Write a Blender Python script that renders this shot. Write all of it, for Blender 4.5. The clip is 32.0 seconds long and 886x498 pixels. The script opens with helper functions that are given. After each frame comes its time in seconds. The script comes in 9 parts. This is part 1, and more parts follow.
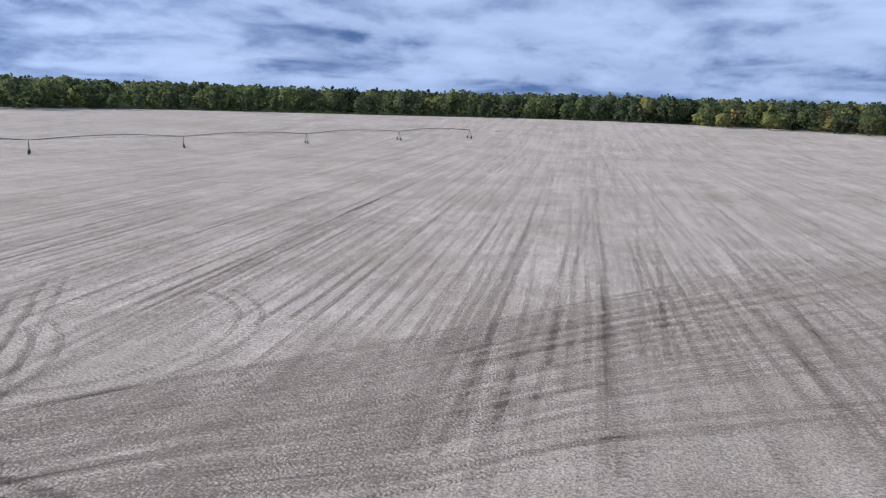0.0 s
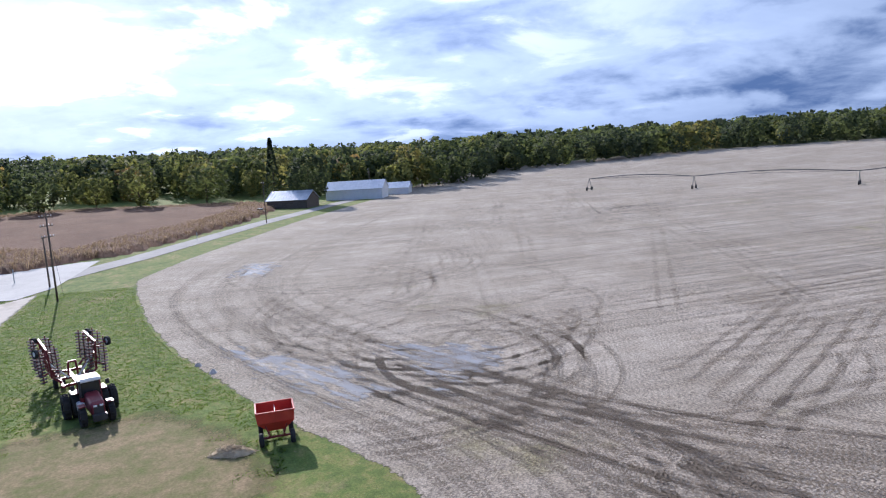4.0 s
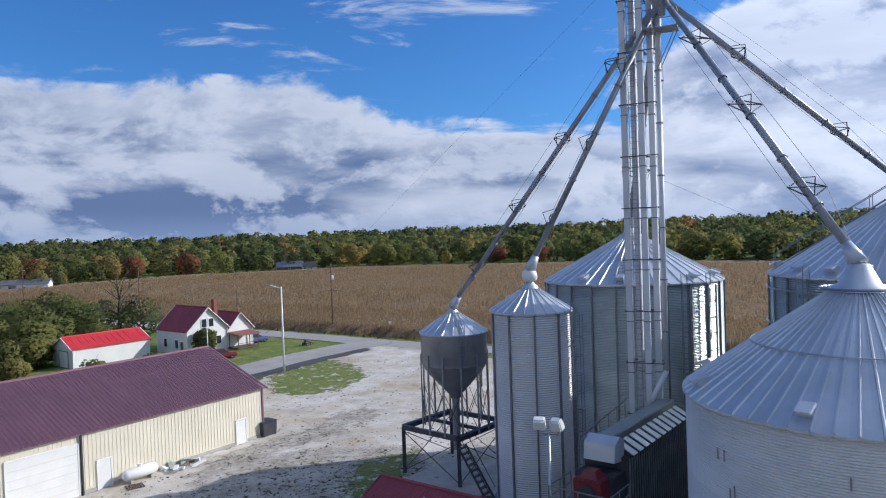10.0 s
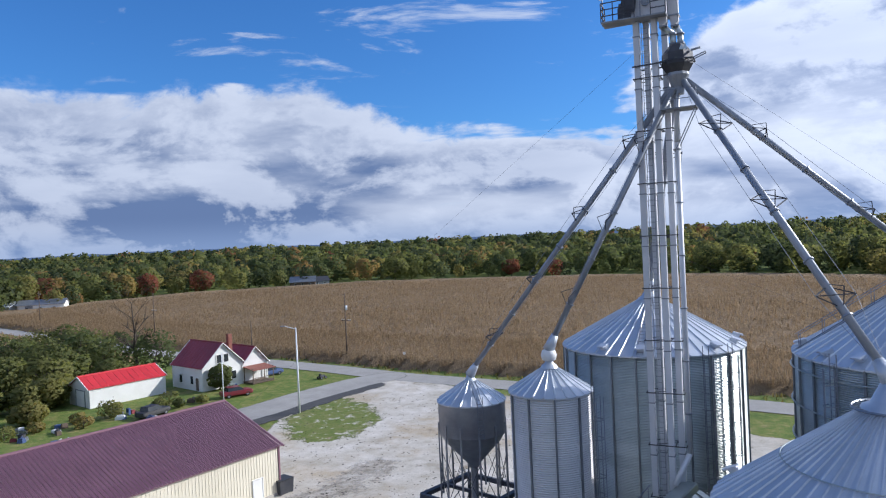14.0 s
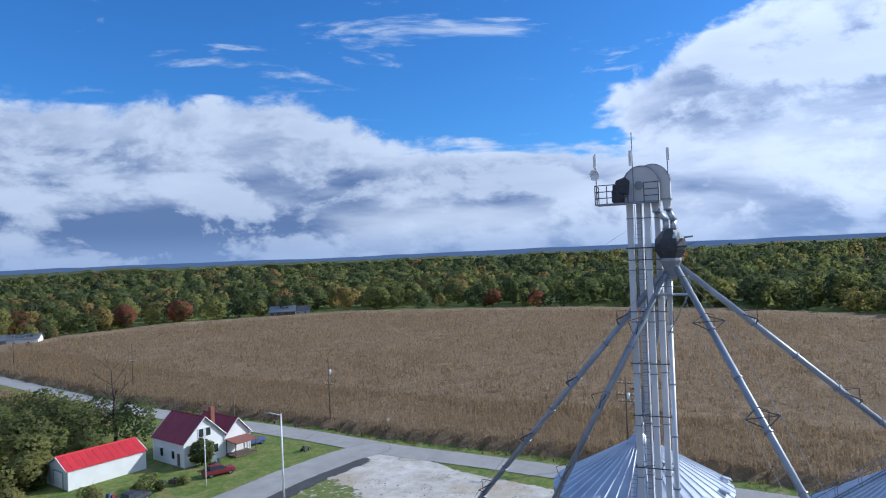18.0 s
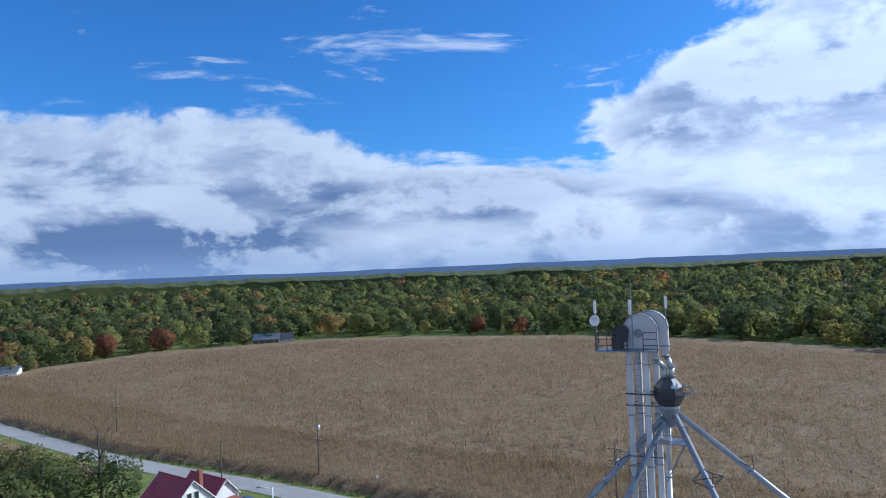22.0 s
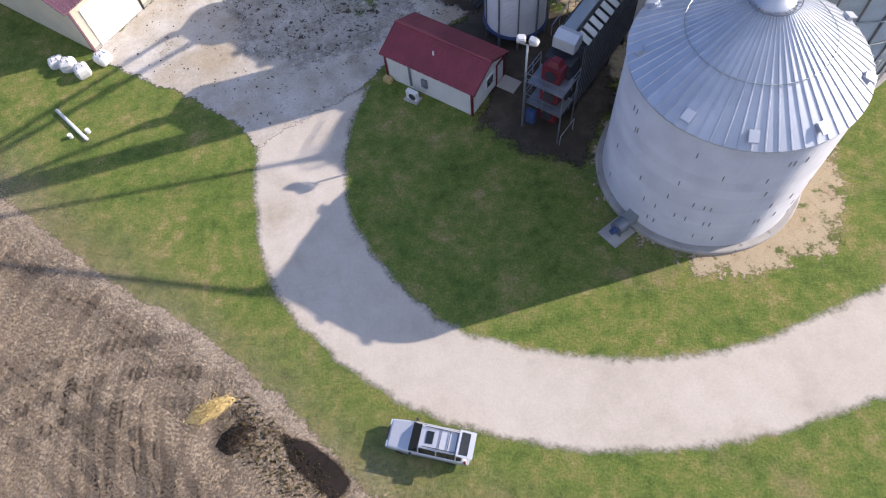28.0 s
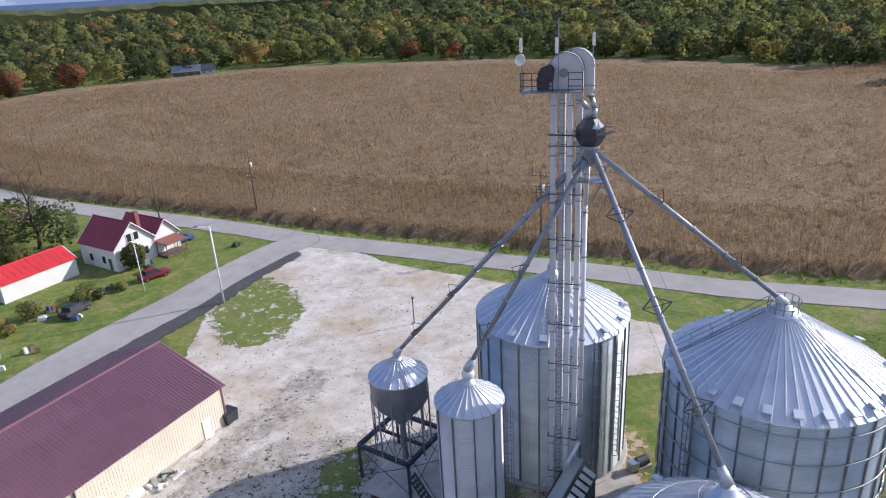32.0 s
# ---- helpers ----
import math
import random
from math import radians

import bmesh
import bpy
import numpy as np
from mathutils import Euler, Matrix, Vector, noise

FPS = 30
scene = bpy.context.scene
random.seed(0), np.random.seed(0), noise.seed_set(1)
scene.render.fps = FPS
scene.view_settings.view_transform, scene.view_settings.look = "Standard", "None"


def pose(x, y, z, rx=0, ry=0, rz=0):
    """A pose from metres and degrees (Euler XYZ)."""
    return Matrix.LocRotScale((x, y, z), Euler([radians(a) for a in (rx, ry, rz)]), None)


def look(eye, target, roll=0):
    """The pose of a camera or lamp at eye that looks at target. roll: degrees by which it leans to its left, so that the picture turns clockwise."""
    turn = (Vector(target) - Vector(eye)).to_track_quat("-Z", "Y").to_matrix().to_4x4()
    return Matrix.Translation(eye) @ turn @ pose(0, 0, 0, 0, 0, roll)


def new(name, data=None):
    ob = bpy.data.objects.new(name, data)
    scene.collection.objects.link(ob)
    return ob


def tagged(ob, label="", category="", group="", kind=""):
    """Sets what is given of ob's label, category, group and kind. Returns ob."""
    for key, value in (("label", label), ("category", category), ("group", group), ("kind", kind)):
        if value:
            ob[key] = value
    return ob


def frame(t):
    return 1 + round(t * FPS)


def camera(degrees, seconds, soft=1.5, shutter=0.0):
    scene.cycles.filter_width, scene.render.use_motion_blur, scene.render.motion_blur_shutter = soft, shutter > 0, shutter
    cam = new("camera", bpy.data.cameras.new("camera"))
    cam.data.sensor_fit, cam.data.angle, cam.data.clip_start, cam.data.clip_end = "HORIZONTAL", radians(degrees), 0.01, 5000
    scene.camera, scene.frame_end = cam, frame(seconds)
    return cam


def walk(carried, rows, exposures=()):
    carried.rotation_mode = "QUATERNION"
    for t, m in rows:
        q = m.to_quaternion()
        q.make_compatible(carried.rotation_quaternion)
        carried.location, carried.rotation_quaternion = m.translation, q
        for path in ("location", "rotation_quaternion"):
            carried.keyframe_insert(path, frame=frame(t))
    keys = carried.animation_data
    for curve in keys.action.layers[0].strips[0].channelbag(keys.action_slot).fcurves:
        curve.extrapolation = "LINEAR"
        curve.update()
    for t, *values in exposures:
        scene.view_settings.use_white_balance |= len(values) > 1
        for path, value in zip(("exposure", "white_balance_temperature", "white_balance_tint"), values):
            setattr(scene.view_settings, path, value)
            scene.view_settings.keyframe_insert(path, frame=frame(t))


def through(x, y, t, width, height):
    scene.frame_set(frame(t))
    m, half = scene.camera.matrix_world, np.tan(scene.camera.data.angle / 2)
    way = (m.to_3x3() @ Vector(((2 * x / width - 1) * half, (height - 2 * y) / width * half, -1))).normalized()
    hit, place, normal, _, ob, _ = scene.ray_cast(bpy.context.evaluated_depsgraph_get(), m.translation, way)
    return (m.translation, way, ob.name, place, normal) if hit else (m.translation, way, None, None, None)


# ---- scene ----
cam = camera(66.5, 32.0, soft=1.15)
PATH = [
    (0.0, pose(0.62, 0.27, 19.32, 78.50, -1.63, -165.14)),
    (0.5, pose(0.66, 0.25, 19.38, 78.67, -1.76, -165.05)),
    (1.0, pose(0.60, 0.09, 19.36, 79.23, -1.65, -163.61)),
    (1.5, pose(0.65, -0.02, 19.31, 81.38, -1.15, -153.24)),
    (2.0, pose(0.83, -0.07, 19.29, 82.00, -0.39, -143.61)),
    (2.5, pose(0.94, 0.11, 19.07, 82.02, 0.30, -134.16)),
    (3.0, pose(0.91, 0.12, 19.03, 82.01, 1.06, -125.18)),
    (3.5, pose(1.10, 0.11, 18.90, 82.00, 2.23, -114.53)),
    (4.0, pose(1.19, -0.04, 18.77, 82.33, 3.51, -102.58)),
    (4.5, pose(1.18, -0.22, 18.67, 83.55, 4.59, -88.74)),
    (6.5, pose(0.72, -0.17, 18.27, 84.51, 4.11, -69.33)),
    (7.0, pose(0.77, -0.25, 18.01, 85.23, 4.05, -57.64)),
    (7.5, pose(0.84, -0.15, 17.90, 86.91, 4.67, -47.44)),
    (8.0, pose(0.83, -0.23, 17.76, 87.81, 4.31, -38.56)),
    (8.5, pose(0.86, -0.13, 17.66, 88.02, 3.63, -29.53)),
    (9.0, pose(0.95, -0.14, 17.65, 87.80, 3.00, -19.92)),
    (9.5, pose(0.94, 0.02, 17.49, 88.32, 2.43, -4.53)),
    (10.0, pose(0.94, 0.29, 17.55, 88.97, 1.99, 2.62)),
    (10.5, pose(0.87, 0.39, 17.58, 89.19, 2.00, 3.54)),
    (11.0, pose(0.81, 0.33, 17.62, 89.21, 2.21, 3.93)),
    (11.5, pose(0.71, 0.32, 17.80, 89.17, 2.60, 3.94)),
    (12.0, pose(0.73, 0.42, 17.95, 89.25, 2.67, 4.08)),
    (12.5, pose(0.67, 0.51, 18.76, 89.17, 2.76, 4.31)),
    (13.0, pose(0.60, 0.38, 19.72, 89.37, 2.61, 4.21)),
    (13.5, pose(0.71, 0.59, 20.93, 89.47, 2.78, 3.80)),
    (14.0, pose(0.75, 0.73, 22.03, 89.50, 2.61, 3.60)),
    (14.5, pose(0.73, 0.77, 23.15, 89.63, 2.49, 3.36)),
    (16.5, pose(0.48, 0.92, 28.27, 90.01, 2.48, 2.51)),
    (17.0, pose(0.43, 0.85, 29.39, 90.13, 2.52, 2.30)),
    (17.5, pose(0.32, 0.68, 30.55, 90.43, 2.42, 2.08)),
    (18.0, pose(0.22, 0.52, 31.77, 90.56, 2.33, 1.89)),
    (18.5, pose(0.09, 0.39, 32.99, 90.72, 2.24, 1.63)),
    (19.0, pose(-0.05, 0.20, 34.27, 90.77, 2.23, 1.38)),
    (19.5, pose(-0.20, -0.00, 35.57, 90.88, 2.21, 1.01)),
    (20.0, pose(-0.40, -0.25, 36.86, 91.01, 2.09, 0.72)),
    (20.5, pose(-0.49, -0.36, 38.20, 91.14, 2.07, 0.63)),
    (21.0, pose(-0.59, -0.46, 39.32, 91.15, 1.90, 0.52)),
    (21.5, pose(-0.71, -0.44, 39.76, 91.39, 2.22, 0.37)),
    (22.0, pose(-0.74, -0.48, 39.75, 91.66, 2.23, 0.42)),
    (22.5, pose(-0.77, -0.39, 39.94, 91.82, 2.38, 0.51)),
    (23.0, pose(-0.64, -0.15, 39.95, 88.46, 2.86, 0.97)),
    (23.5, pose(-0.46, 0.23, 40.13, 77.03, 3.64, 0.65)),
    (24.0, pose(-0.50, 0.20, 40.25, 66.34, 3.69, -0.07)),
    (24.5, pose(-0.33, 0.32, 40.33, 60.46, 3.71, -0.39)),
    (25.0, pose(-0.30, 0.31, 40.33, 58.26, 3.60, -0.32)),
    (25.5, pose(-0.19, 0.38, 40.33, 48.48, 3.50, -0.38)),
    (26.0, pose(0.04, 0.25, 40.17, 38.93, 3.30, -0.79)),
    (26.5, pose(0.13, 0.25, 40.15, 32.69, 3.86, -0.91)),
    (28.5, pose(0.20, 0.44, 40.30, 27.59, 3.69, -1.21)),
    (29.0, pose(0.25, 0.49, 40.39, 27.18, 3.68, -1.22)),
    (29.5, pose(0.23, 0.66, 40.47, 27.36, 3.87, -1.68)),
    (30.0, pose(-0.01, 0.70, 40.68, 33.55, 3.06, -3.59)),
    (30.5, pose(-0.15, 0.66, 40.80, 44.48, 3.07, -4.37)),
    (31.0, pose(-0.06, 0.66, 40.74, 54.44, 3.06, -4.52)),
    (31.5, pose(0.05, 0.82, 40.71, 61.72, 3.10, -4.83)),
    (32.0, pose(0.18, 0.92, 40.69, 68.44, 3.11, -5.19)),
]
EXPOSURES = [(0.0, 0.40, 5600, 14), (4.5, 0.30, 5600, 16), (6.5, -0.10, 5800, 14), (8.0, -0.24, 5700, 13), (9.0, -0.25, 5650, 12), (10.0, -0.02, 5650, 12), (13.5, 0.10, 5650, 12), (17.0, 0.05, 5350, 10), (22.5, 0.10, 5150, 8), (25.0, 0.30, 6050, 18), (29.0, 0.50, 6250, 19), (32.0, 0.32, 5900, 18)]
walk(cam, PATH, EXPOSURES)

# ---- sky and sun ----
SUN_AZ, SUN_EL = radians(75), radians(27)      # from +y towards +x
SUN_DIR = Vector((math.sin(SUN_AZ) * math.cos(SUN_EL), math.cos(SUN_AZ) * math.cos(SUN_EL), math.sin(SUN_EL)))
sun = new("sun", bpy.data.lights.new("sun", "SUN"))
sun.data.energy, sun.data.angle, sun.data.color = 4.6, radians(0.53), (1.0, 0.905, 0.755)
sun.matrix_world = look((0, 0, 60), Vector((0, 0, 60)) - SUN_DIR)


class Nodes:
    """Short-hand for building a node tree."""

    def __init__(self, tree):
        self.t = tree
        tree.nodes.clear()

    def add(self, kind, **kw):
        n = self.t.nodes.new(kind)
        for k, v in kw.items():
            if k == "op":
                n.operation = v
            elif k == "blend":
                n.blend_type = v
            elif k == "data":
                n.data_type = v
            elif k == "attr":
                n.attribute_name = v
            elif k == "dims":
                n.noise_dimensions = v
            elif k == "feature":
                n.feature = v
        return n

    def put(self, sock, v):
        if isinstance(v, bpy.types.NodeSocket):
            self.t.links.new(v, sock)
        elif isinstance(v, (tuple, list)) and len(v) == 3 and len(sock.default_value) == 4:
            sock.default_value = (*v, 1)
        else:
            sock.default_value = v

    def math(self, op, a, b=0.0, c=0.0, clamp=False):
        n = self.add("ShaderNodeMath", op=op)
        n.use_clamp = clamp
        for i, v in enumerate((a, b, c)):
            self.put(n.inputs[i], v)
        return n.outputs[0]

    def vmath(self, op, a, b=(0, 0, 0), out=0):
        n = self.add("ShaderNodeVectorMath", op=op)
        self.put(n.inputs[0], a)
        self.put(n.inputs[1], b)
        return n.outputs[out]

    def mix(self, f, a, b, blend="MIX"):
        n = self.add("ShaderNodeMix", data="RGBA", blend=blend)
        self.put(n.inputs[0], f)
        self.put(n.inputs[6], a)
        self.put(n.inputs[7], b)
        return n.outputs[2]

    def noise(self, vec, scale, detail=4.0, rough=0.55, dist=0.0):
        n = self.add("ShaderNodeTexNoise")
        if vec is not None:
            self.put(n.inputs["Vector"], vec)
        n.inputs["Scale"].default_value = scale
        n.inputs["Detail"].default_value = detail
        n.inputs["Roughness"].default_value = rough
        n.inputs["Distortion"].default_value = dist
        return n.outputs[0]

    def step(self, v, lo, hi, smooth=True):
        n = self.add("ShaderNodeMapRange")
        n.interpolation_type = "SMOOTHSTEP" if smooth else "LINEAR"
        self.put(n.inputs[0], v)
        self.put(n.inputs[1], lo)
        self.put(n.inputs[2], hi)
        return n.outputs[0]

    def ramp(self, v, stops):
        n = self.add("ShaderNodeValToRGB")
        el = n.color_ramp.elements
        while len(el) < len(stops):
            el.new(0.5)
        for e, (p, c) in zip(el, stops):
            e.position, e.color = p, (*c, 1)
        self.put(n.inputs[0], v)
        return n.outputs[0]

    def xyz(self, v):
        n = self.add("ShaderNodeSeparateXYZ")
        self.put(n.inputs[0], v)
        return n.outputs

    def vec(self, x, y, z):
        n = self.add("ShaderNodeCombineXYZ")
        for i, v in enumerate((x, y, z)):
            self.put(n.inputs[i], v)
        return n.outputs[0]


def build_world():
    w = bpy.data.worlds.new("sky")
    scene.world = w
    w.use_nodes = True
    n = Nodes(w.node_tree)
    sky = n.add("ShaderNodeTexSky")
    sky.sky_type, sky.sun_disc = "NISHITA", False
    sky.sun_elevation, sky.sun_rotation = SUN_EL, SUN_AZ
    sky.air_density, sky.dust_density, sky.ozone_density = 1.0, 0.6, 2.5
    gen = n.add("ShaderNodeTexCoord").outputs["Generated"]
    d = n.vmath("NORMALIZE", gen)
    x, y, z = n.xyz(d)
    up = n.math("MAXIMUM", z, 0.0)
    # heaped clouds in the directions' own space, flat decks by a level plane overhead
    q = n.vec(x, y, n.math("MULTIPLY", up, 2.3))
    q2 = n.vec(x, y, n.math("MULTIPLY", n.math("ADD", up, 0.022), 2.3))
    off = (5.3, 2.2, 0.7)
    heap_a = n.noise(n.vmath("ADD", q, off), 3.3, 10, 0.54, 0.15)
    heap_b = n.noise(n.vmath("ADD", q2, off), 3.3, 10, 0.54, 0.15)
    h = n.math("ADD", up, 0.16)
    flat = n.vec(n.math("DIVIDE", x, h), n.math("DIVIDE", y, h), 0.3)
    deck = n.noise(flat, 1.5, 8, 0.55, 0.3)
    broad = n.noise(n.vmath("ADD", q, (1.1, 7.0, 2.0)), 1.5, 3)
    # the northern sky clears above a bank of cumulus, the rest stays broken overcast
    north = n.math("SUBTRACT", n.math("MULTIPLY", y, 0.92), n.math("MULTIPLY", x, 0.38))
    south = n.step(north, 0.45, -0.35)
    turn = n.math("DIVIDE", n.math("ARCTAN2", x, y), math.pi)
    bank_top = n.ramp(n.math("ADD", n.math("MULTIPLY", turn, 2.0), 0.5), [(0.0, (0.20, 0.20, 0.20)), (0.17, (0.225, 0.225, 0.225)), (0.31, (0.24, 0.24, 0.24)), (0.43, (0.17, 0.17, 0.17)), (0.53, (0.17, 0.17, 0.17)), (0.62, (0.21, 0.21, 0.21)), (0.72, (0.28, 0.28, 0.28)), (0.86, (0.44, 0.44, 0.44)), (1.0, (0.75, 0.75, 0.75))])
    layer = n.noise(n.vec(n.math("MULTIPLY", x, 1.3), n.math("MULTIPLY", y, 1.3), n.math("MULTIPLY", up, 6.0)), 2.2, 7, 0.52, 0.2)
    puffs = n.vec(n.math("MULTIPLY", x, 1.0), n.math("MULTIPLY", y, 1.0), n.math("MULTIPLY", up, 1.7))
    puff = n.noise(n.vmath("ADD", puffs, (3.1, 1.7, 0.4)), 6.0, 9, 0.6, 0.25)
    puff_sun = n.noise(n.vmath("ADD", puffs, (3.135, 1.7, 0.455)), 6.0, 9, 0.6, 0.25)
    cut = n.math("ADD", bank_top, n.math("ADD", n.math("MULTIPLY", n.math("SUBTRACT", broad, 0.5), 0.10), n.math("MULTIPLY", n.math("SUBTRACT", puff, 0.5), 0.21)))
    cut = n.math("ADD", cut, n.math("MULTIPLY", south, 0.9))
    depth = n.math("SUBTRACT", cut, up)
    gaps = n.step(n.math("ADD", layer, n.math("MULTIPLY", n.step(depth, 0.14, 0.0), -0.09)), 0.30, 0.37)
    wisps = n.math("MULTIPLY", n.step(n.noise(n.vec(n.math("MULTIPLY", x, 2.0), n.math("MULTIPLY", y, 2.0), n.math("MULTIPLY", up, 9.0)), 2.0, 9, 0.62, 0.5), 0.57, 0.70), n.step(up, 0.75, 0.25))
    bank = n.math("MAXIMUM", n.math("MULTIPLY", n.step(depth, -0.006, 0.022), gaps), n.math("MULTIPLY", wisps, 0.75))
    basec = n.math("ADD", n.math("MULTIPLY", heap_a, n.math("SUBTRACT", 1.0, south)), n.math("MULTIPLY", n.math("ADD", n.math("MULTIPLY", deck, 0.7), n.math("MULTIPLY", heap_a, 0.3)), south))
    dens = n.math("ADD", basec, n.math("SUBTRACT", n.math("MULTIPLY", n.math("MAXIMUM", bank, n.step(south, 0.0, 0.25)), n.math("ADD", 0.32, n.math("MULTIPLY", n.step(north, 0.75, 0.0), 0.16))), 0.135))
    cover = n.math("ADD", n.math("MULTIPLY", n.step(dens, 0.50, 0.57), south), n.math("MULTIPLY", bank, n.math("SUBTRACT", 1.0, south)))
    cover = n.math("MAXIMUM", cover, n.step(up, 0.11, 0.05))
    lit = n.step(n.math("SUBTRACT", heap_a, heap_b), -0.06, 0.07)
    facing = n.step(n.math("SUBTRACT", puff, puff_sun), -0.075, 0.085)
    white = n.mix(south, (1.16, 1.19, 1.26), (0.72, 0.85, 1.07))
    grey = n.mix(south, (0.25, 0.35, 0.58), (0.135, 0.22, 0.42))
    thick = n.step(n.math("ADD", basec, n.math("MULTIPLY", n.math("SUBTRACT", broad, 0.5), 0.5)), 0.34, 0.68)
    low = n.step(up, 0.17, 0.02)
    dark_s = n.math("ADD", n.math("MULTIPLY", thick, 0.78), n.math("MULTIPLY", low, 0.14))
    dark_s = n.math("MULTIPLY", dark_s, n.math("SUBTRACT", 1.25, n.math("MULTIPLY", lit, 0.85)), clamp=True)
    west = n.step(n.math("SUBTRACT", n.math("MULTIPLY", y, 0.2), x), 0.1, 0.9)
    sund = n.vmath("DOT_PRODUCT", d, tuple(SUN_DIR), out=1)
    rim = n.step(depth, 0.0, 0.07)
    dark_n = n.math("ADD", n.math("MULTIPLY", n.step(layer, 0.33, 0.70), 0.72), n.math("MULTIPLY", n.math("MULTIPLY", low, west), 0.45))
    dark_n = n.math("MULTIPLY", n.math("ADD", dark_n, 0.10), n.math("SUBTRACT", 1.35, n.math("MULTIPLY", facing, 0.95)), clamp=True)
    dark_n = n.math("MULTIPLY", n.math("MULTIPLY", dark_n, n.math("ADD", 0.35, n.math("MULTIPLY", rim, 0.65))), n.math("SUBTRACT", 1.0, n.math("MULTIPLY", n.step(sund, 0.30, 0.75), 0.15)))
    dark = n.math("ADD", n.math("MULTIPLY", dark_s, south), n.math("MULTIPLY", dark_n, n.math("SUBTRACT", 1.0, south)), clamp=True)
    side = n.math("ADD", 0.90, n.math("MULTIPLY", n.math("POWER", n.math("MAXIMUM", sund, 0.0), 2.5), 0.75))
    cloud = n.mix(1.0, n.mix(dark, white, grey), n.vec(side, side, side), "MULTIPLY")
    glow = n.math("POWER", n.math("MAXIMUM", sund, 0.0), 22.0)
    wide = n.math("POWER", n.math("MAXIMUM", sund, 0.0), 7.0)
    breaks = n.step(n.math("ADD", n.math("MULTIPLY", deck, 0.75), n.math("MULTIPLY", heap_a, 0.25)), 0.465, 0.395)
    cloud = n.mix(n.math("MULTIPLY", breaks, n.math("MULTIPLY", wide, 1.05), clamp=True), cloud, (2.3, 2.3, 2.3))
    cloud = n.mix(n.math("MULTIPLY", n.math("MULTIPLY", glow, 0.45), n.math("SUBTRACT", 1.15, n.math("MULTIPLY", thick, 0.75)), clamp=True), cloud, (2.0, 1.95, 1.9))
    haze = n.step(up, 0.055, 0.0)
    cloud = n.mix(n.math("MULTIPLY", haze, 0.55), cloud, n.mix(south, (0.46, 0.60, 0.86), (0.26, 0.37, 0.60)))
    bg1, bg2, out = n.add("ShaderNodeBackground"), n.add("ShaderNodeBackground"), n.add("ShaderNodeOutputWorld")
    n.put(bg1.inputs[0], n.mix(1.0, sky.outputs[0], (0.55, 0.97, 1.42), "MULTIPLY"))
    bg1.inputs[1].default_value = 0.09
    n.put(bg2.inputs[0], cloud)
    bg2.inputs[1].default_value = 0.64
    m = n.add("ShaderNodeMixShader")
    n.put(m.inputs[0], cover)
    n.put(m.inputs[1], bg1.outputs[0])
    n.put(m.inputs[2], bg2.outputs[0])
    n.put(out.inputs[0], m.outputs[0])


build_world()


# ---- materials ----
def material(name):
    m = bpy.data.materials.new(name)
    m.use_nodes = True
    n = Nodes(m.node_tree)
    b = n.add("ShaderNodeBsdfPrincipled")
    o = n.add("ShaderNodeOutputMaterial")
    n.put(o.inputs[0], b.outputs[0])
    return m, n, b, o


def place(n):
    return n.add("ShaderNodeNewGeometry").outputs["Position"]


def bump(n, b, h, strength=0.3, dist=0.05):
    k = n.add("ShaderNodeBump")
    k.inputs["Strength"].default_value, k.inputs["Distance"].default_value = strength, dist
    n.put(k.inputs["Height"], h)
    n.put(b.inputs["Normal"], k.outputs[0])


def surf(name, c1, c2, scale=1.0, rough=0.6, metal=0.0, relief=0.15, fine=18.0, wear=None, wear_at=0.62, vary=0.12, local=False):
    """A worn surface: two colours mixed by broad noise, a fine grain, stains, and a shade of its own for each object."""
    m, n, b, _ = material(name)
    p = n.add("ShaderNodeTexCoord").outputs["Object"] if local else place(n)
    broad, grain = n.noise(p, scale, 5), n.noise(p, scale * fine, 4)
    c = n.mix(n.step(broad, 0.3, 0.7), c1, c2)
    if wear:
        c = n.mix(n.step(n.noise(n.vmath("ADD", p, (7, 3, 5)), scale * 2.3, 7, 0.65), wear_at, wear_at + 0.1), c, wear)
    rnd = n.add("ShaderNodeObjectInfo").outputs["Random"]
    k = n.math("ADD", 1 - vary, n.math("MULTIPLY", n.math("ADD", n.math("MULTIPLY", grain, 0.7), n.math("MULTIPLY", rnd, 0.6)), vary * 1.6))
    c = n.mix(1.0, c, n.vec(k, k, k), "MULTIPLY")
    n.put(b.inputs["Base Color"], c)
    n.put(b.inputs["Roughness"], n.math("ADD", rough - 0.1, n.math("MULTIPLY", broad, 0.2)))
    b.inputs["Metallic"].default_value = metal
    bump(n, b, grain, relief, 0.02)
    return m


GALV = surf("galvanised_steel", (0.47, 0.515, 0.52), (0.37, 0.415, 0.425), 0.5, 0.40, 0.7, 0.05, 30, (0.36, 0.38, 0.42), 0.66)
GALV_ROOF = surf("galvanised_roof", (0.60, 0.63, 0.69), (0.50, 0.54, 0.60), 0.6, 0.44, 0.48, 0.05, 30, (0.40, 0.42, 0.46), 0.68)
GALV_SPOUT = surf("dull_spout_steel", (0.36, 0.38, 0.42), (0.28, 0.30, 0.34), 0.8, 0.5, 0.5, 0.05, 24)
TRUNK = surf("pale_trunk_steel", (0.70, 0.71, 0.75), (0.62, 0.64, 0.68), 0.6, 0.45, 0.2, 0.05, 24)
GALV_OLD = surf("weathered_white_steel", (0.64, 0.64, 0.655), (0.55, 0.55, 0.57), 0.4, 0.55, 0.08, 0.08, 26, (0.50, 0.49, 0.50), 0.66)
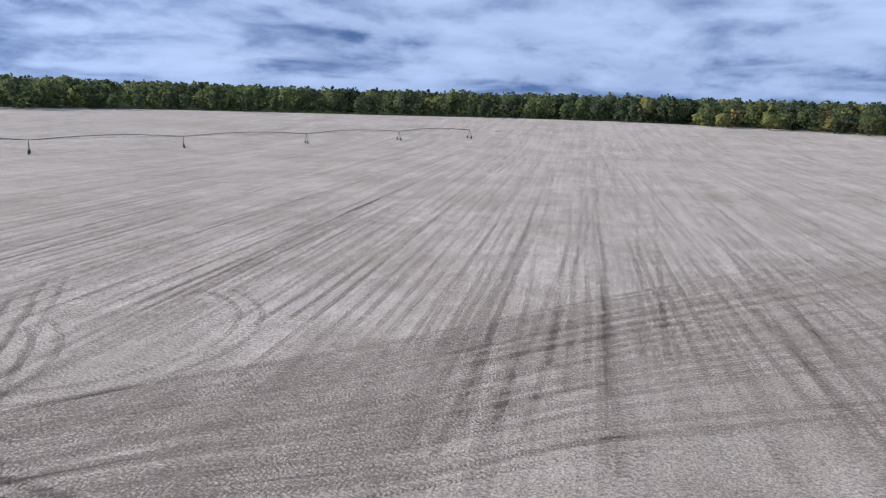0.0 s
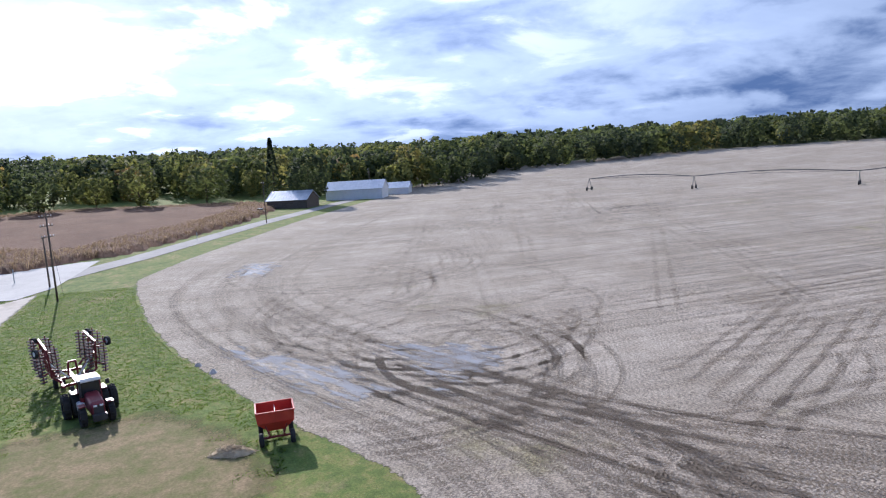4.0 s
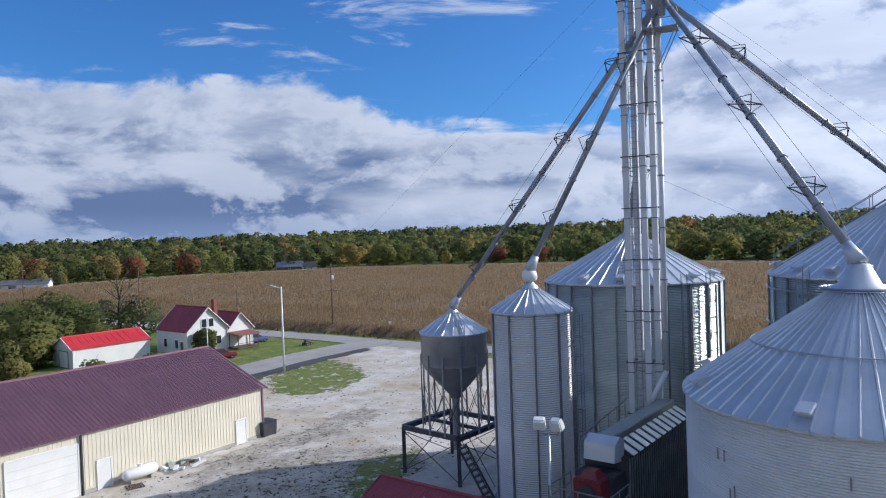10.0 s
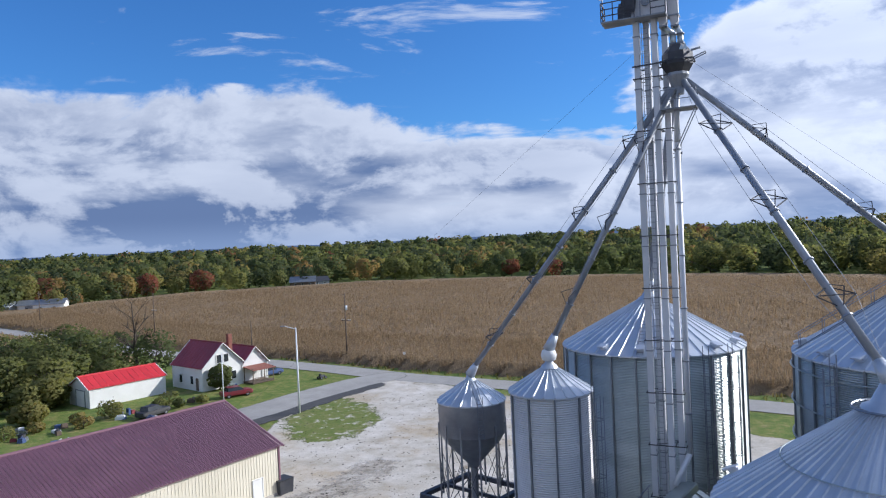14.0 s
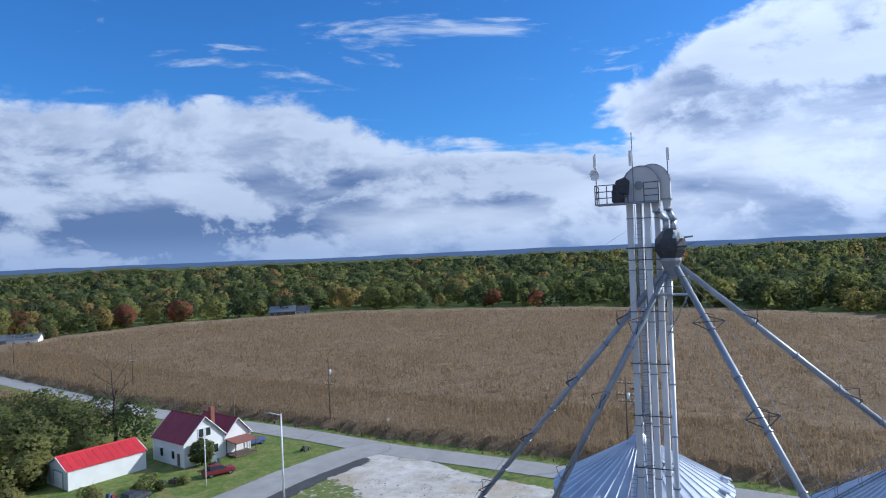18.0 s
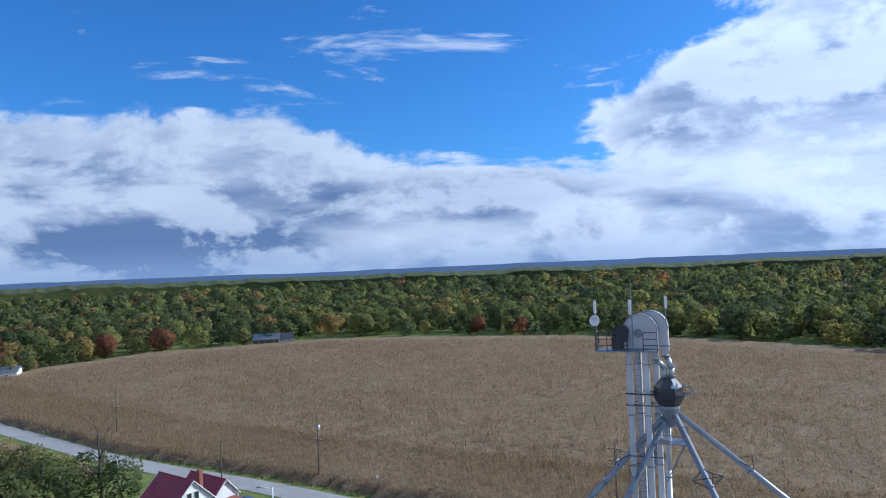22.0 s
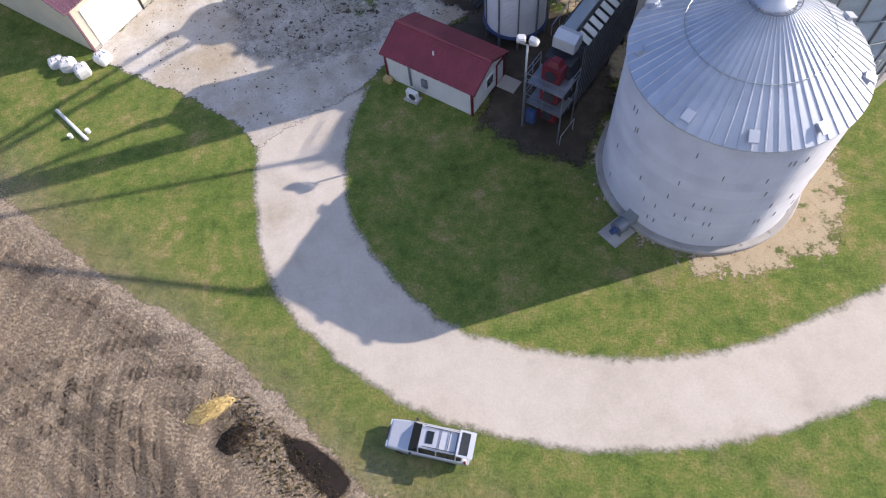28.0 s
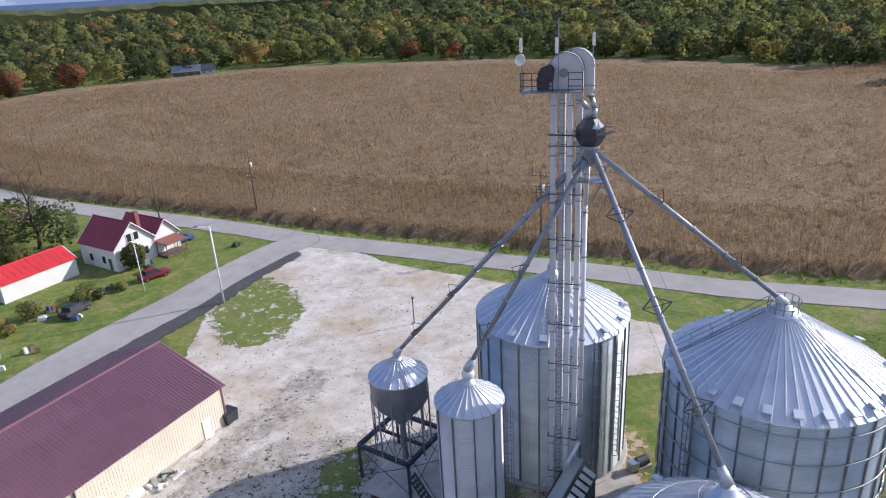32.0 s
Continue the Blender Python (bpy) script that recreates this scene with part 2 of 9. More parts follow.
STEEL_DARK = surf("dark_steel", (0.055, 0.06, 0.075), (0.09, 0.09, 0.10), 1.3, 0.55, 0.5, 0.1, 14, (0.12, 0.07, 0.05), 0.68)
STEEL_GREY = surf("grey_steel", (0.30, 0.32, 0.36), (0.22, 0.24, 0.28), 1.0, 0.45, 0.6, 0.06, 14)
HOPPER = surf("dark_hopper_steel", (0.36, 0.36, 0.38), (0.27, 0.27, 0.29), 0.9, 0.5, 0.5, 0.08, 14, (0.19, 0.17, 0.15), 0.66)
WHITE = surf("white_paint", (0.80, 0.80, 0.79), (0.74, 0.74, 0.73), 0.7, 0.5, 0.0, 0.05, 14, (0.60, 0.58, 0.54), 0.7)
CREAM = surf("cream_siding", (0.76, 0.71, 0.58), (0.70, 0.65, 0.52), 0.5, 0.5, 0.0, 0.05, 16, (0.55, 0.50, 0.40), 0.72)
MAROON = surf("maroon_metal_roof", (0.235, 0.12, 0.155), (0.205, 0.105, 0.135), 0.4, 0.42, 0.0, 0.05, 20, (0.20, 0.10, 0.12), 0.7, 0.03)
RED_ROOF = surf("red_metal_roof", (0.30, 0.045, 0.05), (0.24, 0.04, 0.045), 0.5, 0.42, 0.0, 0.05, 20, (0.24, 0.09, 0.08), 0.7)
OFFICE_ROOF = surf("dull_red_roof", (0.29, 0.058, 0.075), (0.235, 0.048, 0.062), 0.6, 0.55, 0.0, 0.1, 20, (0.13, 0.05, 0.05), 0.66)
BRIGHT_RED = surf("bright_red_roof", (0.62, 0.045, 0.05), (0.54, 0.04, 0.045), 0.6, 0.4, 0.0, 0.05, 20)
RED_PAINT = surf("red_machine_paint", (0.50, 0.045, 0.03), (0.40, 0.035, 0.028), 1.1, 0.4, 0.0, 0.05, 14, (0.30, 0.06, 0.04), 0.68)
RED_DARK = surf("dark_red_paint", (0.20, 0.02, 0.03), (0.14, 0.018, 0.025), 1.1, 0.4, 0.0, 0.05, 14)
RUBBER = surf("tyre_rubber", (0.018, 0.018, 0.02), (0.03, 0.03, 0.03), 3, 0.85, 0.0, 0.3, 8)
GLASS = surf("dark_glass", (0.02, 0.025, 0.03), (0.03, 0.035, 0.04), 2, 0.12, 0.0, 0.0, 8)
WOOD = surf("weathered_pole_wood", (0.16, 0.12, 0.09), (0.10, 0.075, 0.06), 2.0, 0.9, 0.0, 0.5, 9)
BARK = surf("bark", (0.10, 0.08, 0.06), (0.06, 0.048, 0.038), 2.5, 0.95, 0.0, 0.6, 7)
CONCRETE = surf("concrete", (0.46, 0.44, 0.41), (0.36, 0.34, 0.32), 0.7, 0.9, 0.0, 0.3, 14, (0.24, 0.22, 0.20), 0.6)
SILVER = surf("silver_car_paint", (0.62, 0.64, 0.68), (0.58, 0.60, 0.64), 0.6, 0.22, 0.3, 0.0, 10)
BLUE_PAINT = surf("blue_machine_paint", (0.06, 0.10, 0.24), (0.05, 0.08, 0.18), 1.4, 0.4, 0.0, 0.05, 10)
PLASTIC = surf("dark_plastic", (0.03, 0.03, 0.033), (0.045, 0.045, 0.05), 2, 0.5, 0.0, 0.1, 10)
BAG = surf("white_bag_fabric", (0.78, 0.77, 0.75), (0.68, 0.67, 0.66), 2.5, 0.85, 0.0, 0.4, 8)
STIFF = surf("stiffener_steel", (0.22, 0.24, 0.26), (0.16, 0.175, 0.195), 0.9, 0.5, 0.4, 0.05, 14)
DISC = surf("rusty_disc_steel", (0.085, 0.06, 0.062), (0.06, 0.042, 0.046), 1.3, 0.95, 0.0, 0.2, 14)
STRAW = surf("straw", (0.62, 0.47, 0.20), (0.48, 0.36, 0.15), 3.0, 0.95, 0.0, 0.8, 10)
HAY = surf("old_hay", (0.52, 0.42, 0.27), (0.40, 0.31, 0.20), 3.0, 0.95, 0.0, 0.8, 10)
BRICK_RED = surf("chimney_brick", (0.26, 0.10, 0.075), (0.20, 0.08, 0.06), 3.0, 0.9, 0.0, 0.4, 8)
LAMP_GLASS = surf("lamp_glass", (0.80, 0.82, 0.84), (0.75, 0.77, 0.80), 3.0, 0.2, 0.0, 0.0, 8)


def edged(n, b, o, amp, scale=0.55, width=0.15, most=1.0):
    """Lets a ground layer end in a ragged border: 'edge' holds the metres to its outline."""
    a = n.add("ShaderNodeAttribute", attr="edge").outputs["Fac"]
    p = place(n)
    k = n.math("ADD", n.math("MULTIPLY", n.math("SUBTRACT", n.noise(p, scale, 6, 0.65), 0.5), amp * 2),
               n.math("MULTIPLY", n.math("SUBTRACT", n.noise(p, scale * 7, 3, 0.6), 0.5), amp * 0.8))
    f = n.step(n.math("ADD", a, k), -width, width)
    if most < 1:
        f = n.math("MULTIPLY", f, most)
    tr, mx = n.add("ShaderNodeBsdfTransparent"), n.add("ShaderNodeMixShader")
    n.put(mx.inputs[0], f)
    n.put(mx.inputs[1], tr.outputs[0])
    n.put(mx.inputs[2], b.outputs[0])
    n.put(o.inputs[0], mx.outputs[0])


def soil_rows(n, p):
    """Fine streaks of drilled rows, running south, and crumbs."""
    x, y, z = n.xyz(p)
    across = n.math("ADD", x, n.math("MULTIPLY", y, 0.064))
    fine = n.noise(n.vec(n.math("MULTIPLY", across, 1.5), n.math("MULTIPLY", y, 0.035), 0.0), 1.0, 4, 0.7)
    wide = n.noise(n.vec(n.math("MULTIPLY", across, 0.23), n.math("MULTIPLY", y, 0.006), 0.0), 1.0, 4, 0.65)
    crumb = n.noise(p, 1.9, 9, 0.85)
    # chevron prints, in runs along the passes; their shade darkens the soil colour
    lane = n.math("ABSOLUTE", n.math("SUBTRACT", n.math("FRACT", n.math("MULTIPLY", across, 0.9)), 0.5))
    run = n.math("FRACT", n.math("ADD", n.math("MULTIPLY", y, 1.9), n.math("MULTIPLY", lane, 1.3)))
    print_on = n.math("MULTIPLY", n.step(n.noise(n.vec(n.math("MULTIPLY", across, 0.45), n.math("MULTIPLY", y, 0.02), 4.0), 1.0, 3, 0.6), 0.46, 0.56), n.step(n.noise(p, 0.7, 3, 0.6), 0.36, 0.5))
    crumb = n.math("SUBTRACT", crumb, n.math("MULTIPLY", n.math("MULTIPLY", n.step(run, 0.52, 0.62), print_on), 0.42))
    return n.math("ADD", n.math("ADD", n.math("MULTIPLY", fine, 0.85), n.math("MULTIPLY", wide, 0.75)), n.math("MULTIPLY", crumb, 0.8))


def ground_mat(name, stops, scale, rough=0.95, relief=0.5, spots=None, amp=0.0, fine=9.0, dist=0.06, edge_scale=0.55, width=0.15, rows=False, contrast=0.76, most=1.0, spread=0.20):
    m, n, b, o = material(name)
    p = place(n)
    broad = n.noise(p, scale, 8, 0.62)
    mid = n.noise(n.vmath("ADD", p, (11, 4, 2)), scale * 4.5, 6, 0.6)
    grain = n.noise(p, scale * fine * 4, 5, 0.7)
    v = n.math("ADD", n.math("MULTIPLY", broad, 0.55), n.math("MULTIPLY", mid, 0.45))
    c = n.ramp(n.step(v, 0.5 - spread, 0.5 + spread, False), stops)
    if spots:
        for col, sc, at, soft in spots:
            c = n.mix(n.step(n.noise(n.vmath("ADD", p, (sc * 3, 5, sc)), sc, 7, 0.7), at, at + soft), c, col)
    k = n.math("ADD", 1.0 - contrast / 2, n.math("MULTIPLY", grain, contrast))
    if rows:
        k = n.math("MULTIPLY", k, n.step(soil_rows(n, p), -0.25, 2.55, False))
        k = n.math("MULTIPLY", k, 1.98)
        k = n.math("MULTIPLY", k, n.math("ADD", 0.48, n.math("MULTIPLY", n.step(n.noise(p, 6.0, 5, 0.8), 0.33, 0.67), 1.04)))
    n.put(b.inputs["Base Color"], n.mix(1.0, c, n.vec(k, k, k), "MULTIPLY"))
    b.inputs["Roughness"].default_value = rough
    b.inputs["Specular IOR Level"].default_value = 0.25
    bump(n, b, n.math("ADD", grain, n.math("MULTIPLY", mid, 0.6)), relief, dist)
    if amp:
        edged(n, b, o, amp, edge_scale, width, most)
    return m


GRASS = ground_mat("mown_grass", [(0, (0.078, 0.122, 0.024)), (0.42, (0.128, 0.176, 0.036)), (0.72, (0.188, 0.20, 0.054)), (1, (0.28, 0.235, 0.10))], 0.3, 0.95, 0.8,
                   [((0.27, 0.21, 0.105), 0.13, 0.54, 0.2), ((0.085, 0.14, 0.024), 0.9, 0.60, 0.1), ((0.30, 0.24, 0.13), 1.3, 0.66, 0.06)], fine=5.0, contrast=1.75, spread=0.13)
WORKED = ground_mat("worked_brown_soil", [(0, (0.26, 0.19, 0.125)), (0.45, (0.335, 0.255, 0.18)), (1, (0.41, 0.325, 0.24))], 0.12, 0.95, 0.9, amp=7.0, fine=12, dist=0.1, edge_scale=0.07, width=9.0, rows=True, most=0.14)
DRIVEN = ground_mat("driven_brown_soil", [(0, (0.36, 0.255, 0.155)), (0.45, (0.48, 0.365, 0.24)), (1, (0.56, 0.45, 0.315))], 0.12, 0.95, 0.9, amp=3.0, fine=12, dist=0.1, edge_scale=0.12, width=5.0, rows=True, most=0.6)
WOODLAND = ground_mat("woodland_floor", [(0, (0.035, 0.052, 0.020)), (0.45, (0.075, 0.095, 0.032)), (0.75, (0.12, 0.115, 0.04)), (1, (0.15, 0.10, 0.04))], 0.035, 0.95, 1.0, fine=5, dist=2.0)
MEADOW = ground_mat("far_meadow", [(0, (0.07, 0.10, 0.03)), (0.5, (0.11, 0.13, 0.05)), (1, (0.24, 0.20, 0.11))], 0.02, 0.95, 0.3)
STUBBLE = ground_mat("pale_stubble", [(0, (0.30, 0.24, 0.16)), (1, (0.40, 0.34, 0.24))], 0.05, 0.95, 0.4, amp=1.5, edge_scale=0.1)
SOIL = ground_mat("harvested_soil", [(0, (0.26, 0.215, 0.165)), (0.4, (0.33, 0.28, 0.22)), (0.7, (0.39, 0.335, 0.27)), (1, (0.45, 0.39, 0.32))], 0.045, 0.95, 0.9,
                  [((0.27, 0.24, 0.13), 0.035, 0.60, 0.14), ((0.19, 0.14, 0.10), 0.06, 0.62, 0.14), ((0.14, 0.10, 0.07), 0.3, 0.70, 0.06)], amp=0.8, fine=16, dist=0.1, rows=True)
GRAVEL = ground_mat("crushed_limestone", [(0, (0.36, 0.32, 0.26)), (0.4, (0.50, 0.46, 0.40)), (0.8, (0.60, 0.56, 0.51)), (1, (0.65, 0.61, 0.56))], 0.12, 0.95, 0.5,
                    [((0.42, 0.345, 0.25), 0.08, 0.48, 0.2), ((0.25, 0.205, 0.145), 0.22, 0.60, 0.12), ((0.15, 0.13, 0.105), 1.5, 0.62, 0.05), ((0.12, 0.105, 0.085), 4.0, 0.66, 0.04)], amp=0.9, fine=14, dist=0.03, spread=0.14)
DRIVE = ground_mat("gravel_drive", [(0, (0.45, 0.395, 0.325)), (0.5, (0.56, 0.50, 0.425)), (1, (0.62, 0.56, 0.49))], 0.14, 0.95, 0.2,
                   [((0.42, 0.36, 0.28), 0.12, 0.52, 0.2), ((0.30, 0.25, 0.19), 0.35, 0.68, 0.12)], amp=0.6, fine=16, dist=0.03, contrast=0.4, width=0.35)
ASPHALT = ground_mat("worn_asphalt", [(0, (0.27, 0.26, 0.245)), (0.5, (0.34, 0.325, 0.305)), (1, (0.40, 0.385, 0.36))], 0.1, 0.9, 0.25, [((0.07, 0.07, 0.07), 0.16, 0.70, 0.03)], amp=0.3, fine=20, dist=0.02)
LANE_STRIP = ground_mat("dark_asphalt", [(0, (0.055, 0.055, 0.058)), (1, (0.10, 0.098, 0.096))], 0.2, 0.85, 0.3, amp=0.9, fine=18, dist=0.02, width=0.3)
PALE_ROAD = ground_mat("pale_chip_road", [(0, (0.40, 0.385, 0.36)), (0.5, (0.50, 0.48, 0.45)), (1, (0.56, 0.54, 0.51))], 0.08, 0.9, 0.25, amp=0.5, fine=16, dist=0.02)
MUD = ground_mat("dark_wet_ground", [(0, (0.045, 0.036, 0.028)), (0.5, (0.075, 0.06, 0.045)), (1, (0.13, 0.11, 0.085))], 0.25, 0.8, 0.6, [((0.30, 0.28, 0.25), 0.35, 0.68, 0.05)], amp=1.8, fine=10, width=0.6)
SAND = ground_mat("sandy_bare_ground", [(0, (0.36, 0.28, 0.18)), (0.5, (0.46, 0.37, 0.25)), (1, (0.40, 0.34, 0.22))], 0.3, 0.95, 0.5, [((0.12, 0.14, 0.045), 0.6, 0.55, 0.08), ((0.16, 0.13, 0.07), 2.0, 0.60, 0.05)], amp=3.4, fine=10, edge_scale=0.5, width=0.5)
PATCHY = ground_mat("thin_brown_grass", [(0, (0.13, 0.145, 0.04)), (0.5, (0.20, 0.168, 0.075)), (1, (0.29, 0.215, 0.12))], 0.3, 0.95, 0.8, amp=2.2, fine=4, contrast=1.3, width=1.6, spread=0.13)
MUDDY = ground_mat("muddy_gravel", [(0, (0.30, 0.265, 0.21)), (0.5, (0.45, 0.41, 0.355)), (1, (0.58, 0.54, 0.49))], 0.35, 0.9, 0.6, [((0.15, 0.13, 0.075), 0.45, 0.60, 0.12), ((0.055, 0.047, 0.036), 1.9, 0.57, 0.03), ((0.06, 0.05, 0.04), 3.6, 0.63, 0.03)], amp=3.0, fine=8, contrast=1.0, width=1.2, spread=0.13, most=0.85)
YARD_TURF = ground_mat("grass_in_gravel", [(0, (0.09, 0.145, 0.028)), (0.5, (0.15, 0.18, 0.045)), (1, (0.24, 0.215, 0.10))], 0.3, 0.95, 0.8, [((0.50, 0.46, 0.40), 0.8, 0.55, 0.08), ((0.25, 0.20, 0.13), 0.5, 0.62, 0.08)], amp=3.4, fine=8, contrast=1.2, width=0.5)
BLACK_SOIL = ground_mat("burnt_black_soil", [(0, (0.018, 0.014, 0.012)), (1, (0.045, 0.033, 0.026))], 0.7, 0.95, 0.9, amp=0.35, fine=8)


def puddle_material():
    """Wet soil: thin water broken up by ruts that run along the field edge."""
    m, n, b, o = material("puddle_water")
    p = place(n)
    x, y, z = n.xyz(p)
    along_rut = n.vec(n.math("ADD", n.math("MULTIPLY", x, 0.25), n.math("MULTIPLY", y, 0.2)), n.math("SUBTRACT", n.math("MULTIPLY", y, 1.1), n.math("MULTIPLY", x, 0.75)), 0.0)
    rut = n.noise(along_rut, 1.0, 5, 0.6, 0.4)
    n.put(b.inputs["Base Color"], n.mix(n.step(rut, 0.45, 0.6), (0.36, 0.34, 0.32), (0.23, 0.19, 0.15)))
    n.put(b.inputs["Roughness"], n.math("ADD", 0.10, n.math("MULTIPLY", n.step(rut, 0.48, 0.6), 0.7)))
    bump(n, b, n.noise(p, 2.5, 4), 0.12, 0.02)
    a = n.add("ShaderNodeAttribute", attr="edge").outputs["Fac"]
    k = n.math("ADD", n.math("MULTIPLY", n.math("SUBTRACT", n.noise(p, 0.3, 6, 0.65), 0.5), 5.0), n.math("MULTIPLY", n.math("SUBTRACT", rut, 0.50), -16.0))
    f = n.math("MULTIPLY", n.step(n.math("ADD", a, k), 0.3, 2.0), 0.85)
    tr, mx = n.add("ShaderNodeBsdfTransparent"), n.add("ShaderNodeMixShader")
    n.put(mx.inputs[0], f)
    n.put(mx.inputs[1], tr.outputs[0])
    n.put(mx.inputs[2], b.outputs[0])
    n.put(o.inputs[0], mx.outputs[0])
    return m


PUDDLE = puddle_material()


def tread_material():
    """The pressed, darker band of soil that a wheel leaves, patchy and soft at its sides."""
    m, n, b, o = material("wheel_bands")
    u, v, w = n.xyz(n.add("ShaderNodeAttribute", attr="track").outputs["Vector"])
    p = place(n)
    # chevrons deepen the band's colour in place of shade in the lug marks
    zig = n.math("ADD", n.math("MULTIPLY", u, 2.6), n.math("MULTIPLY", n.math("ABSOLUTE", v), 0.7))
    lug = n.step(n.math("FRACT", zig), 0.5, 0.62)
    patchy = n.math("MULTIPLY", n.step(n.noise(p, 0.09, 5, 0.65), 0.30, 0.6), n.step(n.noise(p, 0.6, 4, 0.7), 0.25, 0.6))
    n.put(b.inputs["Base Color"], n.mix(n.noise(p, 0.9, 6, 0.7), (0.215, 0.17, 0.126), (0.30, 0.245, 0.188)))
    b.inputs["Roughness"].default_value = 0.95
    b.inputs["Specular IOR Level"].default_value = 0.2
    border = n.step(n.math("ABSOLUTE", v), 1.0, 0.7)
    f = n.math("MULTIPLY", n.math("MULTIPLY", border, patchy), n.math("MULTIPLY", w, n.math("ADD", 0.08, n.math("MULTIPLY", lug, 0.16))))
    tr, mx = n.add("ShaderNodeBsdfTransparent"), n.add("ShaderNodeMixShader")
    n.put(mx.inputs[0], f)
    n.put(mx.inputs[1], tr.outputs[0])
    n.put(mx.inputs[2], b.outputs[0])
    n.put(o.inputs[0], mx.outputs[0])
    return m


TREAD = tread_material()
# dark soil tone that carries the shade inside the lug prints
LUG_SOIL = surf("lug_shade_soil", (0.13, 0.098, 0.068), (0.195, 0.15, 0.107), 0.5, 0.95, 0.0, 0.3, 9)


def leaf_material(name, stops, rough=0.8, sheen=0.15, through=(1.4, 1.42, 1.05)):
    """Foliage: the colour runs by the tint that each plant carries and by a shade of its own for each clump."""
    m, n, b, o = material(name)
    t = n.add("ShaderNodeAttribute", attr="tint").outputs["Fac"]
    isl = n.add("ShaderNodeNewGeometry").outputs["Random Per Island"]
    c = n.ramp(t, stops)
    k = n.math("ADD", 0.90, n.math("MULTIPLY", isl, 0.20))
    n.put(b.inputs["Base Color"], n.mix(1.0, c, n.vec(k, k, k), "MULTIPLY"))
    b.inputs["Roughness"].default_value = rough
    b.inputs["Specular IOR Level"].default_value = sheen
    tl, ad = n.add("ShaderNodeBsdfTranslucent"), n.add("ShaderNodeMixShader")
    n.put(tl.inputs[0], n.mix(1.0, c, through, "MULTIPLY"))
    ad.inputs[0].default_value = 0.5
    n.put(ad.inputs[1], b.outputs[0])
    n.put(ad.inputs[2], tl.outputs[0])
    n.put(o.inputs[0], ad.outputs[0])
    return m


AUTUMN = [(0.0, (0.056, 0.072, 0.048)), (0.30, (0.118, 0.140, 0.058)), (0.52, (0.205, 0.205, 0.074)), (0.68, (0.27, 0.21, 0.084)), (0.80, (0.26, 0.155, 0.074)), (0.92, (0.20, 0.080, 0.058)), (1.0, (0.22, 0.062, 0.052))]
LEAVES = leaf_material("autumn_leaves", AUTUMN)
CORN_MAT = leaf_material("dry_corn", [(0.0, (0.25, 0.17, 0.09)), (0.5, (0.37, 0.265, 0.15)), (1.0, (0.47, 0.355, 0.215))], 0.9, 0.1, (0.9, 0.9, 0.95))
CANOPY = ground_mat("dry_corn_canopy", [(0, (0.165, 0.113, 0.063)), (0.5, (0.245, 0.172, 0.098)), (1, (0.32, 0.23, 0.138))], 0.12, 0.95, 1.0, fine=7, dist=0.4)
RUST_CROP = ground_mat("rust_brown_crop", [(0, (0.125, 0.07, 0.045)), (0.5, (0.17, 0.095, 0.06)), (1, (0.22, 0.13, 0.08))], 0.05, 0.95, 1.0, fine=14, dist=0.4)


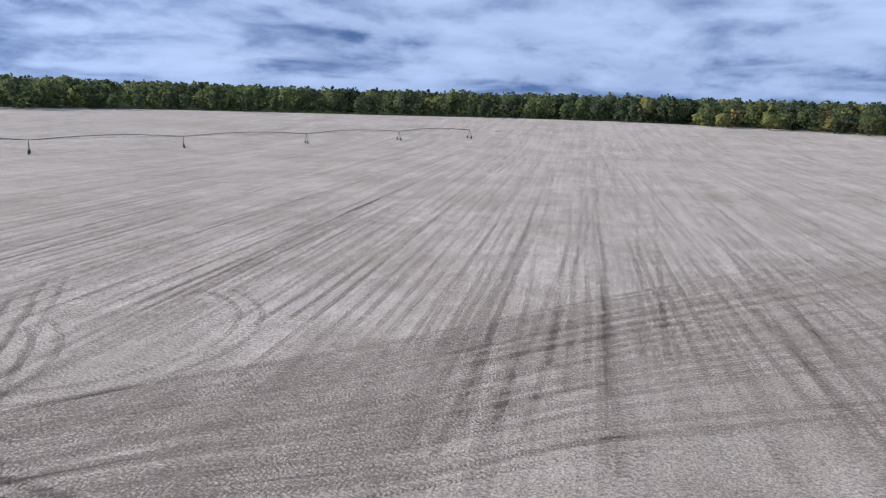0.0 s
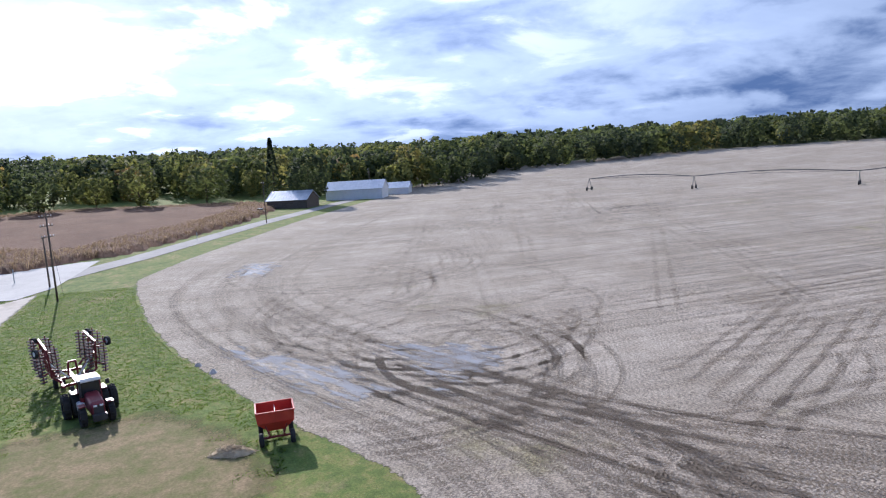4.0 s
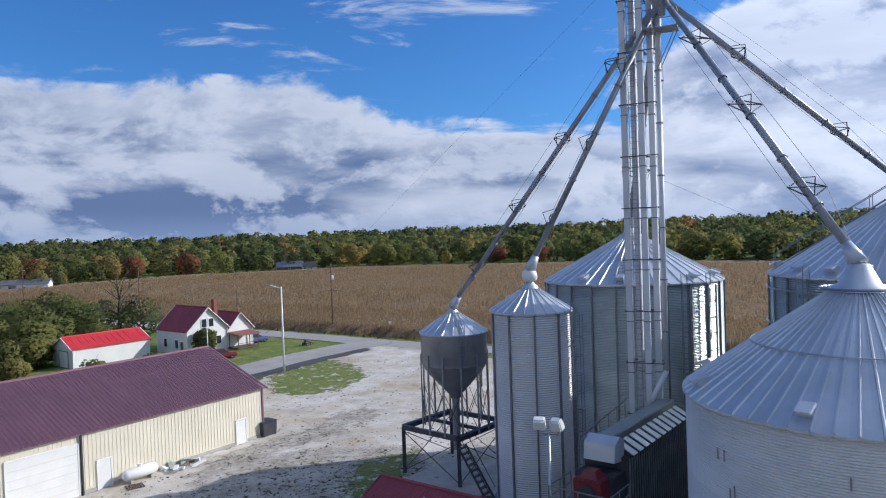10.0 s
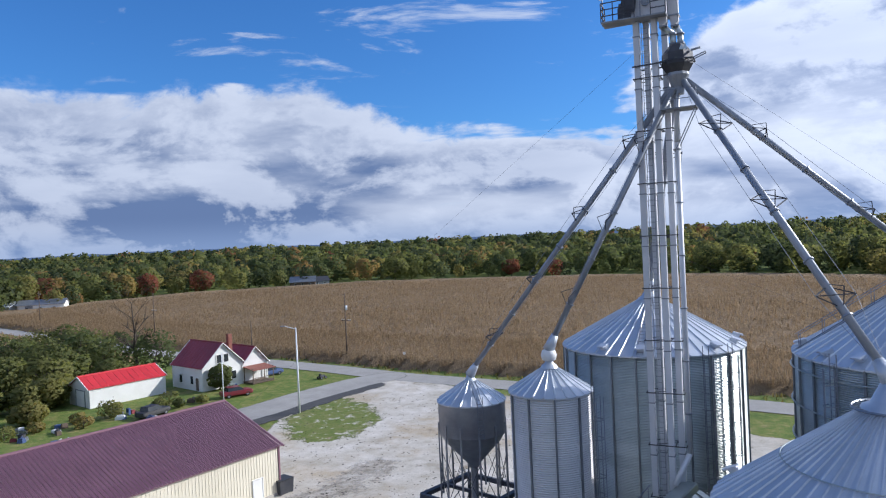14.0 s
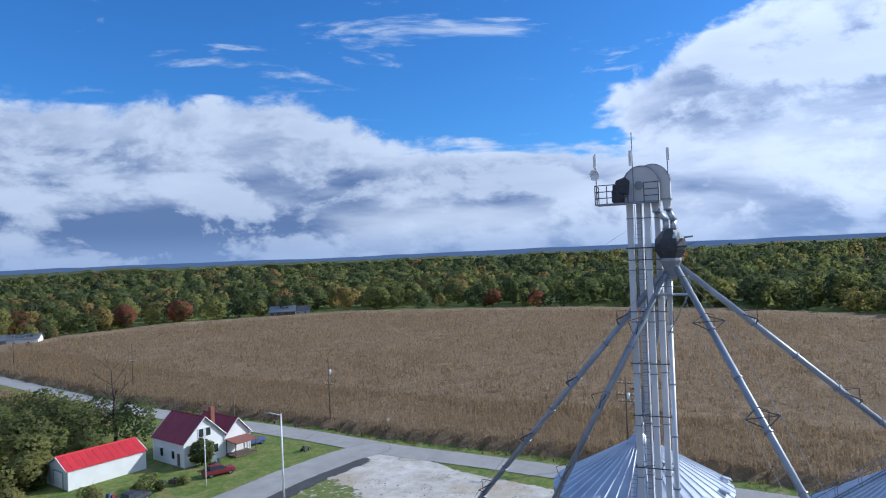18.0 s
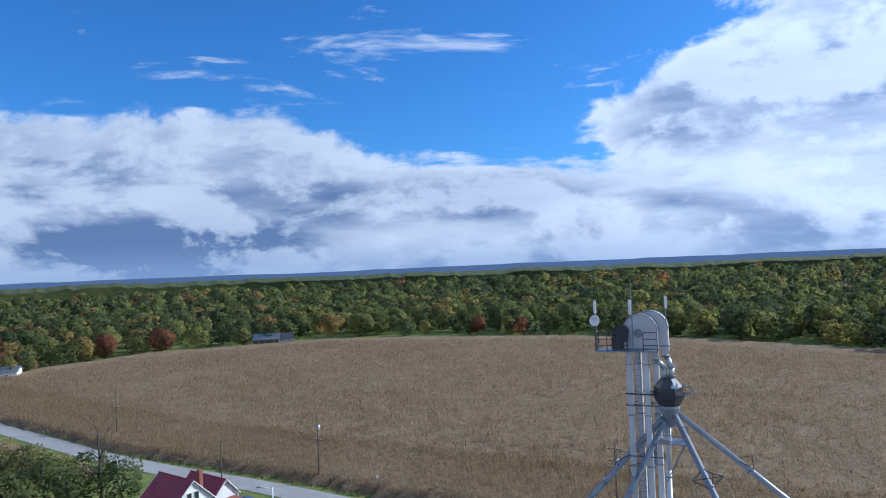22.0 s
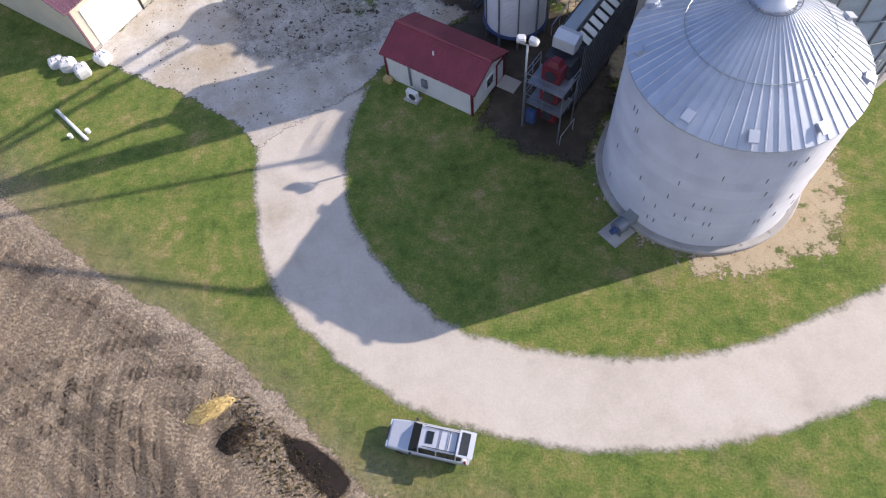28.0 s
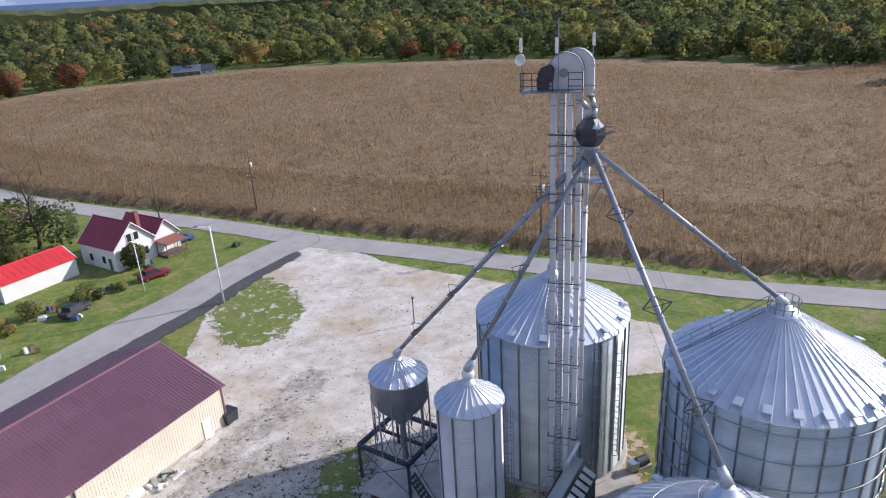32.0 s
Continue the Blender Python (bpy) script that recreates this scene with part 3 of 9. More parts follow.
# ---- mesh helpers ----
class Shape:
    """Collects vertices and faces for one mesh."""

    def __init__(self):
        self.v, self.f = [], []

    def add(self, verts, faces):
        k = len(self.v)
        self.v += [tuple(p) for p in verts]
        self.f += [tuple(i + k for i in q) for q in faces]
        return self

    def box(self, c, s, rz=0.0, taper=1.0, m=None):
        cx, cy, cz = c
        sx, sy, sz = s[0] / 2, s[1] / 2, s[2] / 2
        ca, sa = math.cos(rz), math.sin(rz)
        ps = []
        for dz, k in ((-sz, 1.0), (sz, taper)):
            for dx, dy in ((-sx, -sy), (sx, -sy), (sx, sy), (-sx, sy)):
                dx, dy = dx * k, dy * k
                ps.append(Vector((cx + dx * ca - dy * sa, cy + dx * sa + dy * ca, cz + dz)))
        if m is not None:
            ps = [m @ p for p in ps]
        return self.add(ps, [(0, 3, 2, 1), (4, 5, 6, 7), (0, 1, 5, 4), (1, 2, 6, 5), (2, 3, 7, 6), (3, 0, 4, 7)])

    def tube(self, p, q, r, n=8, r2=None, caps=True):
        p, q = Vector(p), Vector(q)
        r2 = r if r2 is None else r2
        z = (q - p).normalized()
        x = z.orthogonal().normalized()
        y = z.cross(x)
        ps = [c + (x * math.cos(a) + y * math.sin(a)) * k for c, k in ((p, r), (q, r2)) for a in (2 * math.pi * i / n for i in range(n))]
        fs = [(i, (i + 1) % n, n + (i + 1) % n, n + i) for i in range(n)]
        if caps:
            fs += [tuple(range(n - 1, -1, -1)), tuple(range(n, 2 * n))]
        return self.add(ps, fs)

    def bar(self, p, q, w, h=None):
        """A square bar from p to q."""
        return self.tube(p, q, w * 0.7071, 4)

    def spin(self, prof, n=32, c=(0, 0), a0=0.0, a1=2 * math.pi):
        """Revolves (radius, z) pairs about an upright axis."""
        full = abs(a1 - a0 - 2 * math.pi) < 1e-6
        cols = n if full else n + 1
        ps = [(c[0] + r * math.cos(a0 + (a1 - a0) * i / n), c[1] + r * math.sin(a0 + (a1 - a0) * i / n), z) for r, z in prof for i in range(cols)]
        fs = []
        for j in range(len(prof) - 1):
            for i in range(n):
                k = (i + 1) % cols
                fs.append((j * cols + i, j * cols + k, (j + 1) * cols + k, (j + 1) * cols + i))
        return self.add(ps, fs)

    def prism(self, outline, axis_from, axis_to):
        """An outline of 3D points swept by axis_to - axis_from."""
        d = Vector(axis_to) - Vector(axis_from)
        n = len(outline)
        ps = [Vector(p) for p in outline] + [Vector(p) + d for p in outline]
        return self.add(ps, [tuple(range(n - 1, -1, -1)), tuple(range(n, 2 * n))] + [(i, (i + 1) % n, n + (i + 1) % n, n + i) for i in range(n)])

    def mesh(self, name, mat, smooth=False, bevel=0.0):
        me = bpy.data.meshes.new(name)
        me.from_pydata(self.v, [], self.f)
        if bevel:
            bm = bmesh.new()
            bm.from_mesh(me)
            bmesh.ops.remove_doubles(bm, verts=bm.verts, dist=1e-4)
            bmesh.ops.bevel(bm, geom=bm.edges, offset=bevel, segments=2, affect="EDGES", clamp_overlap=True)
            bmesh.ops.recalc_face_normals(bm, faces=bm.faces)
            bm.to_mesh(me)
            bm.free()
        me.materials.append(mat)
        if smooth:
            me.polygons.foreach_set("use_smooth", [True] * len(me.polygons))
        me.update()
        return me


def thing(name, at=(0, 0, 0), rz=0.0, label="", category="", group="", kind=""):
    ob = new(name)
    ob.empty_display_size = 0.3
    ob.matrix_basis = pose(at[0], at[1], at[2], 0, 0, rz)
    return tagged(ob, label, category, group, kind)


def part(name, shape, mat, parent, label="", smooth=False, bevel=0.0):
    ob = new(name, shape.mesh(name, mat, smooth, bevel) if isinstance(shape, Shape) else shape)
    ob.parent = parent
    return tagged(ob, label)


def solo(name, shape, mat, label="", category="", group="", kind="", smooth=False, bevel=0.0, at=None):
    ob = new(name, shape.mesh(name, mat, smooth, bevel))
    if at is not None:
        ob.matrix_basis = at
    return tagged(ob, label, category, group, kind)


# ---- ground ----
AZ = np.array([-180, -160, -120, -60, -40, 0, 30, 45, 60, 75, 90, 107, 124, 150, 180.0])
RISE = {280: [3, 3, 1, 0, 0, 0, 0, 2, 5.5, 5.5, 4.0, 3.5, 3.5, 3, 3], 500: [16, 13, 8, 1, 1, 1, 3, 12, 13, 14, 12, 12, 14, 16, 16],
        750: [20, 17, 10, 10, 11, 14, 16, 22, 25, 26, 24, 24, 22, 20, 20], 1500: [20, 15, 8, 6, 5, 4, 8, 24, 32, 32, 34, 30, 26, 22, 20]}
R_KNOTS = np.array([0, 70, 280, 500, 750, 1500, 2600, 6000.0])


def height(x, y):
    """Height of the land: level round the yard, rising to the woods."""
    x, y = np.asarray(x, float), np.asarray(y, float)
    az, d = np.degrees(np.arctan2(x, y)), np.hypot(x, y)
    cols = [np.zeros_like(d), np.zeros_like(d)] + [np.interp(az, AZ, np.array(RISE[k], float)) for k in (280, 500, 750, 1500)]
    cols += [cols[-1] * 0.4, np.zeros_like(d)]
    i = np.clip(np.searchsorted(R_KNOTS, d, side="right") - 1, 0, len(R_KNOTS) - 2)
    t = np.clip((d - R_KNOTS[i]) / (R_KNOTS[i + 1] - R_KNOTS[i]), 0, 1)
    t = 0.5 * t + 0.5 * t * t * (3 - 2 * t)
    stack = np.stack(cols)
    a = np.take_along_axis(stack, i[None], 0)[0]
    b = np.take_along_axis(stack, i[None] + 1, 0)[0]
    return a + (b - a) * t


def hz(x, y):
    return float(height(np.array([x]), np.array([y]))[0])


def inside(poly, x, y):
    """Signed distance to a closed outline, positive inside."""
    P = np.array(poly, float)
    d = np.full(x.shape, 1e9)
    odd = np.zeros(x.shape, bool)
    for (ax, ay), (bx, by) in zip(P, np.roll(P, -1, 0)):
        ex, ey = bx - ax, by - ay
        t = np.clip(((x - ax) * ex + (y - ay) * ey) / (ex * ex + ey * ey + 1e-12), 0, 1)
        d = np.minimum(d, np.hypot(x - ax - t * ex, y - ay - t * ey))
        hit = ((ay > y) != (by > y)) & (x < (bx - ax) * (y - ay) / (by - ay + 1e-12) + ax)
        odd ^= hit
    return np.where(odd, d, -d)


def along(line, half, x, y):
    d = np.full(x.shape, 1e9)
    for (ax, ay), (bx, by) in zip(line, line[1:]):
        ex, ey = bx - ax, by - ay
        t = np.clip(((x - ax) * ex + (y - ay) * ey) / (ex * ex + ey * ey + 1e-12), 0, 1)
        d = np.minimum(d, np.hypot(x - ax - t * ex, y - ay - t * ey))
    return half - d


def sheet(name, mat, box, cell, sdf, lift, margin, label, category, tops=None):
    """A layer of ground: a grid over the box, kept where sdf > -margin, lying on the land."""
    x0, y0, x1, y1 = box
    nx, ny = int((x1 - x0) / cell) + 2, int((y1 - y0) / cell) + 2
    gx, gy = np.meshgrid(x0 + np.arange(nx) * cell, y0 + np.arange(ny) * cell)
    s = sdf(gx, gy)
    keep = (np.maximum.reduce([s[:-1, :-1], s[1:, :-1], s[:-1, 1:], s[1:, 1:]]) > -margin)
    idx = np.arange(nx * ny).reshape(ny, nx)
    quads = np.stack([idx[:-1, :-1], idx[:-1, 1:], idx[1:, 1:], idx[1:, :-1]], -1)[keep]
    used, inv = np.unique(quads, return_inverse=True)
    gz = height(gx, gy) + lift
    if tops is not None:
        gz = gz + tops(gx, gy, s)
    co = np.stack([gx.ravel(), gy.ravel(), gz.ravel()], 1)[used]
    me = bpy.data.meshes.new(name)
    me.from_pydata(co.tolist(), [], inv.reshape(-1, 4).tolist())
    at = me.attributes.new("edge", "FLOAT", "POINT")
    at.data.foreach_set("value", s.ravel()[used].astype(np.float32))
    me.materials.append(mat)
    me.polygons.foreach_set("use_smooth", [True] * len(me.polygons))
    return tagged(new(name, me), label, category, "", "structure")


def land():
    """The ground, one sheet to the horizon."""
    radii = np.concatenate([np.linspace(0, 300, 61)[1:], np.linspace(300, 800, 41)[1:], np.linspace(800, 4600, 25)[1:]])
    n = 144
    v = [(0.0, 0.0, 0.0)]
    for r in radii:
        a = np.arange(n) * 2 * np.pi / n
        x, y = r * np.sin(a), r * np.cos(a)
        v += np.stack([x, y, height(x, y) - (0.0 if r < 2000 else 4.0)], 1).tolist()
    f = [(0, 1 + (i + 1) % n, 1 + i) for i in range(n)]
    for k in range(len(radii) - 1):
        b, c = 1 + k * n, 1 + (k + 1) * n
        f += [(b + i, b + (i + 1) % n, c + (i + 1) % n, c + i) for i in range(n)]
    me = bpy.data.meshes.new("ground")
    me.from_pydata(v, [], f)
    bm = bmesh.new()
    bm.from_mesh(me)
    bmesh.ops.recalc_face_normals(bm, faces=bm.faces)
    if bm.faces[0].normal.z < 0:
        bmesh.ops.reverse_faces(bm, faces=bm.faces)
    bm.to_mesh(me)
    bm.free()
    me.materials.append(GRASS)
    me.materials.append(WOODLAND)
    me.polygons.foreach_set("use_smooth", [True] * len(me.polygons))
    me.polygons.foreach_set("material_index", [1 if p.center.xy.length > 470 else 0 for p in me.polygons])
    tagged(new("ground", me), "green and yellowing mown grass running to the horizon", "ground", "", "structure")


land()

ROAD = [(-420, 400), (-163, 215), (-81, 153.5), (-61, 141), (-42, 130.5), (-28, 122), (-14, 112.5), (3.6, 103.2), (15.3, 96.6), (31.5, 88), (44, 80.5), (57, 75), (70, 69), (96, 56), (124, 46.5), (150, 33), (205, 11), (277, -21), (420, -85)]
CROSS = [(124, 46), (138, 58), (153, 72), (185, 114), (260, 205), (340, 310), (470, 480)]
LANE = [(-17, 113), (-21, 109), (-27.2, 100), (-31.4, 92), (-37.4, 83.3), (-42.6, 74.5), (-47.1, 65.3), (-50.6, 54.5), (-60, 42), (-90, 12)]
FIELD = [(-300, 170), (-120, 85), (-60, 45.5), (-34, 27.3), (-28, 23), (-22.4, 19.1), (-18.7, 17.2), (-12.5, 12.3), (-9.6, 9.5), (-6.6, 6), (4, 1.2), (20, -3.5), (33, -6.2), (39.5, -5), (46, -1.2), (53.2, 3.2), (61, 6.8), (75, 13.4), (90, 19), (108, 24), (124, 27.5), (145, 22), (205, 0),
         (277, -32), (420, -98), (430, -240), (310, -390), (80, -500), (-100, -490), (-260, -430), (-340, -200)]
DRIVE_OUT = [(-15.6, 33), (-15.6, 31.4), (-15.4, 27), (-14.7, 22.9), (-13.4, 19.5), (-11.3, 16.7), (-8.4, 14), (-4.9, 11.6), (-1.7, 10.1), (1.5, 9.1), (4.7, 8.5), (8, 8.15), (11.4, 8.2), (15, 8.5), (19, 9.4), (23.5, 10.7), (28, 12), (34, 15.2), (41, 20), (44.8, 23.5), (49.3, 27.1), (55, 30.5), (60.3, 32.4), (69, 33.7), (80.4, 35.9), (97.3, 38.8), (118, 41)]
DRIVE_IN = [(112, 44.5), (95, 42.6), (83.5, 42.2), (75, 43), (67.7, 46), (60.7, 49), (54.7, 52), (50, 57), (42, 62), (34, 66), (30.5, 62), (36, 55), (43.5, 48), (46.3, 43), (45.6, 37), (43.7, 33), (40.1, 28), (36, 24), (28.9, 19.3), (25.1, 17.4), (21, 15.8), (17.9, 14.5), (13.9, 13.7), (10.3, 13.5), (6.9, 13.7), (3.5, 14.4), (0.2, 15.4), (-2.5, 16.7), (-4.9, 19.1), (-6.8, 21.6), (-8.4, 24.6), (-9.1, 28.3), (-8.9, 32.8), (-7.6, 36.4)]
YARD = [(-15.6, 31.4), (-17, 32.9), (-21.8, 36.5), (-27.1, 39.3), (-30.7, 41.8), (-19, 59.9), (-23.5, 64), (-27, 73), (-26.8, 86), (-31, 95), (-26, 103), (-20.5, 112), (-13, 110.5), (-7, 106), (-1.5, 99.5), (6.8, 94), (14.2, 88.8), (20, 84), (26, 76), (32, 72), (33, 66), (28, 62), (20, 62), (12, 61), (5, 59), (3.5, 52), (3, 45), (-3.2, 41.2), (-6.8, 38), (-8, 36.4)]

sheet("field", SOIL, (-340, -500, 430, 172), 3.0, lambda x, y: inside(FIELD, x, y), 0.03, 3, "harvested tan field marked by tyre tracks", "field")
sheet("driven_soil", DRIVEN, (-70, -16, 16, 50), 2.0, lambda x, y: np.minimum(inside(FIELD, x, y) + 4.5, inside([(-62, 47), (-34, 28), (-7, 7), (4, 2), (12, -3), (-4, -13), (-30, -14), (-60, 6)], x, y)), 0.034, 8, "brown bare soil turned over by tyres", "field")
sheet("worked_soil", WORKED, (-95, -125, 150, 50), 2.0, lambda x, y: np.minimum(inside(FIELD, x, y) + 4.5, np.maximum(inside([(-62, 47), (-34, 28), (-7, 7), (4, 2), (34, -5), (52, -8), (47, -24), (42, -30), (31, -38), (24, -48), (13, -66), (-4, -80), (-36, -98), (-70, -112), (-90, -60)], x, y), -20)), 0.036, 12, "darker brown driven-over soil near the field edge", "field")
sheet("driveway", DRIVE, (-18, 6, 122, 70), 0.8, lambda x, y: inside(DRIVE_OUT + DRIVE_IN, x, y), 0.05, 1.5, "pale gravel drive looping past the grain bins", "driveway")
sheet("gravel_yard", GRAVEL, (-34, 29, 38, 116), 0.8, lambda x, y: inside(YARD, x, y), 0.065, 1.8, "white crushed limestone yard with dark spots", "gravel")
sheet("muddy_gravel", MUDDY, (-27, 34, 2, 72), 0.7, lambda x, y: np.maximum(inside([(-21, 51), (-15, 55.5), (-5, 56), (-3, 50), (-6.5, 42), (-12, 39.5), (-17.5, 41)], x, y), along([(-20, 53), (-13.5, 62), (-11, 68)], 1.4, x, y)), 0.07, 2.5, "mud-stained gravel churned by tyres", "gravel")
sheet("yard_weeds", YARD_TURF, (-11, 42, -2, 58), 0.5, lambda x, y: inside([(-8.8, 45), (-6, 46.5), (-4.6, 51), (-5, 54.5), (-7, 54), (-8.8, 50)], x, y), 0.078, 3.0, "green weeds beside the hopper frame", "grass")
sheet("road", ASPHALT, (-425, -90, 425, 405), 2.2, lambda x, y: along(ROAD, 2.9, x, y), 0.085, 1.5, "worn grey asphalt country road", "road")
sheet("side_road", PALE_ROAD, (115, 40, 475, 490), 2.5, lambda x, y: np.maximum(along(CROSS, 3.0, x, y), inside([(112, 44), (118, 56), (140, 62), (152, 40), (135, 36)], x, y)), 0.095, 1.5, "pale chip-sealed side road at a junction", "road")
sheet("lane", ASPHALT, (-95, 15, -12, 118), 1.2, lambda x, y: along(LANE, 3.5, x, y), 0.10, 1.2, "grey asphalt lane beside the steel barn", "road")
# dark asphalt edge; beside the barn the strip also paints in its shade
sheet("dark_asphalt", LANE_STRIP, (-56, 50, -14, 112), 1.0, lambda x, y: along([(-17.5, 106.5), (-22.8, 98.5), (-27.4, 89.5), (-33.2, 80.6), (-38.4, 71.8), (-43, 62.5)], 1.5, x, y), 0.088, 1.2, "dark asphalt strip along the lane edge with barn shade painted in", "road")
sheet("yard_grass", YARD_TURF, (-36, 68, -4, 108), 0.8, lambda x, y: inside([(-26.5, 95), (-22, 98.5), (-16.5, 92), (-14, 86), (-16, 79), (-19.5, 76.5), (-23, 79.5), (-25.5, 86.5)], x, y) + 0.6, 0.074, 4.2, "green and brown grass patch in the gravel", "grass")
sheet("worn_grass", PATCHY, (24, -4, 66, 48), 1.0, lambda x, y: np.maximum(inside([(44, 46), (45, 37), (42, 31), (36, 25), (30, 22), (33, 34), (38, 44)], x, y), np.maximum(inside([(40, 19), (48, 24), (54, 22), (57, 12), (50, 6), (42, 3), (33, 5)], x, y), -9)), 0.012, 4.0, "thin browned grass beside the drive", "grass")
sheet("bare_ground", SAND, (6, 14, 30, 42), 0.6, lambda x, y: 7.0 + 2.6 * np.maximum(0, np.cos(np.arctan2(y - 27.4, x - 16.0) + 0.45)) - np.hypot(x - 16.0, y - 27.4), 0.018, 2.0, "sandy bare ground round the bin foundation", "ground")
sheet("sandy_gap", SAND, (6, 30, 34, 64), 0.7, lambda x, y: inside([(12, 34), (18, 34.2), (20, 37), (19, 46), (21, 52), (20, 58), (16, 60), (12, 46), (9, 46.5), (8, 42)], x, y), 0.07, 1.6, "sandy bare ground between the bins", "ground")
sheet("wet_ground", MUD, (-4, 24, 24, 60), 0.6, lambda x, y: inside([(0.8, 32.2), (4, 29.5), (8, 28), (9.6, 31), (11.5, 35), (11, 40), (8, 43), (3, 46), (-1, 46), (-5, 49.5), (-5, 47), (1, 44), (-2.5, 41.5), (3, 37.8)], x, y), 0.08, 1.6, "dark damp ground between the bins", "ground")
WET = [[(76, 9), (66, 6.5), (59, 1.5), (52, -2.8), (55, -7), (63, -3.6), (70, 1.9)], [(70, -8.6), (64.5, -18), (58, -18), (54.5, -11), (63, -7.6)], [(119, 12), (134, 10), (131, 4), (119, 5)]]
sheet("pond_puddle", PUDDLE, (46, -24, 140, 30), 0.9, lambda x, y: np.maximum.reduce([inside(w, x, y) for w in WET]) - 0.3, 0.05, 3.0, "shallow pale puddles shining between wheel ruts", "puddle")

for outline, lab in (([(14.49, 46.06), (17.62, 47.95), (19.2, 46.26), (13.35, 40.88)], "pale concrete apron beside the tall bin"), ([(-4.9, 48.49), (-1.43, 52.97), (2.18, 49.67), (1.92, 45.3), (-0.82, 45.51)], "stained concrete pad under the hopper frame")):
    solo("concrete_pad", Shape().prism([(x, y, 0.0) for x, y in outline], (0, 0, 0), (0, 0, 0.16)), CONCRETE, lab, "concrete pad", bevel=0.02)


# ---- the grain bins ----
def ring_at(r, a, z):
    return (r * math.cos(a), r * math.sin(a), z)


def roof_panel(r0, z0, r1, z1, n, rib, mat, bow=0.0):
    """One roof sheet, r0 the collar and r1 the eave, with a raised rib along its side."""
    s, w = Shape(), 2 * math.pi / n
    rows = []
    for k in range(4):
        t = k / 3
        r, z = r0 + (r1 - r0) * t, z0 + (z1 - z0) * t
        e = min(0.10 / r, w * 0.28)
        rows.append([ring_at(r, 0, z + rib), ring_at(r, e * 0.6, z + rib), ring_at(r, e, z), ring_at(r, w * 0.62, z - 0.012), ring_at(r, w - 0.2 * e, z), ring_at(r, w, z + rib)])
    m = len(rows[0])
    vs = [p for row in rows for p in row]
    fs = [(k * m + i, k * m + i + 1, (k + 1) * m + i + 1, (k + 1) * m + i) for k in range(3) for i in range(m - 1)]
    s.add(vs, fs)
    # lip at the eave
    lip = [rows[-1][0], rows[-1][2], rows[-1][4], rows[-1][5]]
    s.add(lip + [(p[0] * 1.0, p[1] * 1.0, p[2] - 0.09) for p in lip], [(0, 4, 5, 1), (1, 5, 6, 2), (2, 6, 7, 3)])
    return s.mesh("roof_panel", mat)


def wall_ring(r, z0, z1, waves, mat, n=96, amp=0.020):
    prof = []
    k = waves * 2
    for i in range(k + 1):
        prof.append((r + (amp if i % 2 else -amp), z0 + (z1 - z0) * i / k))
    return Shape().spin(prof, n).mesh("wall_ring", mat, False)


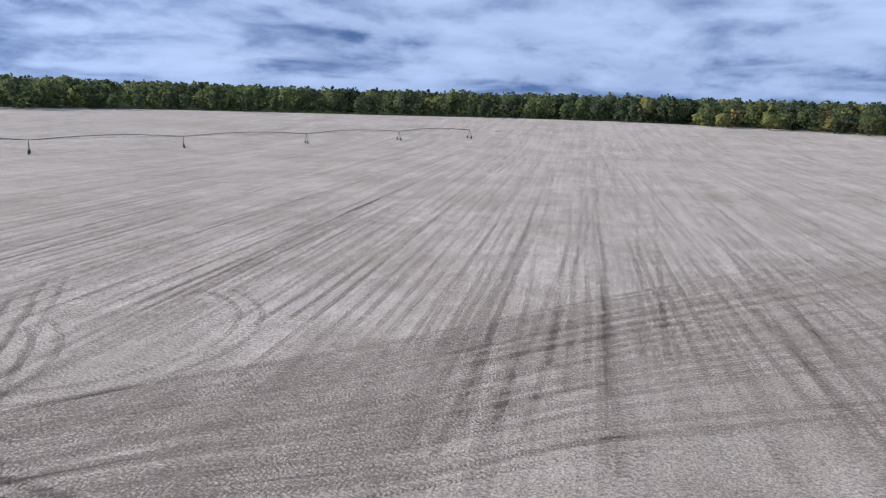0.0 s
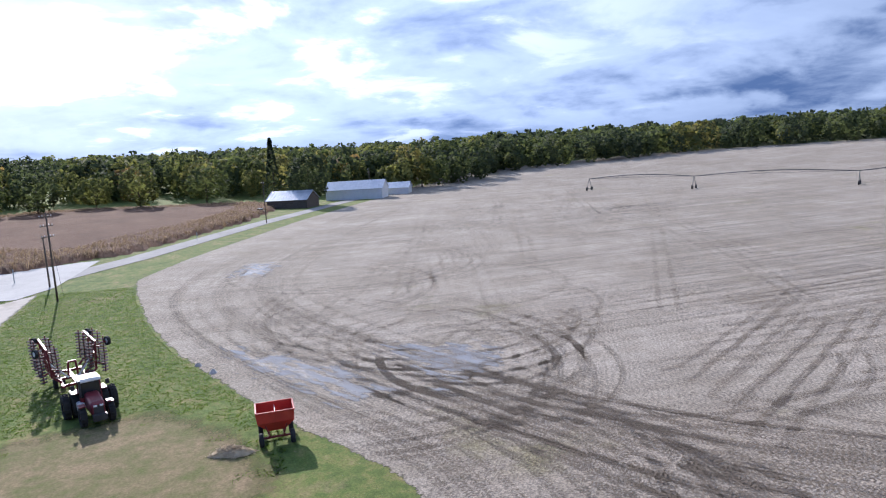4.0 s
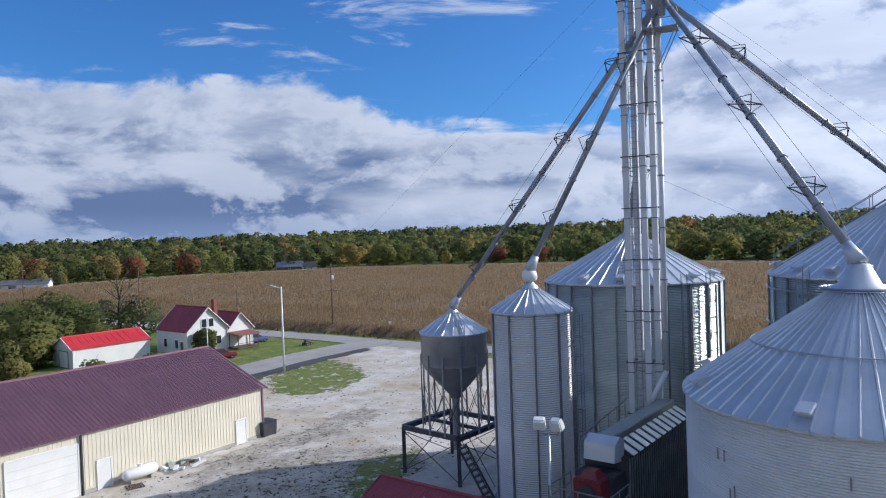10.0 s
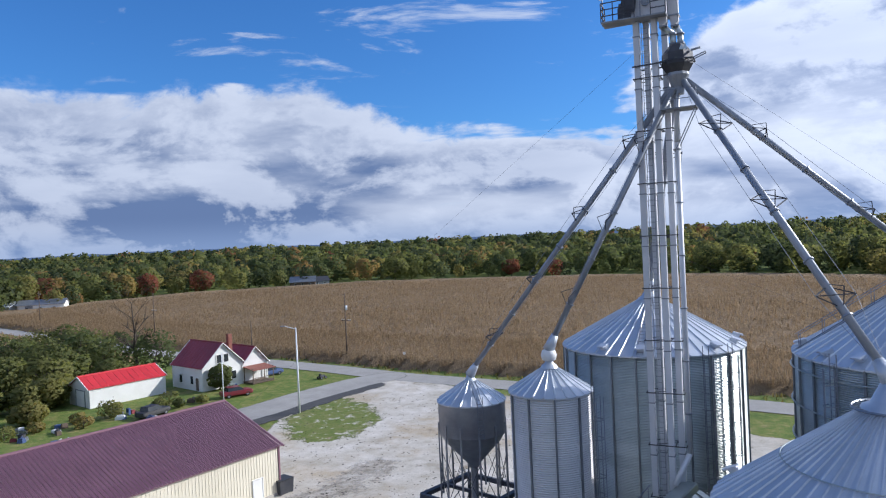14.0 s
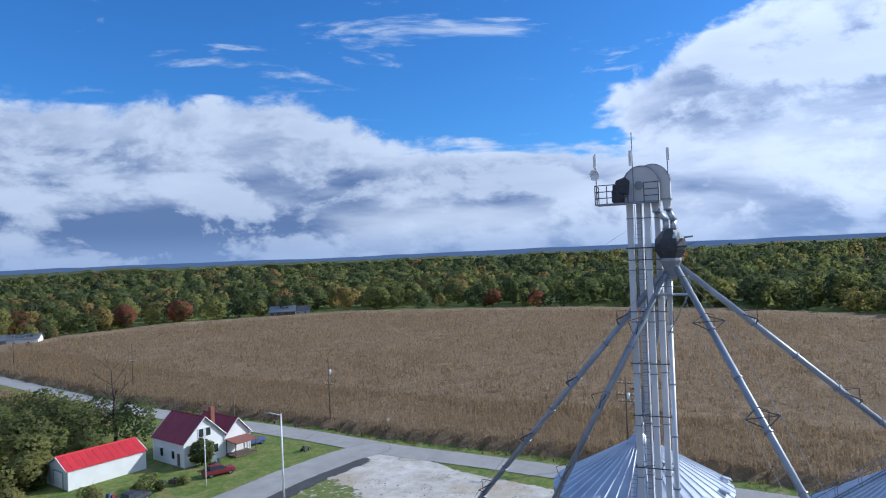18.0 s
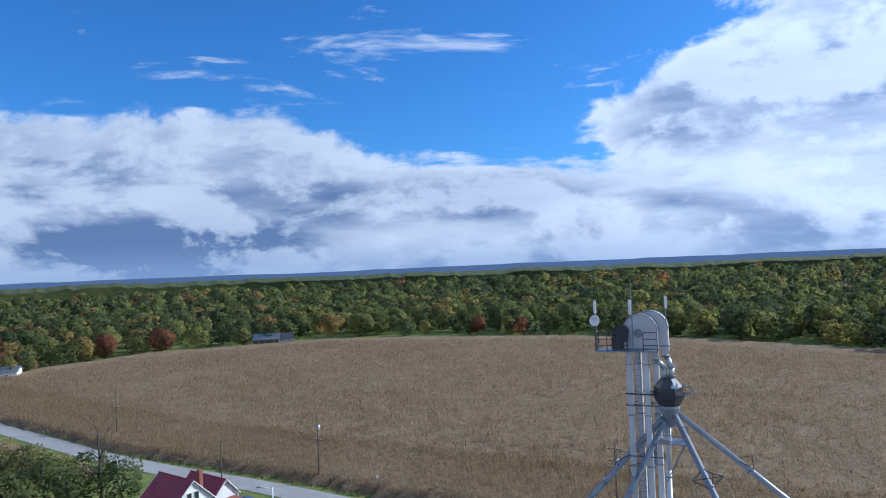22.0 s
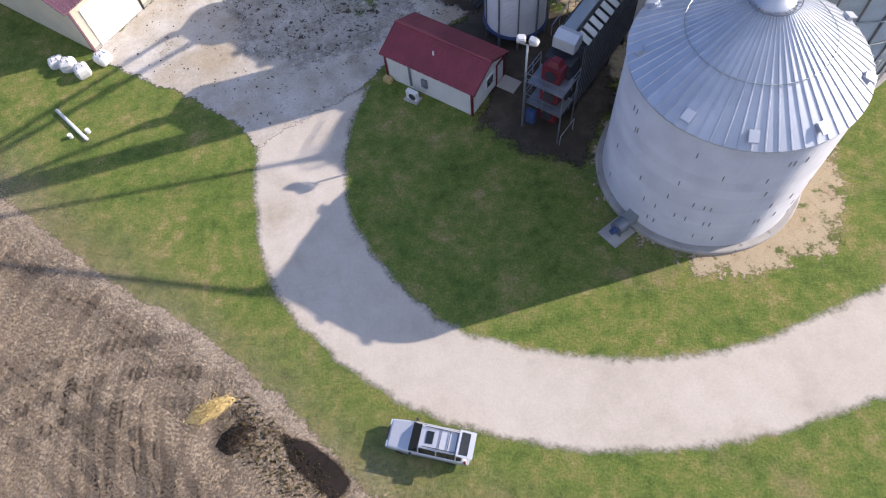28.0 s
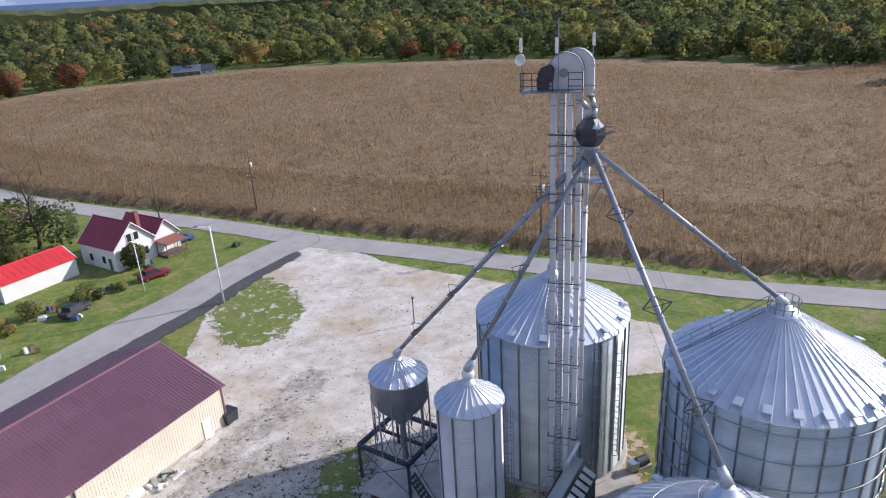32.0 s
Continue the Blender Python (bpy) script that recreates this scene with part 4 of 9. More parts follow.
def grain_bin(name, x, y, r, base, eave, peak, collar, label, rings, panels, stiff=0, vents=(), wall=GALV, roof=GALV_ROOF, hoops=0, ladders=(), cap=0.75, rib=0.07, waves=8, footing=True, group="grain bins", pad=0.45):
    ob = thing(name, (x, y, 0), 0, label, "grain bin", group)
    if footing:
        part("footing", Shape().spin([(r + pad, 0.0), (r + pad, base - 0.06), (r + pad - 0.08, base), (r - 0.3, base)], 64), CONCRETE, ob, "stained concrete ring footing")
    h = (eave - base) / rings
    for i in range(rings):
        part("wall_ring", wall_ring(r, base + i * h, base + (i + 1) * h, waves, wall), wall, ob)
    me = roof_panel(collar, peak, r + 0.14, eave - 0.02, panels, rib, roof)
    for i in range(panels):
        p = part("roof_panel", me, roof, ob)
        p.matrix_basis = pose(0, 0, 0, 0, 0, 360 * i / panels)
    slope = (peak - eave) / (r - collar)
    part("peak_collar", Shape().spin([(collar + 0.18, peak - 0.06), (collar + 0.1, peak + 0.1), (collar * 0.8, peak + 0.22), (collar * 0.42, peak + cap), (collar * 0.34, peak + cap + 0.05), (0.01, peak + cap + 0.06)], 24), roof, ob, "conical peak cap", True)
    if stiff:
        s = Shape()
        s.box((r + 0.06, 0, (base + eave) / 2), (0.11, 0.10, eave - base - 0.1))
        me = s.mesh("stiffener", STIFF)
        for i in range(stiff):
            part("stiffener", me, STIFF, ob).matrix_basis = pose(0, 0, 0, 0, 0, 360 * (i + 0.5) / stiff)
    for i in range(hoops):
        z = base + (eave - base) * (i + 0.6) / hoops
        part("wind_ring", Shape().spin([(r + 0.15, z - 0.05), (r + 0.25, z), (r + 0.15, z + 0.05), (r + 0.13, z)], 64), GALV, ob, "galvanised wind hoop", True)
    v = Shape()
    v.box((0, 0, 0.14), (0.50, 0.46, 0.30), 0, 0.92)
    v.box((0.14, 0, 0.29), (0.70, 0.56, 0.10))
    vm = v.mesh("roof_vent", GALV_ROOF, False, 0.03)
    for a in vents:
        rr = r - 0.55
        zz = eave + slope * (r - rr)
        p = part("roof_vent", vm, WHITE, ob, "pale steel roof vent")
        p.matrix_basis = pose(rr * math.cos(radians(a)), rr * math.sin(radians(a)), zz, 0, math.degrees(math.atan(slope)) * 0.6, a)
    for a, cage in ladders:
        s, ca = Shape(), radians(a)
        m = pose(0, 0, 0, 0, 0, a)
        for dy in (-0.22, 0.22):
            s.bar(m @ Vector((r + 0.28, dy, base + 0.3)), m @ Vector((r + 0.28, dy, eave + 0.6)), 0.045)
        k = int((eave - base) / 0.35)
        for i in range(k):
            z = base + 0.5 + i * 0.35
            s.bar(m @ Vector((r + 0.28, -0.22, z)), m @ Vector((r + 0.28, 0.22, z)), 0.03)
        part("wall_ladder", s, STEEL_GREY, ob, "steel wall ladder")
        if cage:
            s = Shape()
            for i in range(int((eave - base - 2.2) / 1.1)):
                z = base + 2.4 + i * 1.1
                pts = [m @ Vector((r + 0.28 + 0.62 * math.sin(t), 0.40 * math.cos(t), z)) for t in (0, 0.5, 1.0, 1.57, 2.1, 2.6, 3.14)]
                for p, q in zip(pts, pts[1:]):
                    s.bar(p, q, 0.05)
            for t in (0.5, 1.57, 2.6):
                s.bar(m @ Vector((r + 0.28 + 0.62 * math.sin(t), 0.40 * math.cos(t), base + 2.4)), m @ Vector((r + 0.28 + 0.62 * math.sin(t), 0.40 * math.cos(t), eave - 0.2)), 0.045)
            part("ladder_cage", s, STEEL_GREY, ob, "caged ladder hoops")
    return ob, slope


def roof_ladder(ob, r, collar, eave, peak, a, rail=False):
    s, m = Shape(), pose(0, 0, 0, 0, 0, a)
    for dy in (-0.2, 0.2):
        s.bar(m @ Vector((r, dy, eave + 0.14)), m @ Vector((collar + 0.2, dy, peak + 0.14)), 0.04)
        if rail:
            s.bar(m @ Vector((r, dy * 1.6, eave + 1.0)), m @ Vector((collar, dy * 1.6, peak + 1.0)), 0.035)
    k = int((r - collar) / 0.32)
    for i in range(k):
        t = (i + 0.5) / k
        rr, z = r + (collar + 0.2 - r) * t, eave + 0.14 + (peak - eave) * t
        s.bar(m @ Vector((rr, -0.2, z)), m @ Vector((rr, 0.2, z)), 0.03)
        if rail and i % 4 == 0:
            for dy in (-0.32, 0.32):
                s.bar(m @ Vector((rr, dy, z)), m @ Vector((rr, dy, z + 0.86)), 0.03)
    part("roof_ladder", s, STEEL_GREY, ob, "steel roof ladder")


def white_bin():
    x, y, r = 15.9, 27.35, 6.5
    ob, k = grain_bin("grain_bin", x, y, r, 0.35, 10.9, 14.95, 0.95, "weathered white corrugated grain bin with ribbed steel cone roof", 13, 60, 0, [176, 226, 258, 292, 335, 18, 60, 100, 140], GALV_OLD, GALV_ROOF, 0, [(350, True)], 0.95)
    zz = 10.9 + k * (r - 3.9)
    part("roof_ring", Shape().spin([(3.91, zz + 0.11), (3.94, zz + 0.14), (3.97, zz + 0.11), (3.94, zz + 0.08)], 60), GALV, ob, "thin guard ring on the roof", True)
    s = Shape()
    for i in range(28):
        a = 2 * math.pi * i / 28
        s.bar(ring_at(1.0, a, 14.95), ring_at(1.35, a, 15.02), 0.03)
    s.spin([(1.33, 15.0), (1.37, 15.05), (1.41, 15.0), (1.37, 14.95)], 36)
    part("peak_ring", s, STEEL_GREY, ob)
    d = Shape().box((0, 0, 0), (0.12, 0.9, 1.3))
    part("access_door", d, GALV, ob, "small steel access door", bevel=0.02).matrix_basis = pose(*ring_at(r + 0.03, radians(340), 1.4), 0, 0, 340)
    # plates and stains: bolted wall patches
    pm = Shape().box((0, 0, 0), (0.03, 0.05, 0.42)).mesh("wall_bolt_strip", STEEL_GREY)
    rnd = random.Random(4)
    for i in range(46):
        a = rnd.uniform(190, 345)
        p = part("wall_bolt_strip", pm, STEEL_GREY, ob)
        p.matrix_basis = pose(*ring_at(r + 0.03, radians(a), rnd.choice([1.6, 3.2, 4.8, 6.4, 8.0, 9.3]) + rnd.uniform(-0.1, 0.1)), 0, 0, a)
    return ob


white_bin()


def tall_bin():
    ob, k = grain_bin("grain_bin", 12.85, 52.4, 6.45, 0.3, 13.9, 17.15, 0.7, "tall galvanised grain bin with wall stiffeners and blue-grey roof", 16, 44, 24, [225, 250, 275, 300, 325, 350], GALV, GALV_ROOF, 0, [(287, True), (305, True)], 0.7)
    roof_ladder(ob, 6.4, 0.7, 13.9, 17.15, 250)
    return ob


tall_bin()


def hooped_bin():
    ob, k = grain_bin("grain_bin", 25.7, 39.8, 7.3, 0.3, 14.7, 18.7, 0.95, "large galvanised grain bin with wind hoops and ribbed roof", 16, 56, 28, [160, 190, 208, 222, 236, 250, 264, 278, 292, 306, 320, 340, 10, 90], GALV, GALV_ROOF, 7, [(200, True), (318, True)], 0.6)
    roof_ladder(ob, 7.2, 0.95, 14.7, 18.7, 165, True)
    roof_ladder(ob, 7.2, 0.95, 14.7, 18.7, 300)
    s = Shape()
    for i in range(12):
        a = 2 * math.pi * i / 12
        s.bar(ring_at(1.0, a, 18.7), ring_at(1.0, a, 19.7), 0.05)
    for z in (19.2, 19.7):
        for i in range(12):
            s.bar(ring_at(1.0, 2 * math.pi * i / 12, z), ring_at(1.0, 2 * math.pi * (i + 1) / 12, z), 0.05)
    part("peak_guard_rail", s, STEEL_GREY, ob, "steel guard rail round the peak")
    d = Shape()
    for z, a in ((16.0, 232), (16.0, 272)):
        m = pose(0, 0, 0, 0, 0, a)
        d.bar(m @ Vector((4.6, -0.8, 16.3)), m @ Vector((4.6, 0.8, 16.3)), 0.06)
    part("roof_hatch_bar", d, STEEL_GREY, ob)
    return ob


hooped_bin()


def slim_bin():
    ob, k = grain_bin("hopper_bin", 4.25, 41.75, 2.4, 1.3, 12.95, 14.3, 0.35, "slim galvanised holding bin standing on steel legs", 10, 24, 10, [], GALV_OLD, GALV_ROOF, 0, [(330, True)], 0.55, 0.06, 9, False)
    s = Shape().spin([(2.4, 1.32), (2.1, 1.1), (0.5, 0.75), (0.3, 0.7), (0.01, 0.7)], 32)
    part("floor_cone", s, GALV, ob, smooth=True)
    lm = Shape().box((2.4, 0, 0.68), (0.16, 0.16, 1.36)).mesh("leg", STEEL_GREY)
    for i in range(10):
        part("leg", lm, STEEL_GREY, ob).matrix_basis = pose(0, 0, 0, 0, 0, 36 * i + 18)
    part("base_ring", Shape().spin([(2.38, 1.2), (2.58, 1.2), (2.58, 1.4), (2.38, 1.4)], 40), BLUE_PAINT, ob, "dark blue base ring")
    part("spout_valve", Shape().spin([(0.14, 14.6), (0.42, 14.72), (0.48, 15.0), (0.40, 15.28), (0.16, 15.4)], 16), WHITE, ob, "rounded white valve under the spout", True)
    return ob


slim_bin()


def overhead_tank():
    ob = thing("overhead_hopper_tank", (-0.8, 49.8, 0), 0, "dark steel overhead hopper tank on a braced frame", "hopper tank")
    me = roof_panel(0.3, 12.05, 2.52, 10.62, 20, 0.06, GALV_ROOF)
    for i in range(20):
        part("roof_panel", me, GALV_ROOF, ob).matrix_basis = pose(0, 0, 0, 0, 0, 18 * i)
    part("peak_collar", Shape().spin([(0.45, 12.0), (0.3, 12.2), (0.22, 12.5), (0.01, 12.52)], 16), GALV_ROOF, ob, smooth=True)
    part("tank_wall", Shape().spin([(2.42, 10.66), (2.45, 9.7), (2.42, 9.65), (2.45, 8.7), (2.42, 8.65), (2.40, 8.3)], 40), HOPPER, ob, smooth=True)
    part("cone", Shape().spin([(2.40, 8.3), (2.05, 7.7), (0.5, 6.0), (0.36, 5.7), (0.01, 5.7)], 32), HOPPER, ob, smooth=True)
    part("drop_chute", Shape().tube((0, 0, 5.75), (0, 0, 1.9), 0.28, 12), HOPPER, ob)
    lm = Shape().box((2.48, 0, 6.3), (0.09, 0.12, 5.6)).mesh("tank_leg", HOPPER)
    for i in range(12):
        part("tank_leg", lm, HOPPER, ob).matrix_basis = pose(0, 0, 0, 0, 0, 30 * i + 12)
    s = Shape()
    for i in range(12):
        a, b = radians(30 * i + 12), radians(30 * i + 42)
        s.bar(ring_at(2.48, a, 3.7), ring_at(2.48, b, 6.6), 0.04)
        s.bar(ring_at(2.48, b, 3.7), ring_at(2.48, a, 6.6), 0.04)
    part("leg_brace", s, STEEL_DARK, ob)
    m = pose(-0.2, 0.9, 0, 0, 0, -38)
    hx, hy = 2.65, 2.75
    cs = [(-hx, -hy), (hx, -hy), (hx, hy), (-hx, hy)]
    for i in range(4):
        (ax, ay), (bx, by) = cs[i], cs[(i + 1) % 4]
        part("frame_beam", Shape().bar(m @ Vector((ax, ay, 3.5)), m @ Vector((bx, by, 3.5)), 0.34), STEEL_DARK, ob)
        part("frame_leg", Shape().bar(m @ Vector((ax, ay, 0)), m @ Vector((ax, ay, 3.45)), 0.26), STEEL_DARK, ob)
        c = Shape()
        c.bar(m @ Vector((ax, ay, 0.3)), m @ Vector((bx, by, 3.2)), 0.05)
        c.bar(m @ Vector((bx, by, 0.3)), m @ Vector((ax, ay, 3.2)), 0.05)
        part("cross_brace", c, STEEL_DARK, ob)
    part("frame_beam", Shape().bar(m @ Vector((-hx, 0, 3.5)), m @ Vector((hx, 0, 3.5)), 0.24), STEEL_DARK, ob)
    s = Shape()
    for i in range(10):
        s.box((3.0 + 0.24 * i, -3.0, 3.3 - 0.33 * i), (0.28, 0.8, 0.05))
    for dy in (-3.4, -2.6):
        s.bar((2.9, dy, 3.45), (5.3, dy, 0.1), 0.1)
        s.bar((2.9, dy, 4.4), (5.3, dy, 1.0), 0.04)
    part("stair", s, STEEL_DARK, ob, "steep steel stair").matrix_basis = pose(0, 0, 0, 0, 0, -38)
    s = Shape()
    mm = pose(0, 0, 0, 0, 0, 285)
    for dy in (-0.2, 0.2):
        s.bar(mm @ Vector((2.52, dy, 10.75)), mm @ Vector((0.5, dy, 12.1)), 0.04)
        s.bar(mm @ Vector((2.58, dy, 8.3)), mm @ Vector((2.58, dy, 11.3)), 0.04)
    for i in range(10):
        s.bar(mm @ Vector((2.58, -0.2, 8.4 + 0.3 * i)), mm @ Vector((2.58, 0.2, 8.4 + 0.3 * i)), 0.03)
    part("roof_ladder", s, STEEL_GREY, ob)
    return ob


overhead_tank()


# ---- the elevator tower ----
TOWER = Vector((11.0, 40.9, 0))
T_RZ = -22.0


def elevator_tower():
    ob = thing("bucket_elevator_tower", tuple(TOWER), T_RZ, "twin galvanised bucket elevator legs with head hoods and a top platform", "elevator tower")
    top = 34.6
    trunks = [(-0.88, -0.25), (0.12, -0.25), (-0.40, 0.38), (0.62, 0.38)]
    tm = Shape().box((0, 0, top / 2 + 0.6), (0.33, 0.46, top - 1.2)).mesh("leg_trunk", TRUNK, False, 0.015)
    fm = Shape().box((0, 0, 0), (0.41, 0.54, 0.06)).mesh("trunk_flange", STEEL_GREY)
    for x, y in trunks:
        t = part("leg_trunk", tm, TRUNK, ob, "pale galvanised leg trunk")
        t.matrix_basis = pose(x, y, 0)
        for i in range(11):
            part("trunk_flange", fm, STEEL_GREY, t).matrix_basis = pose(0, 0, 3.0 + 3.05 * i)
    # bracing bands with a short outrigger each
    for i in range(10):
        z = 3.6 + 3.05 * i
        s = Shape()
        for y in (-0.52, 0.65):
            s.bar((-1.15, y, z), (1.0, y, z), 0.05)
        for x in (-1.12, 0.36, 0.98):
            s.bar((x, -0.52, z), (x, 0.65, z), 0.05)
        s.bar((-1.15, -0.52, z), (0.98, 0.65, z), 0.035)
        part("brace_band", s, STEEL_DARK, ob, "dark angle-iron bracing band")
    # heads: tall arches with flanged seams and a throat on the discharge side
    for x0, x1, y, lift in ((-1.16, 0.86, -0.28, 0.0), (-0.62, 1.42, 0.42, 0.12)):
        w, z = x1 - x0, 34.45 + lift
        arc = [(x0 + w * 0.5 - w * 0.5 * math.cos(t), z + 1.05 + w * 0.52 * math.sin(t)) for t in np.linspace(0, math.pi, 17).tolist()]
        prof = [(x0, z)] + arc + [(x1, z - 0.35), (x1 - 0.38, z - 0.75), (x1 - 0.5, z)]
        h = part("head_hood", Shape().prism([(a, y - 0.29, b) for a, b in prof], (0, 0, 0), (0, 0.58, 0)), GALV_OLD, ob, "rounded pale elevator head hood", bevel=0.04)
        for e in (-0.31, 0.31):
            rim = Shape()
            for (a, b), (c, d) in zip(arc, arc[1:]):
                rim.bar((a, y + e, b), (c, y + e, d), 0.05)
            part("hood_rim", rim, STEEL_GREY, h)
        part("head_shaft", Shape().tube((x0 + w * 0.45, y - 0.46, z + 0.95), (x0 + w * 0.45, y + 0.46, z + 0.95), 0.13, 16).tube((x0 + w * 0.45, y - 0.40, z + 0.95), (x0 + w * 0.45, y + 0.40, z + 0.95), 0.26, 16), STEEL_GREY, ob)
        part("hood_flange", Shape().box(((x0 + x1) / 2, y, z), (w + 0.1, 0.70, 0.08)), STEEL_GREY, ob)
        part("throat_collar", Shape().box((x1 - 0.2, y, z - 0.62), (0.46, 0.66, 0.08)), STEEL_GREY, ob)
    part("top_platform", Shape().box((-1.75, -0.75, 34.38), (1.9, 1.2, 0.07)).box((0.05, -0.95, 34.38), (1.7, 0.7, 0.07)), STEEL_GREY, ob, "steel grating platform")
    posts = [(-2.68, -1.32), (-2.0, -1.32), (-1.4, -1.32), (-0.8, -1.32), (0.1, -1.28), (0.9, -1.28), (-2.68, -0.2), (-2.68, -0.76)]
    for x, y in posts:
        part("rail_post", Shape().bar((x, y, 34.38), (x, y, 35.5), 0.05), STEEL_DARK, ob)
    for z in (34.75, 35.12, 35.5):
        part("platform_rail", Shape().bar((-2.68, -0.2, z), (-2.68, -1.32, z), 0.05).bar((-2.68, -1.32, z), (-0.8, -1.32, z), 0.05).bar((0.1, -1.28, z), (0.9, -1.28, z), 0.05), STEEL_DARK, ob)
    part("drive_motor", Shape().box((-1.45, -0.6, 34.85), (0.7, 0.6, 0.75)), STEEL_DARK, ob, "dark drive motor on the platform", bevel=0.04)
    part("belt_guard", Shape().prism([(-1.62, -0.95, 35.0), (-0.85, -0.95, 34.9), (-0.75, -0.95, 35.7), (-1.0, -0.95, 35.95), (-1.55, -0.95, 35.75)], (0, 0, 0), (0, 0.3, 0)), STEEL_DARK, ob, "dark belt guard", bevel=0.04)
    part("motor_barrel", Shape().tube((-1.75, -0.55, 35.32), (-1.05, -0.55, 35.32), 0.24, 14), STEEL_DARK, ob, smooth=True)
    for x, y, z0, z1, rr in ((-2.74, -0.5, 34.4, 37.5, 0.035), (-0.52, -0.95, 34.4, 38.5, 0.03), (1.32, 0.2, 34.6, 37.5, 0.03)):
        part("antenna_mast", Shape().tube((x, y, z0), (x, y, z1), rr, 8), STEEL_GREY, ob)
    for x, y, z, h in ((-2.76, -0.62, 37.0, 0.8), (-0.62, -1.05, 37.0, 0.9), (1.36, 0.1, 37.2, 0.75)):
        part("antenna_panel", Shape().box((x, y, z), (0.17, 0.14, h)), WHITE, ob, "white sector antenna", bevel=0.03)
    part("dish_antenna", Shape().spin([(0.01, 0.0), (0.2, 0.04), (0.32, 0.13), (0.34, 0.13), (0.2, 0.0), (0.01, -0.05)], 20), WHITE, ob, "small white dish antenna", True).matrix_basis = pose(-2.86, -0.70, 36.2, 90, 0, 40)
    # distributor: a six-sided drum over a funnel, fed by two bent chutes
    cx, cy = 1.32, -0.28
    part("distributor", Shape().spin([(0.01, 32.75), (0.42, 32.7), (0.84, 32.2), (0.86, 31.55), (0.62, 31.15), (0.5, 30.95), (0.01, 30.9)], 6, (cx, cy)), STEEL_DARK, ob, "dark faceted steel grain distributor")
    part("distributor_funnel", Shape().spin([(0.6, 31.1), (0.62, 30.95), (0.34, 30.3), (0.3, 29.9), (0.01, 29.9)], 12, (cx, cy)), GALV_SPOUT, ob, smooth=False)
    for e in (-1, 1):
        part("distributor_window", Shape().prism([(cx + 0.30 + 0.1 * e, cy - 0.80, 32.25), (cx + 0.55 + 0.1 * e, cy - 0.78, 32.2), (cx + 0.42 + 0.1 * e, cy - 0.55, 32.62)], (0, 0, 0), (0, -0.04, 0)), GALV, ob)
    for a, b, c in (((0.62, -0.28, 33.85), (1.12, -0.32, 33.35), (1.14, -0.3, 32.65)), ((1.22, 0.42, 33.95), (1.52, -0.12, 33.35), (1.52, -0.22, 32.65))):
        part("head_chute", Shape().tube(a, b, 0.17, 12).tube(b, c, 0.17, 12), GALV, ob, "bent steel chute", True)
        part("chute_flange", Shape().tube((b[0], b[1], b[2] - 0.04), (b[0], b[1], b[2] + 0.04), 0.24, 12), STEEL_GREY, ob)
        part("chute_flange", Shape().tube((c[0], c[1], c[2] + 0.1), (c[0], c[1], c[2] + 0.18), 0.24, 12), STEEL_GREY, ob)
    ring = [(cx + 1.05 * math.cos(radians(60 * k + 30)), cy + 1.05 * math.sin(radians(60 * k + 30))) for k in range(6)]
    s = Shape()
    for (ax, ay), (bx, by) in zip(ring, ring[1:] + ring[:1]):
        s.bar((ax, ay, 31.75), (bx, by, 31.75), 0.06)
    s.bar((-1.15, -0.55, 31.75), (2.1, -0.85, 31.75), 0.08).bar((-1.15, 0.6, 31.75), (1.9, 0.45, 31.75), 0.08)
    part("distributor_ring", s, STEEL_DARK, ob, "angle-iron ring round the distributor")
    s = Shape().bar((2.05, -0.6, 31.75), (2.85, -0.75, 32.0), 0.05).bar((2.05, -0.2, 31.75), (2.85, -0.3, 32.0), 0.05).bar((2.85, -0.75, 32.0), (2.85, -0.3, 32.0), 0.05).bar((2.1, -0.5, 32.25), (2.6, -0.55, 32.3), 0.1)
    part("access_bracket", s, STEEL_GREY, ob)
    part("lower_platform", Shape().box((1.35, -0.55, 29.0), (1.9, 1.3, 0.06)), STEEL_GREY, ob, "steel platform under the distributor")
    for x, y in ((0.42, -1.18), (1.35, -1.18), (2.28, -1.18), (2.28, -0.55), (2.28, 0.08)):
        part("rail_post", Shape().bar((x, y, 29.0), (x, y, 30.05), 0.045), STEEL_GREY, ob)
    for z in (29.5, 30.05):
        part("platform_rail", Shape().bar((0.42, -1.18, z), (2.28, -1.18, z), 0.04).bar((2.28, -1.18, z), (2.28, 0.08, z), 0.04), STEEL_GREY, ob)
    part("platform_brace", Shape().bar((2.2, -0.9, 28.95), (1.0, -0.5, 26.6), 0.05).bar((2.2, 0.0, 28.95), (1.0, 0.4, 26.6), 0.05), STEEL_GREY, ob)
    # the round drop pipe beside the legs, with a kink at its foot
    part("drop_pipe", Shape().tube((1.22, -0.3, 30.0), (1.10, -0.1, 27.2), 0.16, 14).tube((1.10, -0.1, 27.2), (1.08, 0.0, 9.2), 0.16, 14).tube((1.08, 0.0, 9.2), (0.3, -0.9, 7.6), 0.16, 14), TRUNK, ob, "round galvanised drop pipe", True)
    for i in range(6):
        z = 26.8 - 3.05 * i
        part("pipe_flange", Shape().tube((1.09, -0.06, z - 0.04), (1.09, -0.06, z + 0.04), 0.22, 14), STEEL_GREY, ob)
    l = Shape()
    for dx in (-0.17, 0.17):
        l.bar((-0.38 + dx, -0.62, 1.0), (-0.38 + dx, -0.62, 34.3), 0.03)
    for i in range(100):
        l.bar((-0.55, -0.62, 1.2 + 0.33 * i), (-0.21, -0.62, 1.2 + 0.33 * i), 0.022)
